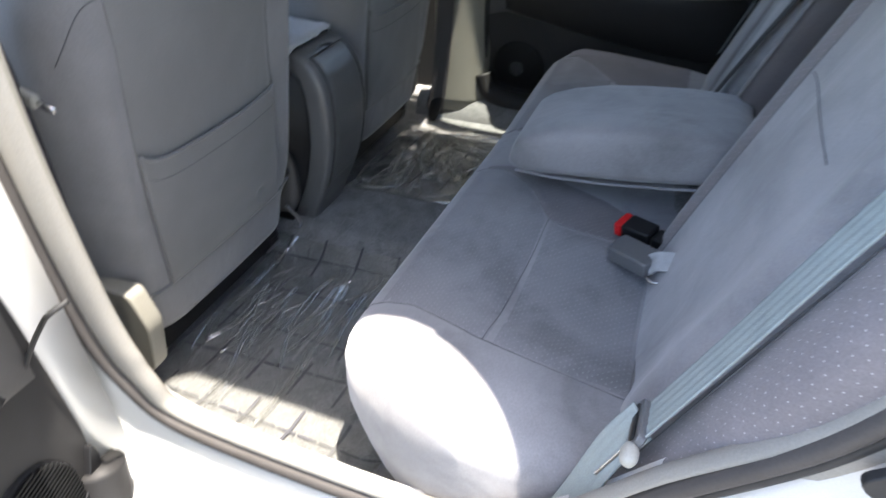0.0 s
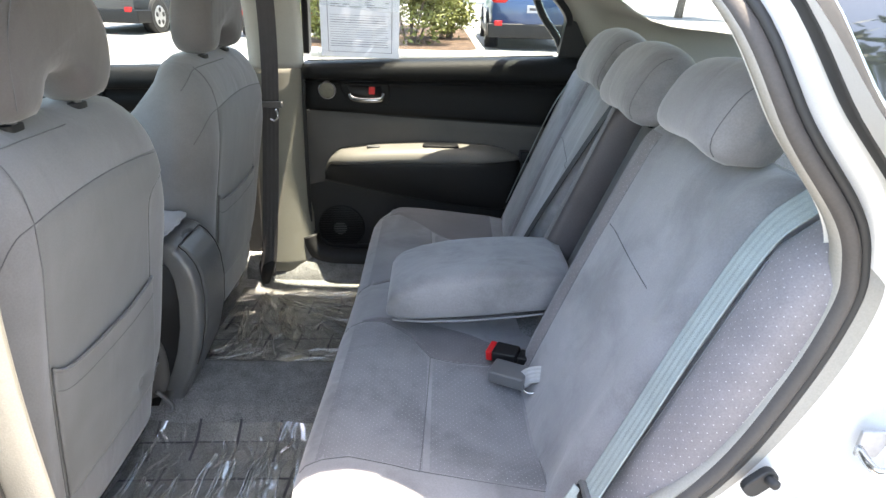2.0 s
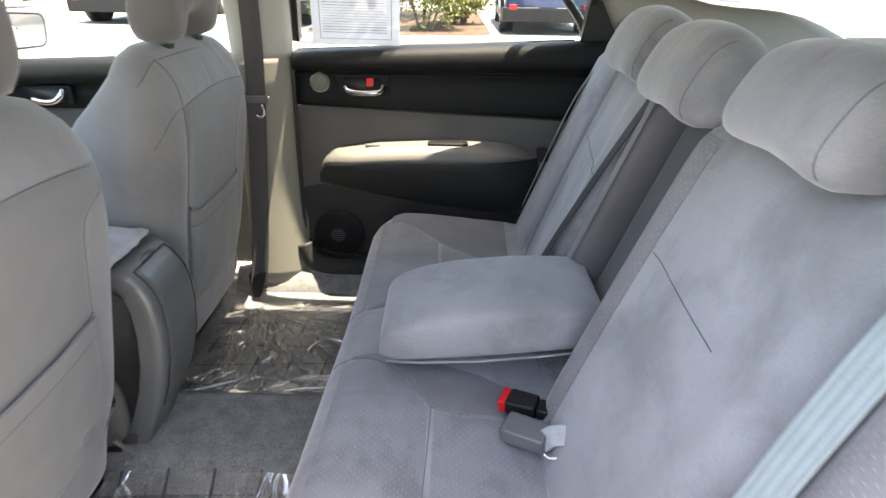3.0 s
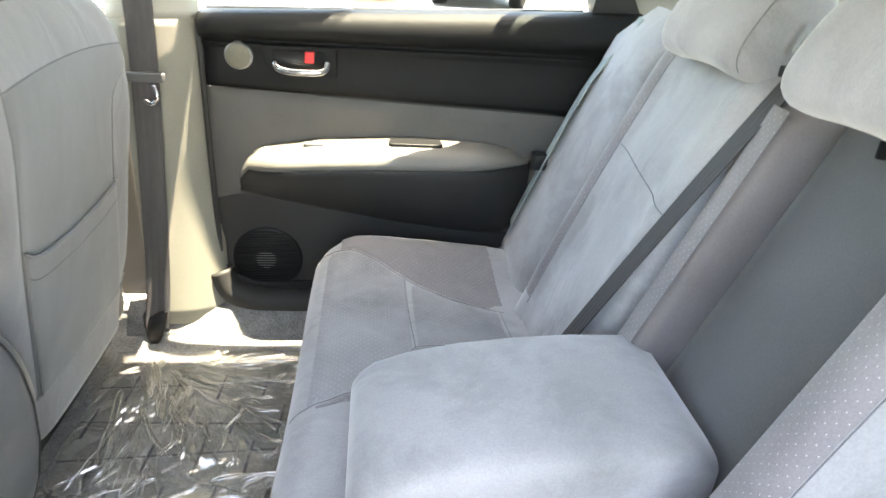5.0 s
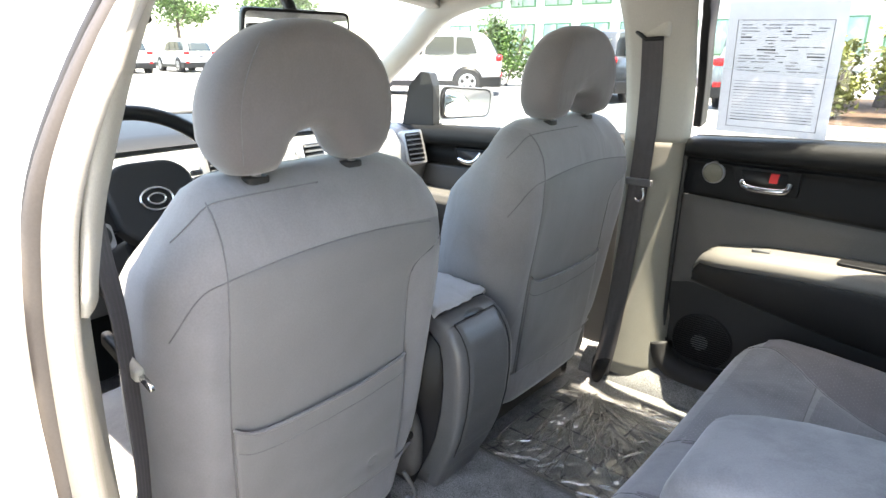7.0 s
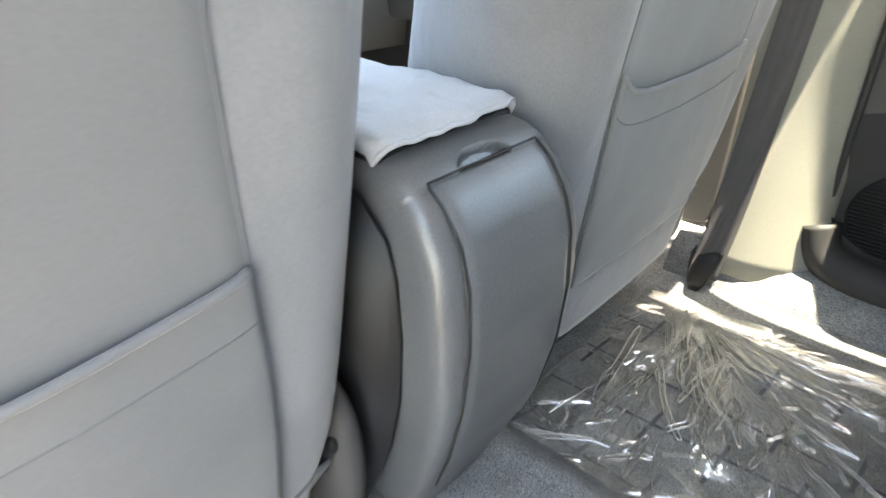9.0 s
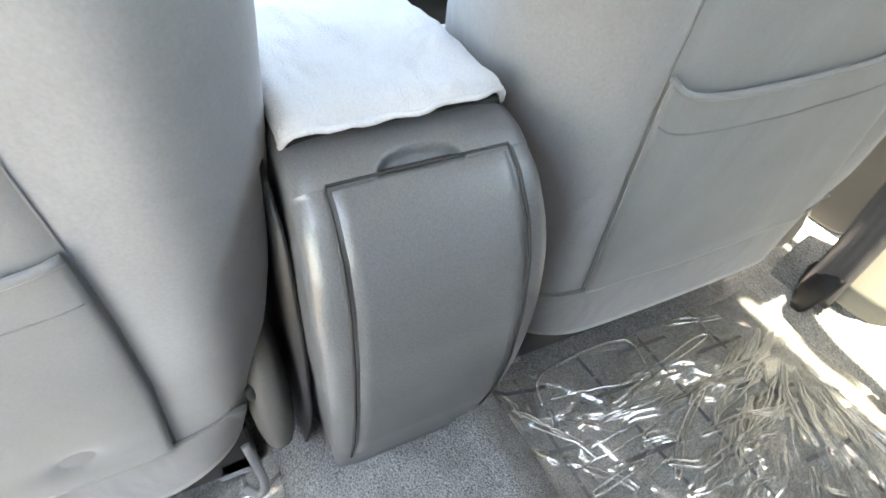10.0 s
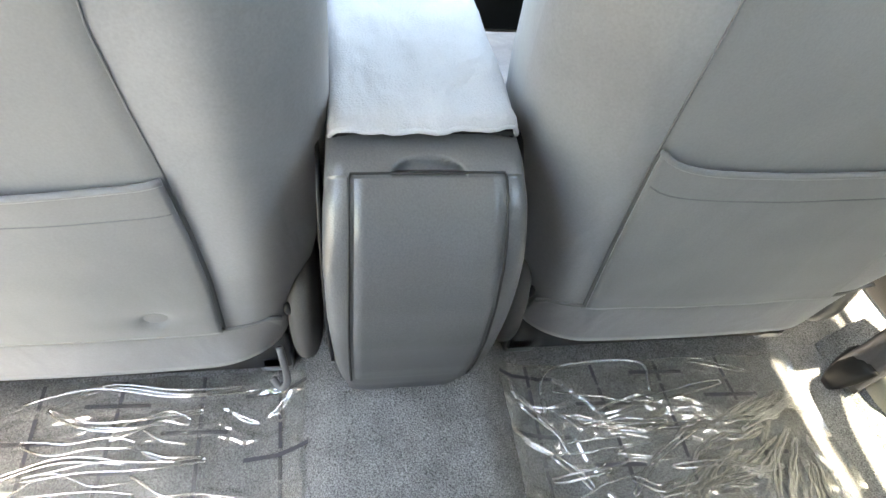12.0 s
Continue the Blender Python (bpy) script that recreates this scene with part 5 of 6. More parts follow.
# side bolsters by the doors
for s in (-1, 1):
    rings = []
    for k in np.linspace(-0.04, 0.53, 16):
        w = 0.046 * min(1, max(0.2, (0.55 - k) / 0.10)) ** 0.5
        cy = 0.685 + 0.014 * max(0, k) / 0.5
        if s > 0:
            cy, w = 0.56, w * 3.2
        ring = []
        for i in range(20):
            a = 2 * math.pi * i / 20
            ring.append(on_back(k, s * (cy + w * math.copysign(abs(math.cos(a)) ** 0.7, math.cos(a))), (-0.030 if s < 0 else -0.035) + 0.055 * math.copysign(abs(math.sin(a)) ** 0.7, math.sin(a)) - 0.03 * max(0, (k - 0.45) / 0.08)))
        rings.append(ring)
    bm = loft(rings)
    lay_dots(bm, lambda p: ((p - ORG).dot(E_S), 0.052 * math.atan2((p - ORG).dot(E_N) + 0.012, abs(p.y) - 0.672)))
    pad = part("side_bolster", bm, DOT_BACK if s < 0 else SUEDE, rs, "dotted cloth side bolster" if s < 0 else "grey suede-like side bolster")
    if s < 0:
        seams([[on_back(k, -(0.685 + 0.014 * max(0, k) / 0.5 - 0.020 + 0.02 * (0.5 - k)), 0.0235) for k in np.linspace(0.05, 0.44, 24)]], pad, 0.0012)
    rings = []
    for k in np.linspace(-0.08, 0.56, 16):
        ring = []
        for i in range(14):
            a = 2 * math.pi * i / 14
            ring.append(on_back(k, s * (0.725 + 0.012 * k + 0.02 * math.cos(a)), -0.055 + 0.05 * math.sin(a)))
        rings.append(ring)
    part("bolster_trim", loft(rings), MIDTRIM, shell, "grey trim beside the bolster")


# ---- belts and buckles ----
def strap(path, width, face, mat, name, parent=None, label="", thick=0.0016):
    """A flat strap along the path, its flat side facing the given way."""
    rings = []
    path = smooth_path(path, 8)
    f = Vector(face).normalized()
    for i, p in enumerate(path):
        d = (path[min(i + 1, len(path) - 1)] - path[max(i - 1, 0)]).normalized()
        side = d.cross(f).normalized()
        up = side.cross(d)
        r = []
        for k in np.linspace(-1, 1, 21):
            r.append(p + side * (width / 2 * k) + up * (thick + 0.0004 * math.cos(k * 12.6)))
        for k in np.linspace(1, -1, 7):
            r.append(p + side * (width / 2 * k) + up * 0.0)
        rings.append(r)
    return part(name, loft(rings), mat, parent, label)


lbelt = thing("rear_seat_belt", "pale blue-grey seat belt hanging across the rear backrest", "seat belt", "seat belts")
strap([(0.775, -0.63, 1.16), on_back(0.53, -0.662, 0.0), on_back(0.46, -0.657, 0.024), on_back(0.34, -0.660, 0.032), on_back(0.22, -0.667, 0.035), on_back(0.15, -0.676, 0.040), on_back(0.110, -0.683, 0.044)], 0.041, (-0.93, 0.02, 0.36), WEB_PALE, "webbing", lbelt)
strap([on_back(0.108, -0.680, 0.046), on_back(0.06, -0.688, 0.050), (0.487, -0.697, 0.58), (0.462, -0.702, 0.50)], 0.038, (-0.8, -0.5, 0.3), WEB_PALE, "lap_webbing", lbelt)
TM = Matrix.Translation(on_back(0.104, -0.683, 0.047)) @ Euler((radians(-8), radians(-68), radians(6))).to_matrix().to_4x4()
plate = part("tongue_frame", prism(rounded([(-0.011, -0.026), (0.011, -0.026), (0.011, 0.026), (-0.011, 0.026)], 0.008), "z", -0.004, 0.004), PLASTIC, lbelt, "dark grey slotted tongue frame", xf=TM, bevel=0.002)
part("slot", prism(rounded([(-0.004, -0.021), (0.004, -0.021), (0.004, 0.021), (-0.004, 0.021)], 0.003), "z", 0.0035, 0.0055), BLACK, plate, xf=TM)
part("stop_knob", blob((0, 0, 0), (0.008, 0.012, 0.0075), 2.4, 10, 16, TM @ Matrix.Translation((-0.004, -0.033, 0.002))), BEIGE, lbelt, "cream belt stop")
for k in (-0.010, 0.010):
    part("tongue_prong", prism(rounded([(-0.062, k - 0.004), (-0.010, k - 0.004), (-0.010, k + 0.004), (-0.062, k + 0.004)], 0.003), "z", -0.002, 0.001), CHROME, lbelt, "chrome tongue prong", xf=TM, bevel=0.0006)
part("tongue_tip", prism(rounded([(-0.074, -0.014), (-0.058, -0.014), (-0.058, 0.014), (-0.074, 0.014)], 0.005), "z", -0.002, 0.001), CHROME, lbelt, "chrome belt tongue", xf=TM, bevel=0.0006)
rbelt = thing("rear_seat_belt", "pale blue-grey seat belt beside the far rear backrest", "seat belt", "seat belts")
strap([on_back(0.50, 0.60, 0.0), on_back(0.36, 0.62, 0.024), on_back(0.2, 0.63, 0.026), on_back(0.02, 0.63, 0.024)], 0.047, (-0.90, 0.22, 0.36), WEB_PALE, "webbing", rbelt)
part("tongue", box(tuple(on_back(0.17, 0.635, 0.035)), (0.03, 0.03, 0.035)), BLACK, rbelt, bevel=0.004)
cbelt = thing("rear_centre_belt", "dark grey centre seat belt in the backrest split", "seat belt", "seat belts")
strap([on_back(0.50, 0.054, -0.006), on_back(0.36, 0.068, 0.010), on_back(0.17, 0.094, 0.024), on_back(0.02, 0.125, 0.026)], 0.032, (-0.9, 0.05, 0.36), WEB_BLACK, "webbing", cbelt)
part("belt_slot", prism(rounded([(-0.026, -0.008), (0.026, -0.008), (0.026, 0.008), (-0.026, 0.008)], 0.006), "z", -0.006, 0.006), BLACK, cbelt, xf=Matrix.Translation(on_back(0.505, 0.05, -0.004)) @ Matrix.Rotation(radians(90), 4, "Z"), bevel=0.002)
buck = thing("belt_buckle", "black belt buckle with red release button on the rear cushion", "seat belt buckle", "belt buckles")
mb = Matrix.Translation((0.500, -0.232, 0.600)) @ Euler((radians(8), radians(-4), radians(-26))).to_matrix().to_4x4()
part("body", prism(rounded([(-0.03, -0.019), (0.018, -0.017), (0.018, 0.017), (-0.03, 0.019)], 0.006), "z", -0.011, 0.013), BLACK, buck, xf=mb, bevel=0.004)
part("stalk", prism(rounded([(0.019, -0.015), (0.085, -0.012), (0.085, 0.012), (0.019, 0.015)], 0.005), "z", -0.010, 0.009), BLACK, buck, "black buckle stalk", xf=mb, bevel=0.004)
part("button", prism(rounded([(-0.042, -0.018), (-0.029, -0.018), (-0.029, 0.018), (-0.042, 0.018)], 0.004), "z", -0.010, 0.012), RED, buck, "red release button", xf=mb, bevel=0.003)
buck2 = thing("belt_buckle", "plain dark grey belt buckle on a pale webbing loop", "seat belt buckle", "belt buckles")
mb = Matrix.Translation((0.495, -0.288, 0.594)) @ Euler((radians(6), radians(-3), radians(-30))).to_matrix().to_4x4()
part("body", prism(rounded([(-0.036, -0.022), (0.034, -0.022), (0.034, 0.022), (-0.036, 0.022)], 0.006), "z", -0.012, 0.013), PLASTIC, buck2, xf=mb, bevel=0.004)
strap([mb @ Vector((0.030, -0.006, 0.002)), mb @ Vector((0.042, -0.004, 0.014)), mb @ Vector((0.062, 0.000, 0.020)), mb @ Vector((0.085, 0.006, 0.018)), mb @ Vector((0.115, 0.010, 0.010))], 0.030, (-0.2, -0.5, 0.8), WEB_LOOP, "webbing", buck2, "pale grey webbing loop", 0.004)
part("guide_ring", tube(smooth_path([mb @ Vector((0.034, -0.020, -0.008)), mb @ Vector((0.046, -0.022, -0.010)), mb @ Vector((0.062, -0.014, -0.006)), mb @ Vector((0.072, 0.000, -0.002))], 5), 0.0022, 6), CHROME, buck2, "steel wire guide")
for k in range(6):
    part("stitch", tube([mb @ Vector((0.066 + 0.006 * k, -0.006 + 0.001 * k, 0.0255)), mb @ Vector((0.067 + 0.006 * k, 0.013 + 0.001 * k, 0.0255))], 0.0009, 5), WEB_BLACK, buck2)

for side, lab in ((1, "grey front seat belt on the far pillar"), (-1, "grey front seat belt on the near pillar")):
    b = thing("front_seat_belt", lab, "seat belt", "seat belts")
    s = side
    if side > 0:
        path = [(-0.118, 0.582, 1.262), (-0.122, 0.61, 1.12), (-0.132, 0.630, 0.95), (-0.152, 0.640, 0.72), (-0.172, 0.636, 0.48), (-0.188, 0.622, 0.335)]
    else:
        path = [(-0.150, -0.598, 1.262), (-0.178, -0.630, 1.12), (-0.188, -0.625, 1.01), (-0.190, -0.620, 0.95), (-0.187, -0.620, 0.896), (-0.188, -0.622, 0.76), (-0.194, -0.630, 0.58), (-0.195, -0.625, 0.335)]
    strap(path, 0.048, (0.25, -1, 0) if s > 0 else (0.62, 0.78, 0), WEB_DARK, "webbing", b, "grey webbing")
    g = part("guide_loop", box((-0.12 - (0.03 if s < 0 else 0), s * 0.588, 1.262), (0.085, 0.022, 0.045)), BEIGE, b, "pillar belt guide", bevel=0.012)
    part("guide_slot", tube([Vector((x - (0.03 if s < 0 else 0), s * y, z)) for x, y, z in ((-0.155, 0.578, 1.255), (-0.13, 0.574, 1.238), (-0.09, 0.576, 1.24))], 0.005), BLACK, b)
    part("anchor", loft([[(x + wx * cx - 0.02 * (z - 0.3), s * (y + wy * sy), z) for cx, sy in ((-1, -0.6), (-0.7, -1), (0.7, -1), (1, -0.6), (1, 0.6), (0.7, 1), (-0.7, 1), (-1, 0.6))] for x, y, z, wx, wy in ((-0.185, 0.630, 0.385, 0.024, 0.003), (-0.188, 0.627, 0.375, 0.025, 0.006), (-0.191, 0.623, 0.35, 0.022, 0.007), (-0.194, 0.619, 0.322, 0.015, 0.007), (-0.196, 0.617, 0.306, 0.008, 0.006))]), BLACK, b, "black anchor sleeve")
    if side > 0:
        part("slide", box((-0.134, 0.628, 0.897), (0.07, 0.014, 0.018)), PLASTIC, b, bevel=0.004)
        part("tongue", tube(smooth_path([(-0.118, 0.617, 0.885), (-0.112, 0.612, 0.865), (-0.122, 0.610, 0.852), (-0.134, 0.612, 0.858)], 5), 0.004), CHROME, b, "chrome belt tongue")
    else:
        part("tongue_grip", box((0, 0, 0), (0.052, 0.012, 0.020)), BLACK, b, bevel=0.005, xf=Matrix.Translation((-0.236, -0.612, 0.879)) @ Matrix.Rotation(radians(15), 4, "Y"))
        part("tongue_body", box((0, 0, 0), (0.040, 0.012, 0.018)), BEIGE, b, "pale tongue holder", bevel=0.005, xf=Matrix.Translation((-0.194, -0.612, 0.868)) @ Matrix.Rotation(radians(15), 4, "Y"))
        part("tongue", prism([(-0.178, 0.860), (-0.178, 0.866), (-0.152, 0.859), (-0.152, 0.853)], "y", -0.614, -0.608), CHROME, b, "chrome belt tongue")

# ---- dashboard, wheel, mirror ----
dash = thing("dashboard", "pale sunlit dashboard with silver-edged air vents", "dashboard")
prof = [(-1.36, 0.60), (-1.36, 0.96), (-1.28, 0.985), (-1.10, 0.985), (-0.98, 0.965), (-0.93, 0.93), (-0.915, 0.86), (-0.95, 0.78), (-0.98, 0.62)]
rings = []
for y in np.linspace(-0.70, 0.70, 25):
    k = 0.06 * (1 - (y / 0.7) ** 2) * 0.5
    rings.append([(x + k * (z > 0.7) * (x > -1.2), y, z - 0.012 * abs(y / 0.7) ** 2) for x, z in prof])
part("dash_body", loft(rings), DASHTOP, dash, "grey soft dash moulding")
part("instrument_hood", grid(lambda u, v: (-1.30 + 0.30 * u, -0.60 + 0.95 * v, 0.985 + 0.05 * math.sin(math.pi * v) ** 0.6 * (1 - u) ** 0.4), 10, 20), BLACK, dash)


def vent(c, w, h, yaw):
    m = Matrix.Translation(c) @ Matrix.Rotation(radians(yaw), 4, "Z") @ Matrix.Rotation(radians(-18), 4, "Y")
    v = part("air_vent", prism(rounded([(-w / 2, -h / 2), (w / 2, -h / 2), (w / 2, h / 2), (-w / 2, h / 2)], 0.012), "x", -0.02, 0.004), SILVERTRIM, dash, "silver-edged air vent", xf=m, bevel=0.003)
    part("hollow", prism(rounded([(-w / 2 + 0.010, -h / 2 + 0.01), (w / 2 - 0.010, -h / 2 + 0.01), (w / 2 - 0.010, h / 2 - 0.01), (-w / 2 + 0.010, h / 2 - 0.01)], 0.008), "x", 0.003, 0.0055), BLACK, v, xf=m)
    for k in range(6):
        part("slat", box((0.006, 0, -h / 2 + 0.018 + (h - 0.036) * k / 5), (0.006, w - 0.024, 0.005)), PLASTIC, v, xf=m, bevel=0.001)


vent((-0.885, 0.20, 0.925), 0.085, 0.105, 0)
vent((-0.885, -0.08, 0.925), 0.085, 0.105, 0)
vent((-0.915, 0.635, 0.905), 0.085, 0.115, -8)
vent((-0.915, -0.635, 0.905), 0.085, 0.115, 8)
part("screen", prism(rounded([(-0.02, 0.80), (0.14, 0.80), (0.14, 0.93), (-0.02, 0.93)], 0.01), "x", -0.90, -0.872), BLACK, dash, bevel=0.004)

wheel = thing("steering_wheel", "dark grey steering wheel with padded hub and silver spokes", "steering wheel")
WM = Matrix.Translation((-0.675, -0.355, 0.935)) @ Matrix.Rotation(radians(-24), 4, "Y")
part("rim", sweep([WM @ Vector((0, 0.188 * math.cos(a), 0.178 * math.sin(a))) for a in np.linspace(0, 2 * math.pi, 49)[:-1]], circle(0.015, 10), WM.to_3x3() @ Vector((1, 0, 0)), True), BLACK, wheel)
out = rounded([(-0.085, 0.045), (-0.05, 0.075), (0.05, 0.075), (0.085, 0.045), (0.075, -0.05), (0.035, -0.085), (-0.035, -0.085), (-0.075, -0.05)], 0.025)
part("hub", prism(out, "x", -0.015, 0.032), LOWTRIM, wheel, "dark padded wheel hub", xf=WM, bevel=0.012)
for s in (-1, 1):
    part("spoke", prism(rounded([(s * 0.07, 0.03), (s * 0.175, 0.045), (s * 0.178, -0.03), (s * 0.07, -0.045)][::s], 0.012), "x", -0.01, 0.014), BLACK, wheel, xf=WM, bevel=0.005)
    part("spoke_trim", prism(rounded([(s * 0.085, -0.025), (s * 0.15, -0.02), (s * 0.14, -0.075), (s * 0.085, -0.07)][::s], 0.01), "x", -0.008, 0.018), SILVERTRIM, wheel, xf=WM, bevel=0.004)
    part("switch_pad", blob((0.014, s * 0.115, -0.02), (0.008, 0.022, 0.026), 2.5), BLACK, wheel, xf=WM)
part("lower_spoke", prism(rounded([(-0.045, -0.07), (0.045, -0.07), (0.06, -0.175), (-0.06, -0.175)], 0.012), "x", -0.012, 0.012), BLACK, wheel, xf=WM, bevel=0.005)
ov = lambda ry, rz, cz=0.0: [WM @ Vector((0.035, ry * math.cos(a), cz + rz * math.sin(a))) for a in np.linspace(0, 2 * math.pi, 33)[:-1]]
part("emblem", join(tube(ov(0.030, 0.021), 0.0024, 6, True), tube(ov(0.016, 0.010), 0.0024, 6, True)), CHROME, wheel, "chrome oval emblem")
for k in range(3):
    for sd in (-1, 1):
        part("wheel_button", box((0.020, sd * 0.098, 0.040 - 0.016 * k), (0.010, 0.024, 0.011)), PLASTIC, wheel, xf=WM, bevel=0.003)
part("dial", disc((0, 0, 0), 0.022, 0.006, "y"), BLACK, wheel, "round black thumb control", xf=WM @ Matrix.Translation((0.022, -0.112, -0.045)) @ Matrix.Rotation(radians(90), 4, "Z"))
part("column_shroud", prism(rounded([(-0.055, -0.05), (0.055, -0.05), (0.045, -0.15), (-0.045, -0.15)], 0.02), "x", -0.16, -0.03), LOWTRIM, wheel, "dark column shroud", xf=WM, bevel=0.012)
part("column", tube([WM @ Vector((-0.02, 0, 0)), WM @ Vector((-0.30, 0, -0.02))], 0.05, 14), BLACK, wheel)

mir = thing("rear_view_mirror", "black-framed interior mirror hung from the windscreen header", "mirror")
MM = Matrix.Translation((-0.70, 0.03, 1.262)) @ Matrix.Rotation(radians(-20), 4, "Z") @ Matrix.Rotation(radians(6), 4, "Y")
part("frame", prism(rounded([(-0.125, -0.032), (0.125, -0.026), (0.122, 0.030), (-0.118, 0.036)], 0.014), "x", -0.025, 0.004), BLACK, mir, xf=MM, bevel=0.006)
part("mirror_glass", prism(rounded([(-0.117, -0.025), (0.117, -0.020), (0.114, 0.024), (-0.111, 0.029)], 0.011), "x", 0.0045, 0.006), MIRROR, mir, xf=MM)
part("stalk", tube(smooth_path([(-0.715, 0.03, 1.29), (-0.735, 0.03, 1.32), (-0.755, 0.03, 1.355)], 4), 0.014), BLACK, mir)
for s in (-1, 1):
    v = tagged(part("sun_visor", prism(rounded([(-0.74, s * 0.10), (-0.60, s * 0.10), (-0.59, s * 0.52), (-0.74, s * 0.52)][::s], 0.03), "z", 1.347, 1.362), HEADLINER, None, bevel=0.006), "pale folded-up sun visor under the headliner", "sun visor", "sun visors")


# ---- floor films ----
def film_material(name, gloss):
    m = bpy.data.materials.new(name)
    m.use_nodes = True
    n, l = m.node_tree.nodes, m.node_tree.links
    n.remove(n["Principled BSDF"])
    tr, gl, mx = n.new("ShaderNodeBsdfTransparent"), n.new("ShaderNodeBsdfGlossy"), n.new("ShaderNodeMixShader")
    tr.inputs[0].default_value = (0.96, 0.97, 0.96, 1)
    gl.inputs["Roughness"].default_value = 0.08
    tc, nz, bp = n.new("ShaderNodeTexCoord"), n.new("ShaderNodeTexNoise"), n.new("ShaderNodeBump")
    nz.inputs["Scale"].default_value, nz.inputs["Detail"].default_value, nz.inputs["Distortion"].default_value = 26.0, 3.0, 1.4
    l.new(tc.outputs["Object"], nz.inputs["Vector"])
    l.new(nz.outputs[0], bp.inputs["Height"])
    bp.inputs["Strength"].default_value, bp.inputs["Distance"].default_value = 0.12, 0.003
    l.new(bp.outputs[0], gl.inputs["Normal"])
    l.new(schlick(m, gloss, bp.outputs[0]), mx.inputs[0])
    l.new(tr.outputs[0], mx.inputs[1])
    l.new(gl.outputs[0], mx.inputs[2])
    df, mx2 = n.new("ShaderNodeBsdfDiffuse"), n.new("ShaderNodeMixShader")
    df.inputs[0].default_value, mx2.inputs[0].default_value = (0.82, 0.82, 0.77, 1), 0.09
    l.new(mx.outputs[0], mx2.inputs[1])
    l.new(df.outputs[0], mx2.inputs[2])
    l.new(mx2.outputs[0], n["Material Output"].inputs[0])
    return m


FILM = film_material("clear_film", 0.28)
FOLDED = film_material("folded_clear_film", 0.42)


def folds(xs, ys, strands, seed):
    """Height of the loose film over a net of points: sharp folds along many short strands, and soft waves."""
    rnd = random.Random(seed)
    X, Y = np.meshgrid(xs, ys, indexing="ij")
    Z = np.zeros_like(X)
    def span(axis, lo, hi):
        return slice(int(np.searchsorted(axis, lo)), int(np.searchsorted(axis, hi)))
    for x, y, ang, length, width, high in strands:
        n = 9
        line = [(x - math.cos(ang) * length / 2, y - math.sin(ang) * length / 2)]
        bend = rnd.uniform(-0.16, 0.16)
        for k in range(n):
            wander = ang + bend * (k - n / 2) + rnd.uniform(-0.38, 0.38)
            line.append((line[-1][0] + math.cos(wander) * length / n, line[-1][1] + math.sin(wander) * length / n))
        I = span(xs, min(p[0] for p in line) - width, max(p[0] for p in line) + width)
        J = span(ys, min(p[1] for p in line) - width, max(p[1] for p in line) + width)
        gx, gy = X[I, J], Y[I, J]
        if not gx.size:
            continue
        best, along = np.full_like(gx, 9.0), np.zeros_like(gx)
        for k, ((px, py), (qx, qy)) in enumerate(zip(line, line[1:])):
            dx, dy = qx - px, qy - py
            t = np.clip(((gx - px) * dx + (gy - py) * dy) / (dx * dx + dy * dy), 0, 1)
            d = np.hypot(gx - px - t * dx, gy - py - t * dy)
            near = d < best
            best = np.where(near, d, best)
            along = np.where(near, (k + t) / n, along)
        taper = np.sin(np.clip(along, 0.02, 0.98) * math.pi) ** 0.5
        ridge = high * taper * np.clip(1 - (best / (width * (0.5 + 0.5 * taper))) ** 2, 0, 1)
        Z[I, J] = np.maximum(Z[I, J], ridge)
    for k in range(5):
        a = rnd.uniform(0, math.pi)
        Z += 0.0012 * np.sin((X * math.cos(a) + Y * math.sin(a)) * rnd.uniform(25, 80) + rnd.uniform(0, 6))
    return Z


def crease_lines(paths, rnd):
    """Thin raised folds: each path becomes a flat loop of two close lines, or one line where its gap is nought."""
    bms = []
    for pts, gap in paths:
        mid = smooth_path([(x, y, 0) for x, y in pts], 7)
        n = len(mid) - 1
        left, right = [], []
        for k, p in enumerate(mid):
            along = (mid[min(n, k + 1)] - mid[max(0, k - 1)]).normalized()
            side = Vector((-along.y, along.x, 0))
            g = gap * math.sin(math.pi * min(0.97, max(0.03, k / n))) ** 0.35 * (1 + 0.2 * math.sin(k * 0.5 + gap * 900))
            jit = 0.0008 * math.sin(k * 0.6 + pts[0][0] * 300)
            for row, w in ((left, g / 2 + jit), (right, -g / 2 + jit)):
                q = p + side * w
                row.append(Vector((q.x, q.y, floor_z(q.x, q.y) + 0.011 + 0.0025 * math.sin(math.pi * k / n))))
        r = rnd.uniform(0.0011, 0.0021)
        bms.append(tube(left + right[::-1], r, 8, True) if gap else tube(left, r, 8))
    return join(*bms)


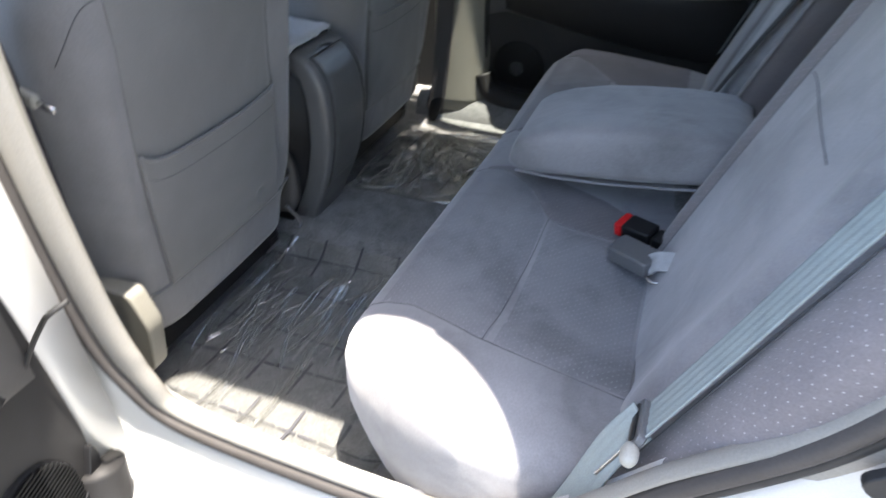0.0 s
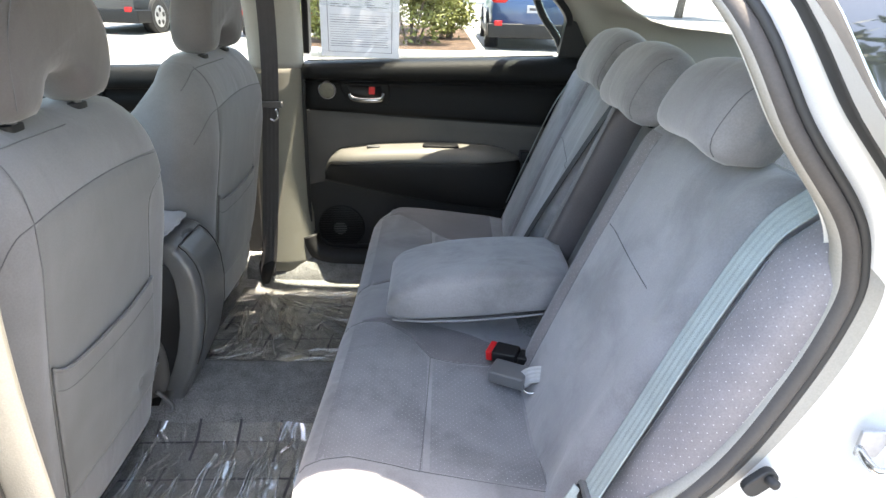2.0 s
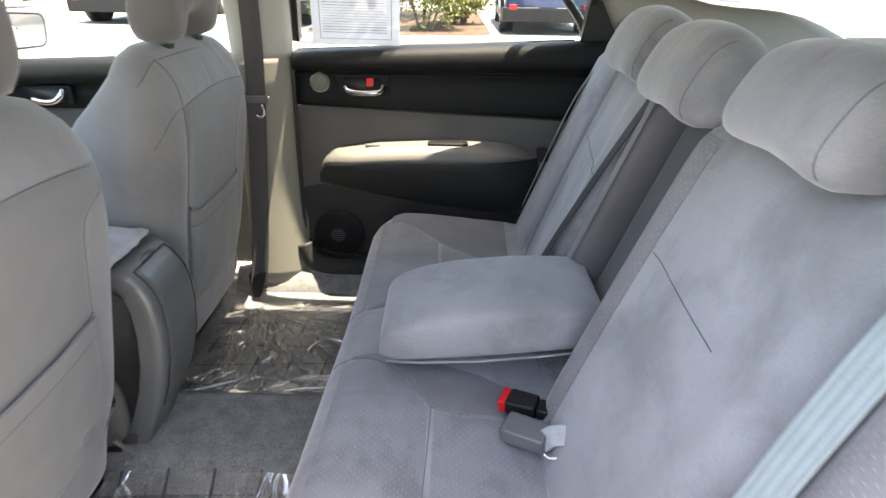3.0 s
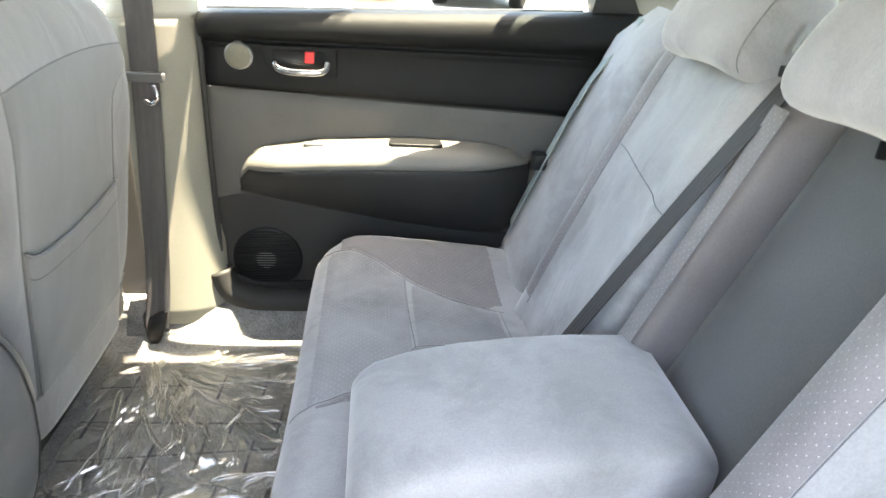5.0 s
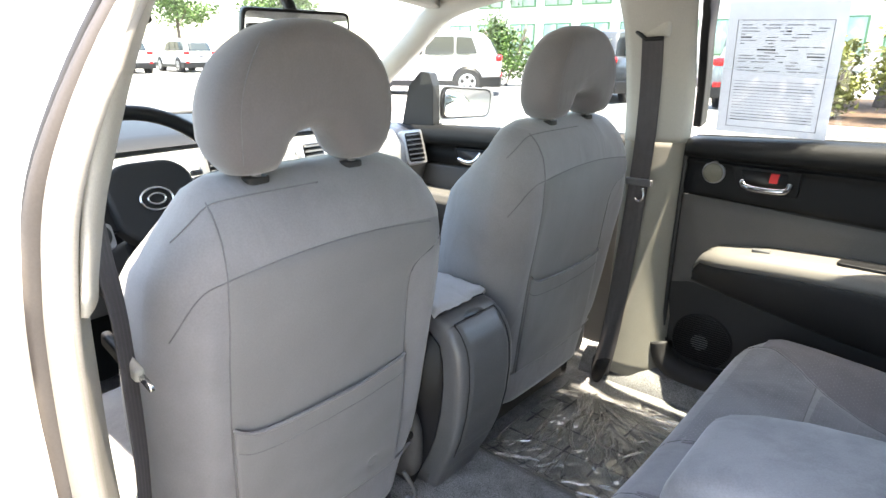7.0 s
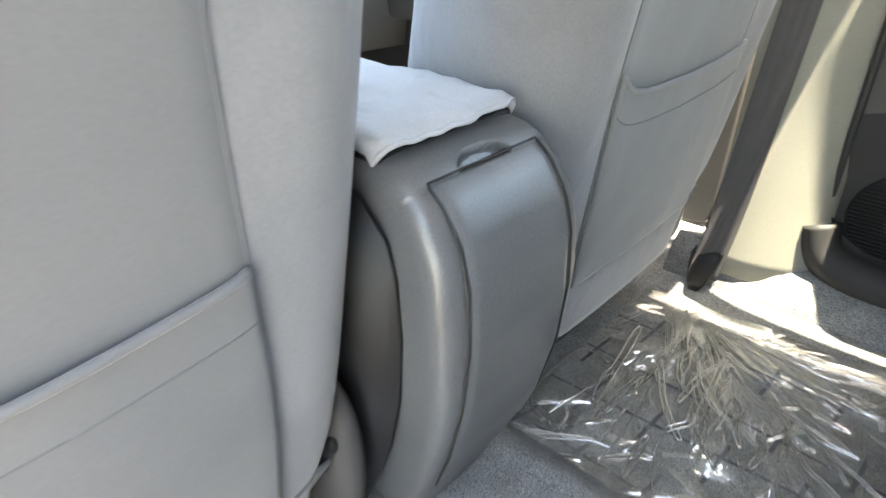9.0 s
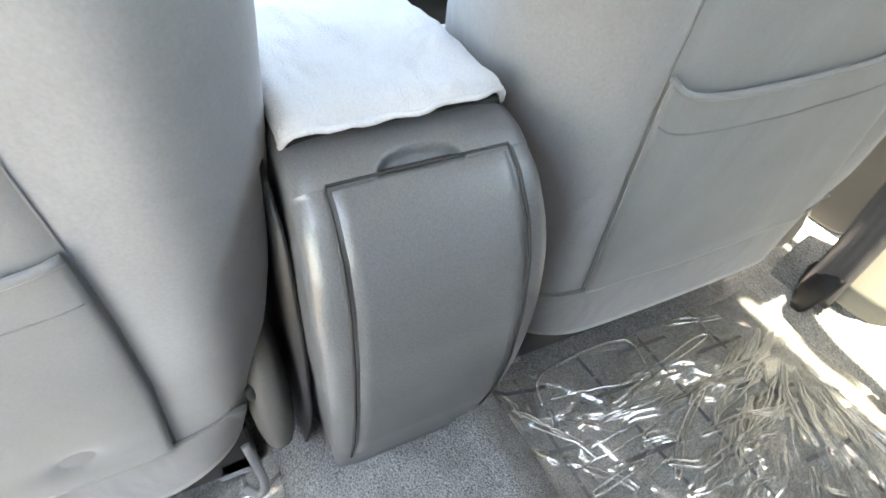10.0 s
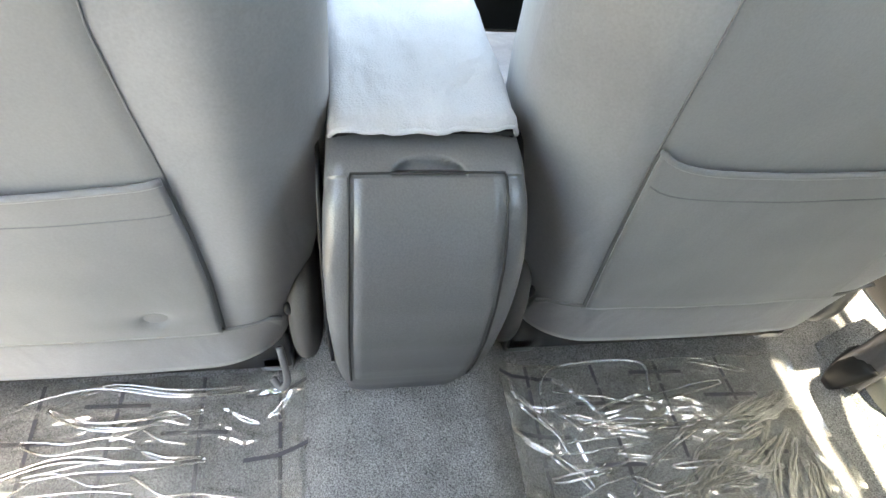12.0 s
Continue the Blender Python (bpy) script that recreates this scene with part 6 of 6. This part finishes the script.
def film(x0, x1, y0, y1, strands, seed, label, paths):
    d = thing("floor_film", label, "floor film", "floor films")
    nu, nv = 290, 290
    xs, ys = np.linspace(x0, x1, nu + 1), np.linspace(y0, y1, nv + 1)
    Z = folds(xs, ys, strands, seed)
    rows_ = []
    for i, x in enumerate(xs):
        row = []
        for j, y in enumerate(ys):
            rag = 0.008 * noise.noise(Vector((y * 18, seed, 0))) if i in (0, nu) else 0
            row.append((x + rag, y, floor_z(x, y) + 0.008 + Z[i, j]))
        rows_.append(row)
    part("sheet", loft(rows_, False, False), FILM, d, "clear crinkled plastic sheet")
    tagged(part("crease", crease_lines(paths, random.Random(seed)), FOLDED, d, "shining creases of the film"), kind="stuff")
    marks = []
    xs = [x for x in np.arange(-0.24, x1 - 0.02, 0.088) if x > x0 + 0.01]
    ys = np.arange(y0 + 0.045, y1 - 0.03, 0.098)
    rnd = random.Random(4)
    for i, yy in enumerate(ys):
        tilt = rnd.uniform(-0.06, 0.06)
        for j in range(12):
            xa, xb = x0 + (x1 - x0) * (j + 0.04) / 12, x0 + (x1 - x0) * (j + 0.93) / 12
            marks.append(([(x, yy + tilt * (x - x0), floor_z(x, yy) + 0.0065) for x in (xa, (xa + xb) / 2, xb)], 0.0023))
        for j, xx in enumerate(xs):
            o = 0.044 * (i % 2)
            a = yy - 0.04 + rnd.uniform(-0.004, 0.004)
            marks.append(([(xx + o + 0.004 * k / 4, a + 0.02 * k, floor_z(xx + o, a + 0.02 * k) + 0.0065) for k in range(5)], 0.0027))
    bms = [sweep(p, [(-w, 0), (w, 0), (w, 0.0004), (-w, 0.0004)]) for p, w in marks]
    tagged(part("printed_pattern", join(*bms), INK, d, "black printed line pattern", smooth=False), kind="stuff")
    return d


rnd = random.Random(21)
# near film: long low strands across the car, short crumples against the hump
near = [(-0.255 + 0.30 * rnd.random() ** 1.4, rnd.uniform(-0.55, -0.17), math.pi / 2 + rnd.uniform(-0.14, 0.14), rnd.uniform(0.12, 0.32), rnd.uniform(0.006, 0.011), rnd.uniform(0.0012, 0.003)) for _ in range(22)]
near += [(rnd.uniform(-0.25, 0.18), rnd.uniform(-0.22, -0.14), math.pi / 2 + rnd.uniform(-0.7, 0.7), rnd.uniform(0.03, 0.09), rnd.uniform(0.004, 0.007), rnd.uniform(0.002, 0.005)) for _ in range(14)]
lines = []
for k in range(13):
    x, y, a, long = rnd.uniform(-0.24, 0.16), rnd.uniform(-0.30, -0.15), math.pi / 2 + rnd.uniform(-0.6, 0.6), rnd.uniform(0.03, 0.09)
    lines.append(([(x, y), (x + 0.5 * long * math.cos(a) + 0.006, y - 0.5 * long * math.sin(a)), (x + long * math.cos(a), y - long * math.sin(a))], rnd.choice((0, 0.004, 0.007))))
for k in range(18):
    x, y, long = -0.255 + 0.018 * k + rnd.uniform(-0.01, 0.01), rnd.uniform(-0.34, -0.15), rnd.uniform(0.09, 0.30)
    long = min(long, y + 0.575)
    lines.append(([(x, y), (x + rnd.uniform(-0.012, 0.012), y - 0.35 * long), (x + rnd.uniform(-0.015, 0.015), y - 0.7 * long), (x + rnd.uniform(-0.02, 0.02), y - long)], rnd.choice((0, 0.006, 0.010, 0.014))))
film(-0.275, 0.20, -0.60, -0.128, near, 2, "clear plastic film with printed lines over the near floor", lines)
# far film: creases that spread like a fan from a knot beside the belt anchor, loose loops along the hump
far = []
for k in range(46):
    a, long = -1.75 + 1.75 * (k + rnd.random()) / 46, rnd.uniform(0.07, 0.18)
    r = long / 2 + 0.03 + 0.22 * rnd.random()
    far.append((-0.145 + r * math.cos(a), 0.535 + r * math.sin(a), a + rnd.uniform(-0.15, 0.15), long, rnd.uniform(0.005, 0.009), rnd.uniform(0.003, 0.006)))
far += [(rnd.uniform(-0.24, 0.19), rnd.uniform(0.135, 0.25), rnd.uniform(0, 3.1), rnd.uniform(0.05, 0.14), rnd.uniform(0.005, 0.009), rnd.uniform(0.003, 0.006)) for _ in range(20)]
lines = [
    ([(-0.180, 0.258), (-0.184, 0.284), (-0.198, 0.370), (-0.212, 0.455)], 0.012),
    ([(-0.066, 0.271), (-0.113, 0.325), (-0.152, 0.398)], 0.008),
    ([(-0.096, 0.335), (-0.094, 0.394), (-0.080, 0.466)], 0.007),
    ([(-0.060, 0.305), (-0.073, 0.385), (-0.083, 0.484)], 0.008),
    ([(-0.158, 0.471), (-0.167, 0.517), (-0.159, 0.565)], 0.006),
    ([(-0.210, 0.185), (-0.252, 0.215), (-0.252, 0.340), (-0.206, 0.345)], 0),
    ([(-0.252, 0.420), (-0.236, 0.470), (-0.228, 0.500)], 0.008),
    ([(-0.195, 0.150), (-0.145, 0.201)], 0.008),
    ([(-0.090, 0.171), (-0.098, 0.251)], 0.010),
]
for k in range(54):
    a, long, r = -1.75 + 1.85 * (k + rnd.random()) / 54 + rnd.uniform(-0.2, 0.2), rnd.uniform(0.04, 0.14), 0.03 + 0.24 * rnd.random() ** 1.1
    turn = rnd.uniform(-0.3, 1.1)
    x, y, row = -0.145 + r * math.cos(a) + rnd.uniform(-0.02, 0.02), 0.545 + r * math.sin(a), []
    for j in range(5):
        row.append((x, min(0.572, y)))
        b = a + turn * j / 4 + rnd.uniform(-0.07, 0.07)
        x, y = x + long / 4 * math.cos(b), y + long / 4 * math.sin(b)
    lines.append((row, rnd.choice((0, 0.004, 0.006, 0.008))))
for k in range(12):
    a, r, long = -2.5 + 0.8 * rnd.random(), rnd.uniform(0.05, 0.10), rnd.uniform(0.04, 0.09)
    x, y = -0.195 - 0.4 * r * math.cos(a), 0.585 + r * math.sin(a)
    lines.append(([(x, min(0.57, y)), (x + 0.5 * long * 0.4 + 0.004, y - 0.5 * long), (x + long * 0.45, y - long)], rnd.choice((0, 0.005))))
for k in range(16):
    x, y, a, long = rnd.uniform(-0.24, 0.17), rnd.uniform(0.135, 0.22), rnd.uniform(-0.5, 0.9), rnd.uniform(0.03, 0.10)
    lines.append(([(x, y), (x + 0.5 * long * math.cos(a), y + 0.5 * long * math.sin(a) + 0.004), (x + long * math.cos(a), y + long * math.sin(a))], rnd.choice((0, 0.005, 0.008))))
for k in range(18):
    x, y, a = rnd.uniform(-0.20, 0.16), rnd.uniform(0.26, 0.50), math.pi / 2 + rnd.uniform(-0.8, 0.4)
    long, bend = rnd.uniform(0.03, 0.08), rnd.uniform(-0.010, 0.010)
    lines.append(([(x, y), (x + 0.5 * long * math.cos(a) + bend, y + 0.5 * long * math.sin(a)), (x + long * math.cos(a), y + long * math.sin(a))], rnd.choice((0.004, 0.006, 0.009))))
film(-0.258, 0.20, 0.128, 0.580, far, 5, "crinkled clear plastic film with printed lines over the far floor", lines)

# ---- window sheet ----
sheet = thing("window_notice", "printed white notice in a clear sleeve on the side window", "notice")
PM = Matrix.Translation((0.128, 0.693, 1.165)) @ Matrix.Rotation(radians(1.5), 4, "Y") @ Matrix.Rotation(radians(9), 4, "X")


def pt(u, v, d=0.0):
    """u and v in metres from the middle of the page, d into the cabin."""
    return PM @ Vector((u, -d + 0.004 * math.sin(u * 14), v))


part("page", grid(lambda u, v: pt(-0.115 + 0.230 * u, -0.138 + 0.290 * v), 8, 8), PAPER, sheet, "white printed page")
part("sleeve", grid(lambda u, v: pt(-0.124 + 0.264 * u, -0.152 + 0.315 * v, 0.003 + 0.004 * noise.noise(Vector((u * 6, v * 7, 3)))), 24, 24), SLEEVE, sheet, "clear plastic sleeve")
rows = []
rnd = random.Random(9)


def bar(u0, u1, v, h):
    return grid(lambda a, b: pt(u0 + (u1 - u0) * a, v + h * (b - 0.5), 0.0012), 4, 1)


for s in (-1, 1):
    rows.append(bar(s * 0.094, s * 0.0925, -0.005, 0.235))
rows += [bar(-0.094, 0.094, v, 0.0012) for v in (0.113, -0.123)]
for k in range(16):
    v = 0.103 - 0.0065 * k
    u = -0.084
    while u < 0.08:
        w = rnd.uniform(0.008, 0.04)
        if rnd.random() < 0.62:
            rows.append(bar(u, min(0.085, u + w), v, 0.0016 if rnd.random() < 0.9 else 0.0034))
        u += w + rnd.uniform(0.004, 0.02)
for k in range(14):
    v = -0.018 - 0.0068 * k
    rows.append(bar(-0.086, 0.086 - rnd.uniform(0, 0.012), v, 0.0009 if k not in (2, 3, 11, 12, 13) else 0.0015))
tagged(part("print_bars", join(*rows), INK, sheet, "rows of small print", smooth=False), kind="stuff")

# ---- outside ----
ASPHALT = mk("sunlit_asphalt", (0.25, 0.243, 0.235), 0.9, var=0.2, s1=0.7, s2=60, fine=0.25, bump=0.5, depth=0.01)
MULCH = mk("bark_mulch", (0.12, 0.075, 0.05), 0.95, var=0.4, s1=6, s2=60, fine=0.5, bump=1.0, depth=0.03)
LEAF = mk("olive_leaves", (0.16, 0.17, 0.045), 0.6, var=0.45, s1=2.5, s2=40, fine=0.4)
LEAF_GREEN = mk("green_leaves", (0.07, 0.13, 0.03), 0.6, var=0.45, s1=1.2, s2=20, fine=0.4)
BARK = mk("grey_bark", (0.14, 0.11, 0.09), 0.9, var=0.3, s1=8, s2=90, bump=0.8, depth=0.01)
TYRE = mk("tyre_rubber", (0.02, 0.02, 0.02), 0.8)
ALLOY = mk("alloy_rim", (0.55, 0.55, 0.56), 0.35, 0.7)
CARGLASS = mk("dark_car_glass", (0.02, 0.03, 0.03), 0.05, spec=0.8, var=0.02, bump=0.0)
LAMP = mk("red_lamp", (0.45, 0.01, 0.012), 0.2)
KERB = mk("concrete_kerb", (0.42, 0.41, 0.38), 0.9, var=0.15, s1=3, s2=80)
CREAM = mk("pale_render", (0.60, 0.58, 0.53), 0.9, var=0.08, s1=0.5, s2=20)
PALEGLASS = mk("pale_green_glazing", (0.30, 0.42, 0.36), 0.1, var=0.1, bump=0.0)
GREENFRAME = mk("green_window_frame", (0.08, 0.20, 0.10), 0.5)

g = 400.0
ground = tagged(part("ground", grid(lambda u, v: (-g + 2 * g * u, -g + 2 * g * v, -0.002), 8, 8), ASPHALT, None), "pale sunlit asphalt car park", "ground", kind="structure")


def carpaint(name, col):
    return mk(name, col, 0.3, 0.15, var=0.05, s1=2, s2=600, fine=0.04, bump=0.02, coat=0.8)


def suv(at, heading, paint, label):
    """A parked sport-utility car; its tail is at the origin, its nose towards +x before the heading turns it."""
    c = thing("parked_car", label, "car", "parked cars")
    M = Matrix.Translation(at) @ Matrix.Rotation(radians(heading), 4, "Z")
    P = lambda name, bm, mat, parent=c, lab="", **k: part(name, bm, mat, parent, lab, xf=M, **k)
    W = 0.91
    lower = [(0.0, 0.42, 0.95), (0.03, 0.36, 1.05), (0.5, 0.30, 1.06), (1.6, 0.30, 1.04), (3.2, 0.30, 1.02), (4.1, 0.32, 0.96), (4.5, 0.36, 0.86), (4.6, 0.44, 0.72)]
    rings = []
    for x, lo, hi in lower:
        w = W * (1 - 0.10 * (abs(x - 2.2) / 2.3) ** 4)
        rings.append([(x, -w + 0.04, lo), (x, -w, lo + 0.12), (x, -w - 0.01, (lo + hi) / 2 + 0.08), (x, -w + 0.05, hi - 0.03), (x, -w + 0.10, hi), (x, w - 0.10, hi), (x, w - 0.05, hi - 0.03), (x, w + 0.01, (lo + hi) / 2 + 0.08), (x, w, lo + 0.12), (x, w - 0.04, lo)])
    body = P("body", loft(rings), paint, lab="painted car body")
    P("lower_cladding", prism(rounded([(-0.02, 0.24), (4.58, 0.24), (4.6, 0.46), (4.0, 0.46), (3.9, 0.40), (0.6, 0.40), (0.5, 0.50), (-0.03, 0.52)], 0.03), "y", -W - 0.012, W + 0.012), BLACK, lab="black lower cladding", bevel=0.02)
    cab = [(0.06, 0.80, 1.0), (0.30, 0.72, 1.42), (0.52, 0.66, 1.63), (1.4, 0.64, 1.70), (2.3, 0.64, 1.66), (2.7, 0.67, 1.52), (3.4, 0.78, 1.02)]
    rings = [[(x, -w, 0.98), (x, -w + (z - 1.0) * 0.06, z - 0.04), (x, -w + 0.08 + (z - 1.0) * 0.06, z), (x, w - 0.08 - (z - 1.0) * 0.06, z), (x, w - (z - 1.0) * 0.06, z - 0.04), (x, w, 0.98)] for x, w, z in cab]
    P("cabin", loft(rings), paint, bevel=0.02)
    for s in (-1, 1):
        for out in ([(0.62, 1.10), (1.20, 1.08), (1.20, 1.54), (0.78, 1.52)], [(1.26, 1.08), (2.06, 1.07), (2.0, 1.54), (1.26, 1.55)], [(2.12, 1.07), (3.0, 1.06), (2.5, 1.44), (2.08, 1.53)]):
            P("side_window", prism(rounded(out, 0.05), "y", *((-0.845, -0.69) if s < 0 else (0.69, 0.845))), CARGLASS, lab="dark side window", bevel=0.01)
        for x in (0.88, 3.66):
            w = P("wheel", tube([(x, s * 0.66, 0.35), (x, s * 0.932, 0.35)], 0.355, 28), TYRE, smooth=False)
            P("arch", tube([(x, s * 0.70, 0.37), (x, s * 0.913, 0.37)], 0.42, 28), BLACK)
            P("rim", disc((x, s * 0.938, 0.35), 0.235, -s * 0.03), ALLOY, w, smooth=False)
            for k in range(5):
                a = 2 * math.pi * k / 5 + 0.3
                P("rim_gap", disc((x + 0.145 * math.cos(a), s * 0.941, 0.35 + 0.145 * math.sin(a)), 0.055, -s * 0.006, n=10), BLACK, w)
        P("tail_lamp", blob((0.06, s * 0.70, 0.98), (0.09, 0.17, 0.09), 3.0), LAMP, lab="red tail lamp")
        P("reflector", box((-0.015, s * 0.72, 0.52), (0.04, 0.16, 0.10)), LAMP, bevel=0.01)
    bm = grid(lambda u, v: (0.075 + 0.25 * v - 0.01, (-0.60 + 1.20 * u) * (1 - 0.12 * v), 1.08 + 0.40 * v), 6, 6)
    P("rear_window", bm, CARGLASS, lab="dark rear window", solid=0.012)
    P("number_plate", box((-0.012, 0, 0.80), (0.03, 0.32, 0.14)), PAPER, lab="white number plate", bevel=0.004)
    P("plate_bars", box((-0.029, 0, 0.80), (0.004, 0.22, 0.05)), INK)
    return c


BLUE, DARK, WHITE, GREY, RUBY = carpaint("blue_paint", (0.02, 0.05, 0.13)), carpaint("dark_paint", (0.035, 0.04, 0.045)), carpaint("white_paint", (0.75, 0.75, 0.74)), carpaint("grey_paint", (0.20, 0.22, 0.23)), carpaint("red_paint", (0.45, 0.02, 0.03))
suv((2.35, 11.9, 0), 88, BLUE, "dark blue sport-utility car parked tail-on beyond the hedge")
suv((-6.9, 13.0, 0), 84, DARK, "dark grey sport-utility car parked tail-on across the lane")
suv((-3.1, 13.2, 0), 93, GREY, "silver-grey sport-utility car parked beside the dark one")
suv((-10.0, 14.0, 0), 214, WHITE, "white sport-utility car parked side-on")
suv((-31.0, 13.2, 0), 172, WHITE, "white car parked far across the lot")
suv((-30.6, 16.4, 0), 172, WHITE, "white car parked far across the lot")
suv((-46.0, 22.5, 0), 100, RUBY, "red car parked far across the lot")


def leaf_cloud(name, mat, c, r, n, size, seed, parent):
    """Many small leaf blades scattered through lumpy clumps."""
    rnd = random.Random(seed)
    verts, faces = [], []
    lumps = [(Vector((rnd.uniform(-1, 1), rnd.uniform(-1, 1), rnd.uniform(-1, 1))), rnd.uniform(0.25, 0.5)) for _ in range(26)]
    while len(faces) < n:
        l, w = rnd.choice(lumps)
        d = Vector((rnd.gauss(0, 1), rnd.gauss(0, 1), rnd.gauss(0, 1))).normalized() * w * rnd.random() ** 0.4
        q = l * 0.62 + d
        if q.length > 1.05:
            continue
        p = Vector((c[0] + q.x * r[0], c[1] + q.y * r[1], c[2] + q.z * r[2]))
        a = Vector((rnd.gauss(0, 1), rnd.gauss(0, 1), rnd.gauss(0, 0.7))).normalized()
        b = a.cross(Vector((rnd.gauss(0, 1), rnd.gauss(0, 1), rnd.gauss(0, 1)))).normalized()
        s = size * rnd.uniform(0.6, 1.4)
        k = len(verts)
        verts += [p - a * s, p + b * s * 0.4, p + a * s, p - b * s * 0.4]
        faces.append((k, k + 1, k + 2, k + 3))
    me = bpy.data.meshes.new(name)
    me.from_pydata(verts, [], faces)
    me.materials.append(mat)
    ob = new(name, me)
    ob.parent = parent
    return ob


def shrub(c, r, mat, n, size, seed, label, name="shrub", category="shrub"):
    s = thing(name, label, category, "planting")
    rnd = random.Random(seed)
    stems = []
    for k in range(9):
        a = rnd.uniform(0, 6.28)
        e = Vector((c[0] + r[0] * 0.6 * math.cos(a), c[1] + r[1] * 0.6 * math.sin(a), c[2] + r[2] * rnd.uniform(0.0, 0.6)))
        stems.append(tube(smooth_path([(c[0] + 0.1 * math.cos(a), c[1] + 0.1 * math.sin(a), 0.0), (c[0] + r[0] * 0.25 * math.cos(a), c[1] + r[1] * 0.25 * math.sin(a), c[2] * 0.5), e], 4), 0.02, 5))
    part("stems", join(*stems), BARK, s)
    leaf_cloud("crown", mat, c, r, n, size, seed, s)
    return s


def tree(x, y, h, r, seed, label, leaves=4500):
    t = thing("tree", label, "tree", "trees")
    rnd = random.Random(seed)
    trunk = smooth_path([(x, y, 0), (x + 0.1, y, h * 0.25), (x - 0.05, y + 0.1, h * 0.5), (x, y, h * 0.8)], 4)
    rings = []
    for i, p in enumerate(trunk):
        rr = (0.16 - 0.12 * i / len(trunk)) * h / 6
        rings.append([(p.x + rr * math.cos(a), p.y + rr * math.sin(a), p.z) for a in np.linspace(0, 2 * math.pi, 9)[:-1]])
    limbs = [tube([(x, y, h * (0.35 + 0.08 * k)), (x + r * 0.6 * math.cos(k * 2.1), y + r * 0.6 * math.sin(k * 2.1), h * (0.6 + 0.05 * k))], 0.045, 6) for k in range(5)]
    part("trunk", join(loft(rings), *limbs), BARK, t)
    leaf_cloud("crown", LEAF_GREEN, (x, y, h * 0.68), (r, r, h * 0.34), leaves, 0.14 * h / 6, seed, t)
    return t


bed = tagged(part("planting_bed", prism(rounded([(-2.2, 10.0), (1.15, 10.0), (1.15, 17.0), (-2.2, 17.0)], 0.6), "z", -0.01, 0.14), MULCH, None), "bark-mulched planting bed between the parking rows", "planting bed", kind="structure")
tagged(part("kerb", sweep([Vector((*p, 0.07)) for p in rounded([(-2.25, 9.95), (1.2, 9.95), (1.2, 17.05), (-2.25, 17.05)], 0.6)], [(-0.07, -0.08), (0.07, -0.08), (0.07, 0.08), (-0.07, 0.08)], (0, 0, 1), True), KERB, None), "pale concrete kerb round the planting bed", "kerb", kind="structure")
shrub((-0.1, 11.4, 1.0), (1.1, 0.8, 1.0), LEAF, 5200, 0.055, 3, "yellow-green shrub in the mulched bed")
shrub((-1.6, 11.3, 0.8), (0.75, 0.7, 0.8), LEAF, 3200, 0.055, 5, "yellow-green shrub in the mulched bed")
shrub((0.6, 12.6, 1.1), (0.8, 0.8, 1.1), LEAF, 2500, 0.06, 8, "yellow-green shrub in the mulched bed")
shrub((-12.4, 17.6, 1.3), (1.3, 1.3, 1.4), LEAF_GREEN, 4200, 0.08, 12, "tall green shrub by the white car")
tree(-1.0, 14.5, 6.0, 2.2, 21, "slender green tree in the mulched bed")
for k, (x, y, h, r) in enumerate([(-55, 28, 8, 4), (-60, 20, 9, 4.5), (-48, 34, 8, 4), (-62, 8, 9, 5), (-30, 45, 9, 4), (-70, -5, 9, 5), (12, 30, 8, 3.5), (24, 22, 8, 4)]):
    tree(x, y, h, r, 40 + k, "leafy green tree at the far edge of the car park")
# the row of trees behind the car's tail, mirrored in the quarter glass
for k, (x, y, h, r) in enumerate([(4.6, -11.0, 8.0, 3.0), (8.2, -8.6, 8.2, 3.2), (10.2, -4.6, 8.6, 3.2), (10.8, -0.4, 8.4, 3.2), (10.4, 3.6, 8.0, 3.0)]):
    tree(x, y, h, r, 60 + k, "dense green tree along the parking row", 6500)

bld = thing("building", "pale rendered building with green-framed windows", "building")
part("wall", box((-14, 46.0, 4.0), (44, 8.0, 8.0)), CREAM, bld, bevel=0.05)
part("roof", box((-14, 46.0, 8.15), (45, 9.0, 0.3)), GREYTRIM, bld, bevel=0.05)
for k in range(14):
    for z in (2.0, 5.4):
        x = -34 + 3.1 * k
        f = part("window", box((x, 41.97, z), (2.3, 0.12, 2.2)), GREENFRAME, bld, "green window frame", bevel=0.02)
        for s in (-0.55, 0.55):
            part("glazing", box((x + s, 41.90, z), (0.98, 0.04, 2.0)), PALEGLASS, f)
